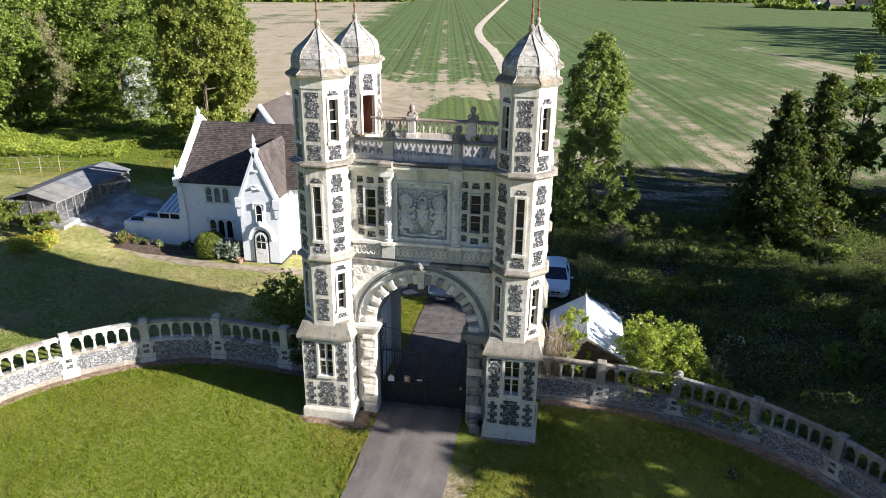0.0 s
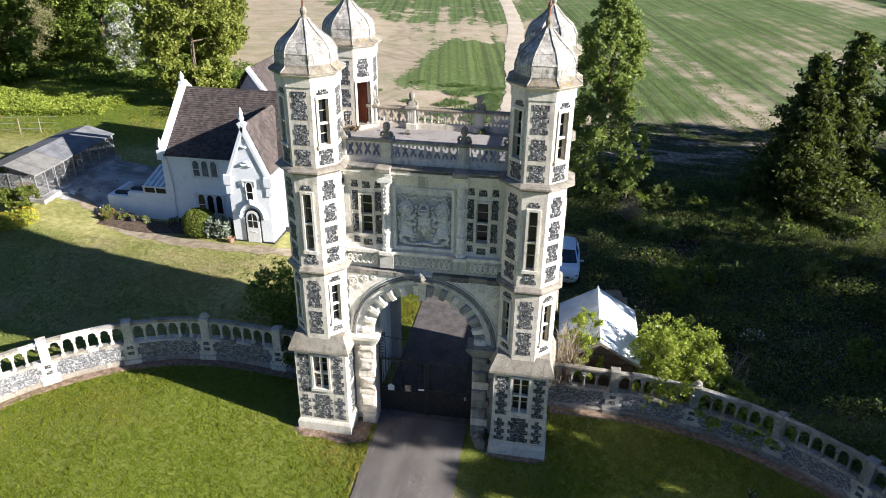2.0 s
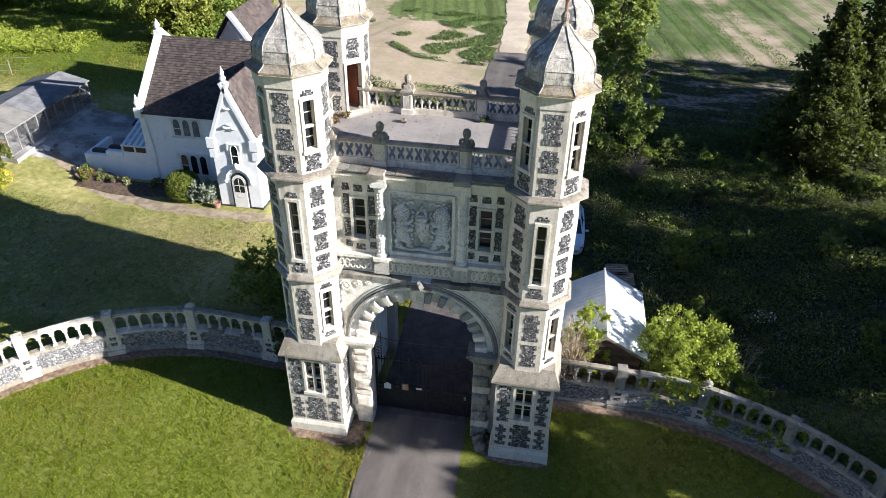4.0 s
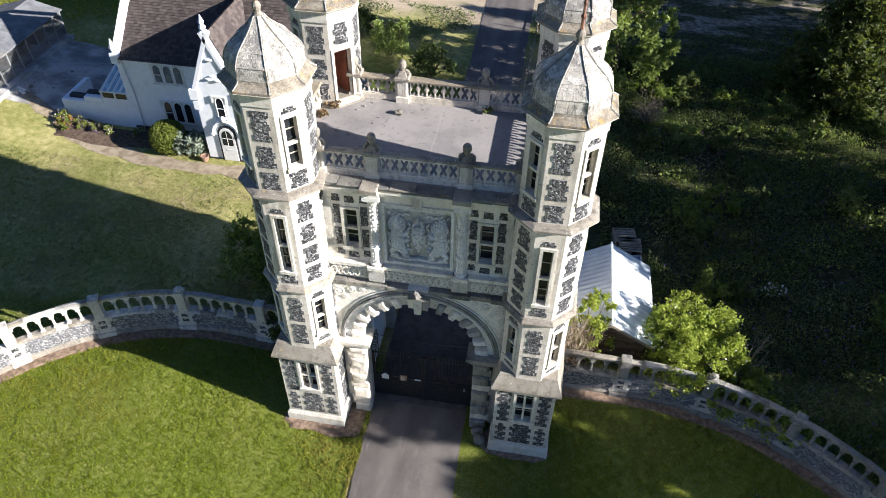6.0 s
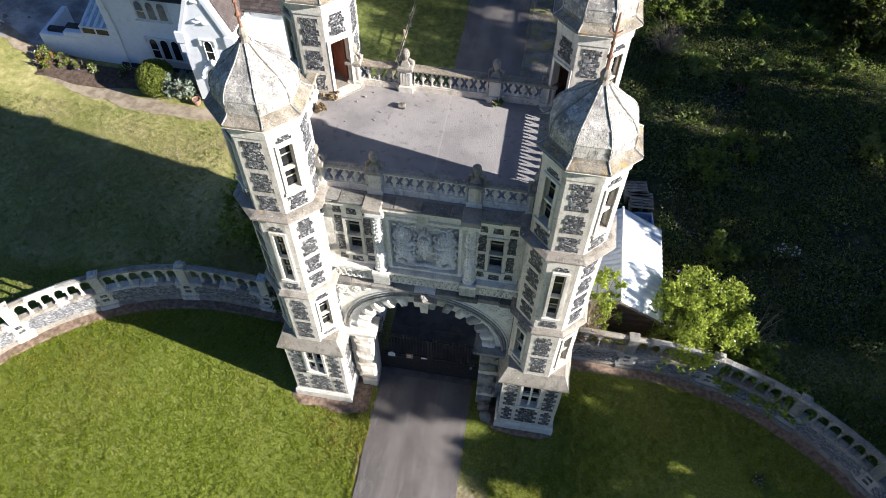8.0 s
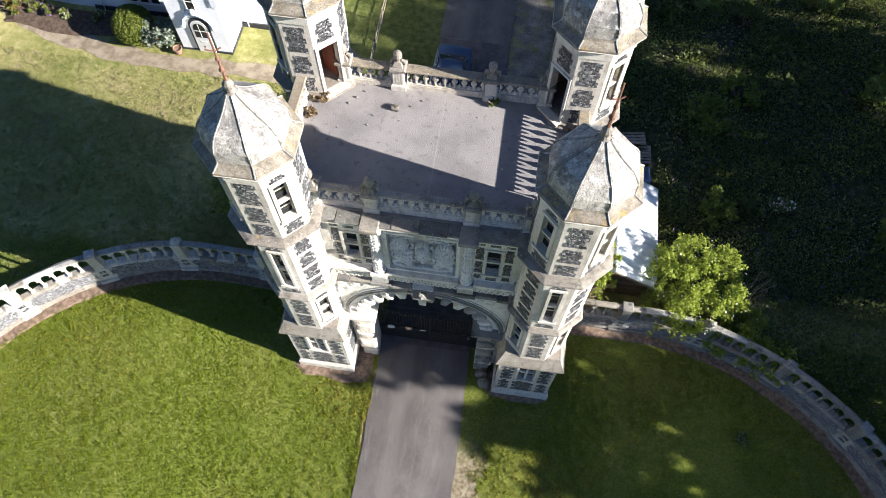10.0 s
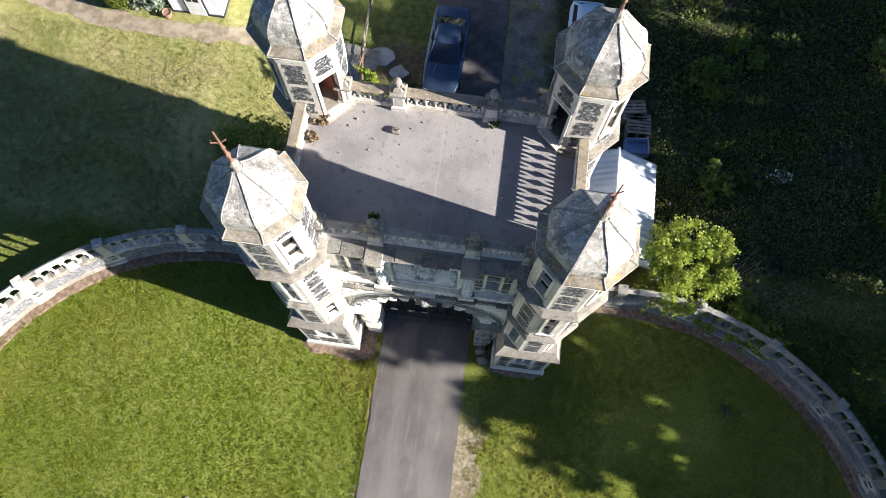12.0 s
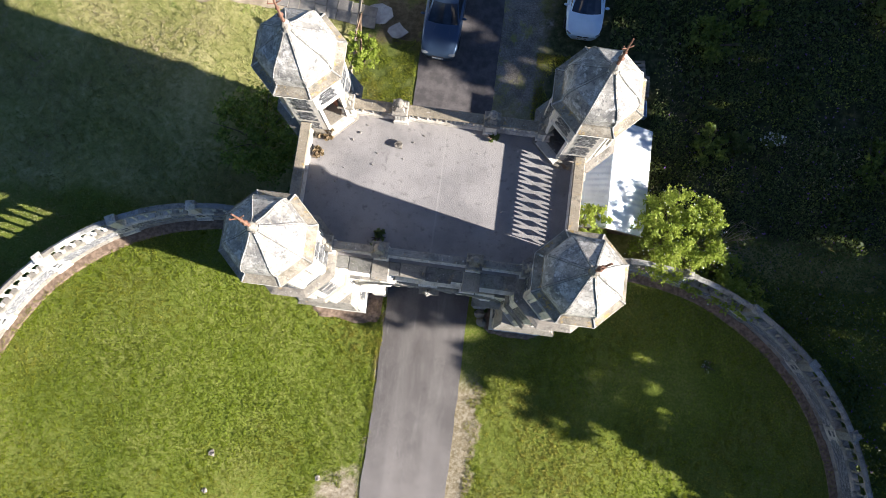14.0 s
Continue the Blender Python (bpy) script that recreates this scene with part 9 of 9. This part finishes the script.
def tufts(name, label, material, n, blades, region, height, width, spread, seed, keep):
    """Grass in small tufts of several blades, taller and denser in patches."""
    rng = np.random.default_rng(seed)
    x0, x1, y0, y1 = region
    x, y = rng.uniform(x0, x1, n), rng.uniform(y0, y1, n)
    k = keep(x, y)
    x, y = x[k], y[k]
    turn = rng.uniform(0, 2 * math.pi, 28)
    waves = np.stack([np.cos(turn), np.sin(turn)], 1) * rng.uniform(7, 42, (28, 1))
    patch = sum(np.sin(x * wx + y * wy + i) for i, (wx, wy) in enumerate(waves)) / 5.0
    k = patch > -1.0
    x, y, patch = x[k], y[k], patch[k]
    m = len(x)
    big = height * np.clip(0.8 + 0.7 * patch, 0.25, 2.2) * rng.uniform(0.6, 1.4, m)
    z = np.array([ground_z(a, b) for a, b in zip(x, y)])
    c = np.repeat(np.stack([x, y, z], 1), blades, 0)
    h = np.repeat(big, blades) * rng.uniform(0.6, 1.1, m * blades)
    c[:, :2] += rng.normal(size=(m * blades, 2)) * spread
    a = rng.uniform(0, 2 * math.pi, m * blades)
    u = np.stack([np.cos(a), np.sin(a), 0 * a], 1) * (width * rng.uniform(0.6, 1.3, m * blades))[:, None]
    tip = c + np.stack([rng.normal(size=m * blades) * 0.55, rng.normal(size=m * blades) * 0.55, np.ones(m * blades)], 1) * h[:, None]
    ob = new(name, np_mesh(name, np.stack([c - u, c + u, tip], 1).reshape(-1, 3), 3, material))
    return tagged(ob, label, "grass", kind="stuff")


tufts("lawn_grass", "short mown green grass inside the wing walls", LEAF_GRASS, 200000, 4, (-19.5, 19.5, -19, 3.6), 0.065, 0.014, 0.03, 201, lambda x, y: inside_wings(x, y) & (np.random.default_rng(5).uniform(size=len(x)) < np.clip((y + 19) / 9, 0, 1)))
tufts("dry_grass", "short dry yellowish grass on the west lawn", LEAF_DRY, 56000, 4, (-30, -5.4, -1, 14.0), 0.065, 0.016, 0.035, 202, west_lawn)
scatter("edge_grass", "ragged grass creeping over the edge of the drive", LEAF_GRASS, 5200, (-2.14, -1.86, -14, 0.2), 0.085, 0.014, 206, lambda x, y: np.sin(y * 3.1 + 2 * np.sin(y * 1.3)) * 0.06 - 1.97 > x - 0.02)
scatter("side_grass", "green grass beside the drive", LEAF_GRASS, 16000, (-5.0, -2.1, 6.5, 13.4), 0.08, 0.016, 203)
scatter("lane_grass", "rough grass beside the gravel", LEAF_GRASS, 12000, (3.6, 6.4, 8.8, 13.6), 0.10, 0.016, 205, lambda x, y: np.sin(x * 2.1 + 1.5 * np.sin(y * 1.7)) > -0.5)
scatter("meadow_grass", "long bright meadow grass", LEAF_GRASS, 80000, (-75, -24, 28, 56), 0.12, 0.03, 204)


def east_bank(x, y):
    return west_lawn(x, y) & ~((x > 4.9) & (x < 9.4) & (y < 10)) & ~((x < 7) & (y > 9) & (y < 22)) & ~((x > 7.6) & (x < 9.3) & (y > 10) & (y < 14.3))


def rough_patch(x, y, kind):
    """Where the growth of one kind stands thick: uneven patches a few metres wide."""
    v = np.zeros(len(x))
    for i in range(9):
        a, k = 2.4 * i + 1.7 * kind, 0.45 + 0.33 * i
        v += np.sin(k * (x * math.cos(a) + y * math.sin(a)) + 2.1 * i + kind) / (1 + 0.25 * i)
    return v > (-0.9, 0.7, 0.0)[kind]


def sprigs(name, label, material, n, region, h, size, seed, keep):
    """Leafy growth in humps: weeds and brambles that nobody could count."""
    rng = np.random.default_rng(seed)
    x0, x1, y0, y1 = region
    x, y = rng.uniform(x0, x1, n), rng.uniform(y0, y1, n)
    k = keep(x, y)
    x, y = x[k], y[k]
    hump = 0.5 + 0.5 * np.sin(x * 0.9 + 1.3 * np.sin(y * 0.55)) * np.sin(y * 0.8 + 1.1 * np.sin(x * 0.4))
    z = np.array([ground_z(a, b) for a, b in zip(x, y)]) + h * (0.25 + 0.75 * hump) * rng.uniform(0, 1, len(x)) ** 0.6
    ob = new(name, np_mesh(name, leaves_at(np.stack([x, y, z], 1), size, rng, 0.35), 4, material))
    return tagged(ob, label, "undergrowth", kind="stuff")


sprigs("undergrowth", "dense dark weeds and brambles on the rough bank", LEAF_WILD, 240000, (5.2, 33, -8, 34), 0.75, 0.075, 211, lambda x, y: east_bank(x, y) & rough_patch(x, y, 0))
sprigs("broad_weeds", "broad-leaved docks and nettles in clumps on the bank", LEAF_WILD, 46000, (5.2, 33, -8, 34), 1.0, 0.15, 218, lambda x, y: east_bank(x, y) & rough_patch(x, y, 1))
scatter("tall_grass", "tall dark rough grass on the bank", LEAF_WILD, 90000, (5.2, 33, -8, 34), 0.55, 0.012, 219, lambda x, y: east_bank(x, y) & rough_patch(x, y, 2), 0.35)
sprigs("dry_weeds", "dry brown stalks among the weeds", LEAF_DRY, 26000, (5.2, 33, -8, 34), 0.85, 0.07, 215, lambda x, y: east_bank(x, y) & (np.sin(x * 0.7 + 2 * np.sin(y * 0.4)) * np.sin(y * 0.6 + x * 0.3) > 0.1))
sprigs("pale_weeds", "pale green weeds in patches on the rough bank", LEAF_ELDER, 30000, (5.2, 33, -8, 30), 0.7, 0.08, 216, lambda x, y: east_bank(x, y) & (np.sin(x * 0.5 - 2 * np.sin(y * 0.5)) * np.sin(y * 0.45 - x * 0.25) > 0.25))
sprigs("wild_flowers", "small purple and violet wild flowers on the bank", BLOOM_PURPLE, 2600, (10, 30, -4, 24), 0.95, 0.07, 217, east_bank)
sprigs("field_weeds", "straggling green weeds on the bare headland", LEAF_CROP, 30000, (-17, -1.8, 44, 60), 0.35, 0.13, 222, lambda x, y: np.sin(x * 0.9 + 2 * np.sin(y * 0.7)) * np.sin(y * 0.8 + 1.7 * np.sin(x * 0.6)) + 0.08 * (x + 9) > 0.42)
sprigs("bright_bank", "tall bright herbage on the sunlit bank", LEAF_ELDER, 60000, (-58, -37, 31, 42), 1.2, 0.13, 223, lambda x, y: (y > 33.5 + 0.25 * (x + 46)) & (y < 41.5))
sprigs("track_weeds", "low rough weeds at the field edge", LEAF_WILD, 14000, (-12, 30, 32, 38), 0.4, 0.11, 212, lambda x, y: (np.abs(x) > 2.6) & (np.sin(x * 0.8 + 2 * np.sin(y)) > -0.4))
sprigs("wood_edge", "bramble and nettle bank below the wood", LEAF_OAK, 60000, (-80, -26, 42, 62), 1.3, 0.22, 213, lambda x, y: (y > 47 - 0.12 * (x + 50)) & (y < 60 - 0.2 * (x + 50)))
sprigs("garden_hedge", "overgrown hedge behind the cottage garden", LEAF_OAK, 16000, (-36, -25, 36, 50), 2.2, 0.2, 214, lambda x, y: np.abs(x + 29 + 0.35 * (y - 46)) < 4)


def crop_rows():
    rng = np.random.default_rng(221)
    n = 150000
    y = 46 + 75 * rng.uniform(0, 1, n) ** 1.5
    x = rng.uniform(-45, 55, n)
    along = x + 0.165 * y
    k = (np.sin(along * 2.0) < 0.35) & (((along > 2) & (x > 4)) | ((x > -13) & (x < -3.4) & (y > 58) & (y < 85)))
    x, y = x[k], y[k]
    rough = np.sin(x * 0.16 + 2 * np.sin(y * 0.05)) * np.sin(y * 0.09 + x * 0.05) > -0.25
    return x[rough], y[rough], rng


x, y, rng = crop_rows()
z = np.array([ground_z(a, b) for a, b in zip(x, y)])
p = np.stack([x, y, z + 0.06], 1)
tagged(new("crop", np_mesh("crop", leaves_at(p, 0.085, rng, 0.0, 2.0), 4, LEAF_CROP)), "young green crop in drilled rows", "crop", kind="stuff")


# ---- far distance ----
def far_line():
    rng = np.random.default_rng(231)
    cents = []
    for x0, y0, x1, y1, h in ((60, 640, 420, 640, 9), (-60, 900, 900, 900, 14), (140, 520, 330, 440, 3.5), (-300, 420, -120, 520, 14), (-500, 700, -60, 900, 16), (240, 560, 620, 560, 8)):
        n = 260
        k = rng.uniform(size=n)
        for i in range(n):
            c = np.array([x0 + (x1 - x0) * k[i] + rng.normal() * 6, y0 + (y1 - y0) * k[i] + rng.normal() * 8, 0.1])
            m = 14
            cents.append(c + np.abs(rng.normal(size=(m, 3))) * np.array([4, 4, h * 0.4]))
    pts = np.concatenate(cents)
    return pts, rng


pts, rng = far_line()
tagged(new("far_hedges", np_mesh("far_hedges", leaves_at(pts, 3.2, rng, 0.2), 4, LEAF_OAK)), "distant hedgerows and woods beyond the field", "hedge", kind="stuff")
r = random.Random(9)
for i in range(16):
    x, y = r.uniform(150, 420), r.uniform(455, 620)
    h = thing("far_house", "small distant house with a dark roof", "house", pose(x, y, 0.1, 0, 0, r.uniform(-30, 30)), "distant houses")
    bm = bmesh.new()
    box(bm, -5, 5, -3.5, 3.5, 0, 4.2)
    part("wall", bm, WHITE_PAINT if i % 2 else PATH_STONE, h)
    bm = bmesh.new()
    extrude_outline(bm, [(-3.9, 4.2), (3.9, 4.2), (0, 7.2)], -5.3, 5.3, Matrix.Rotation(radians(90), 4, "Z"))
    part("roof", bm, TILE, h)
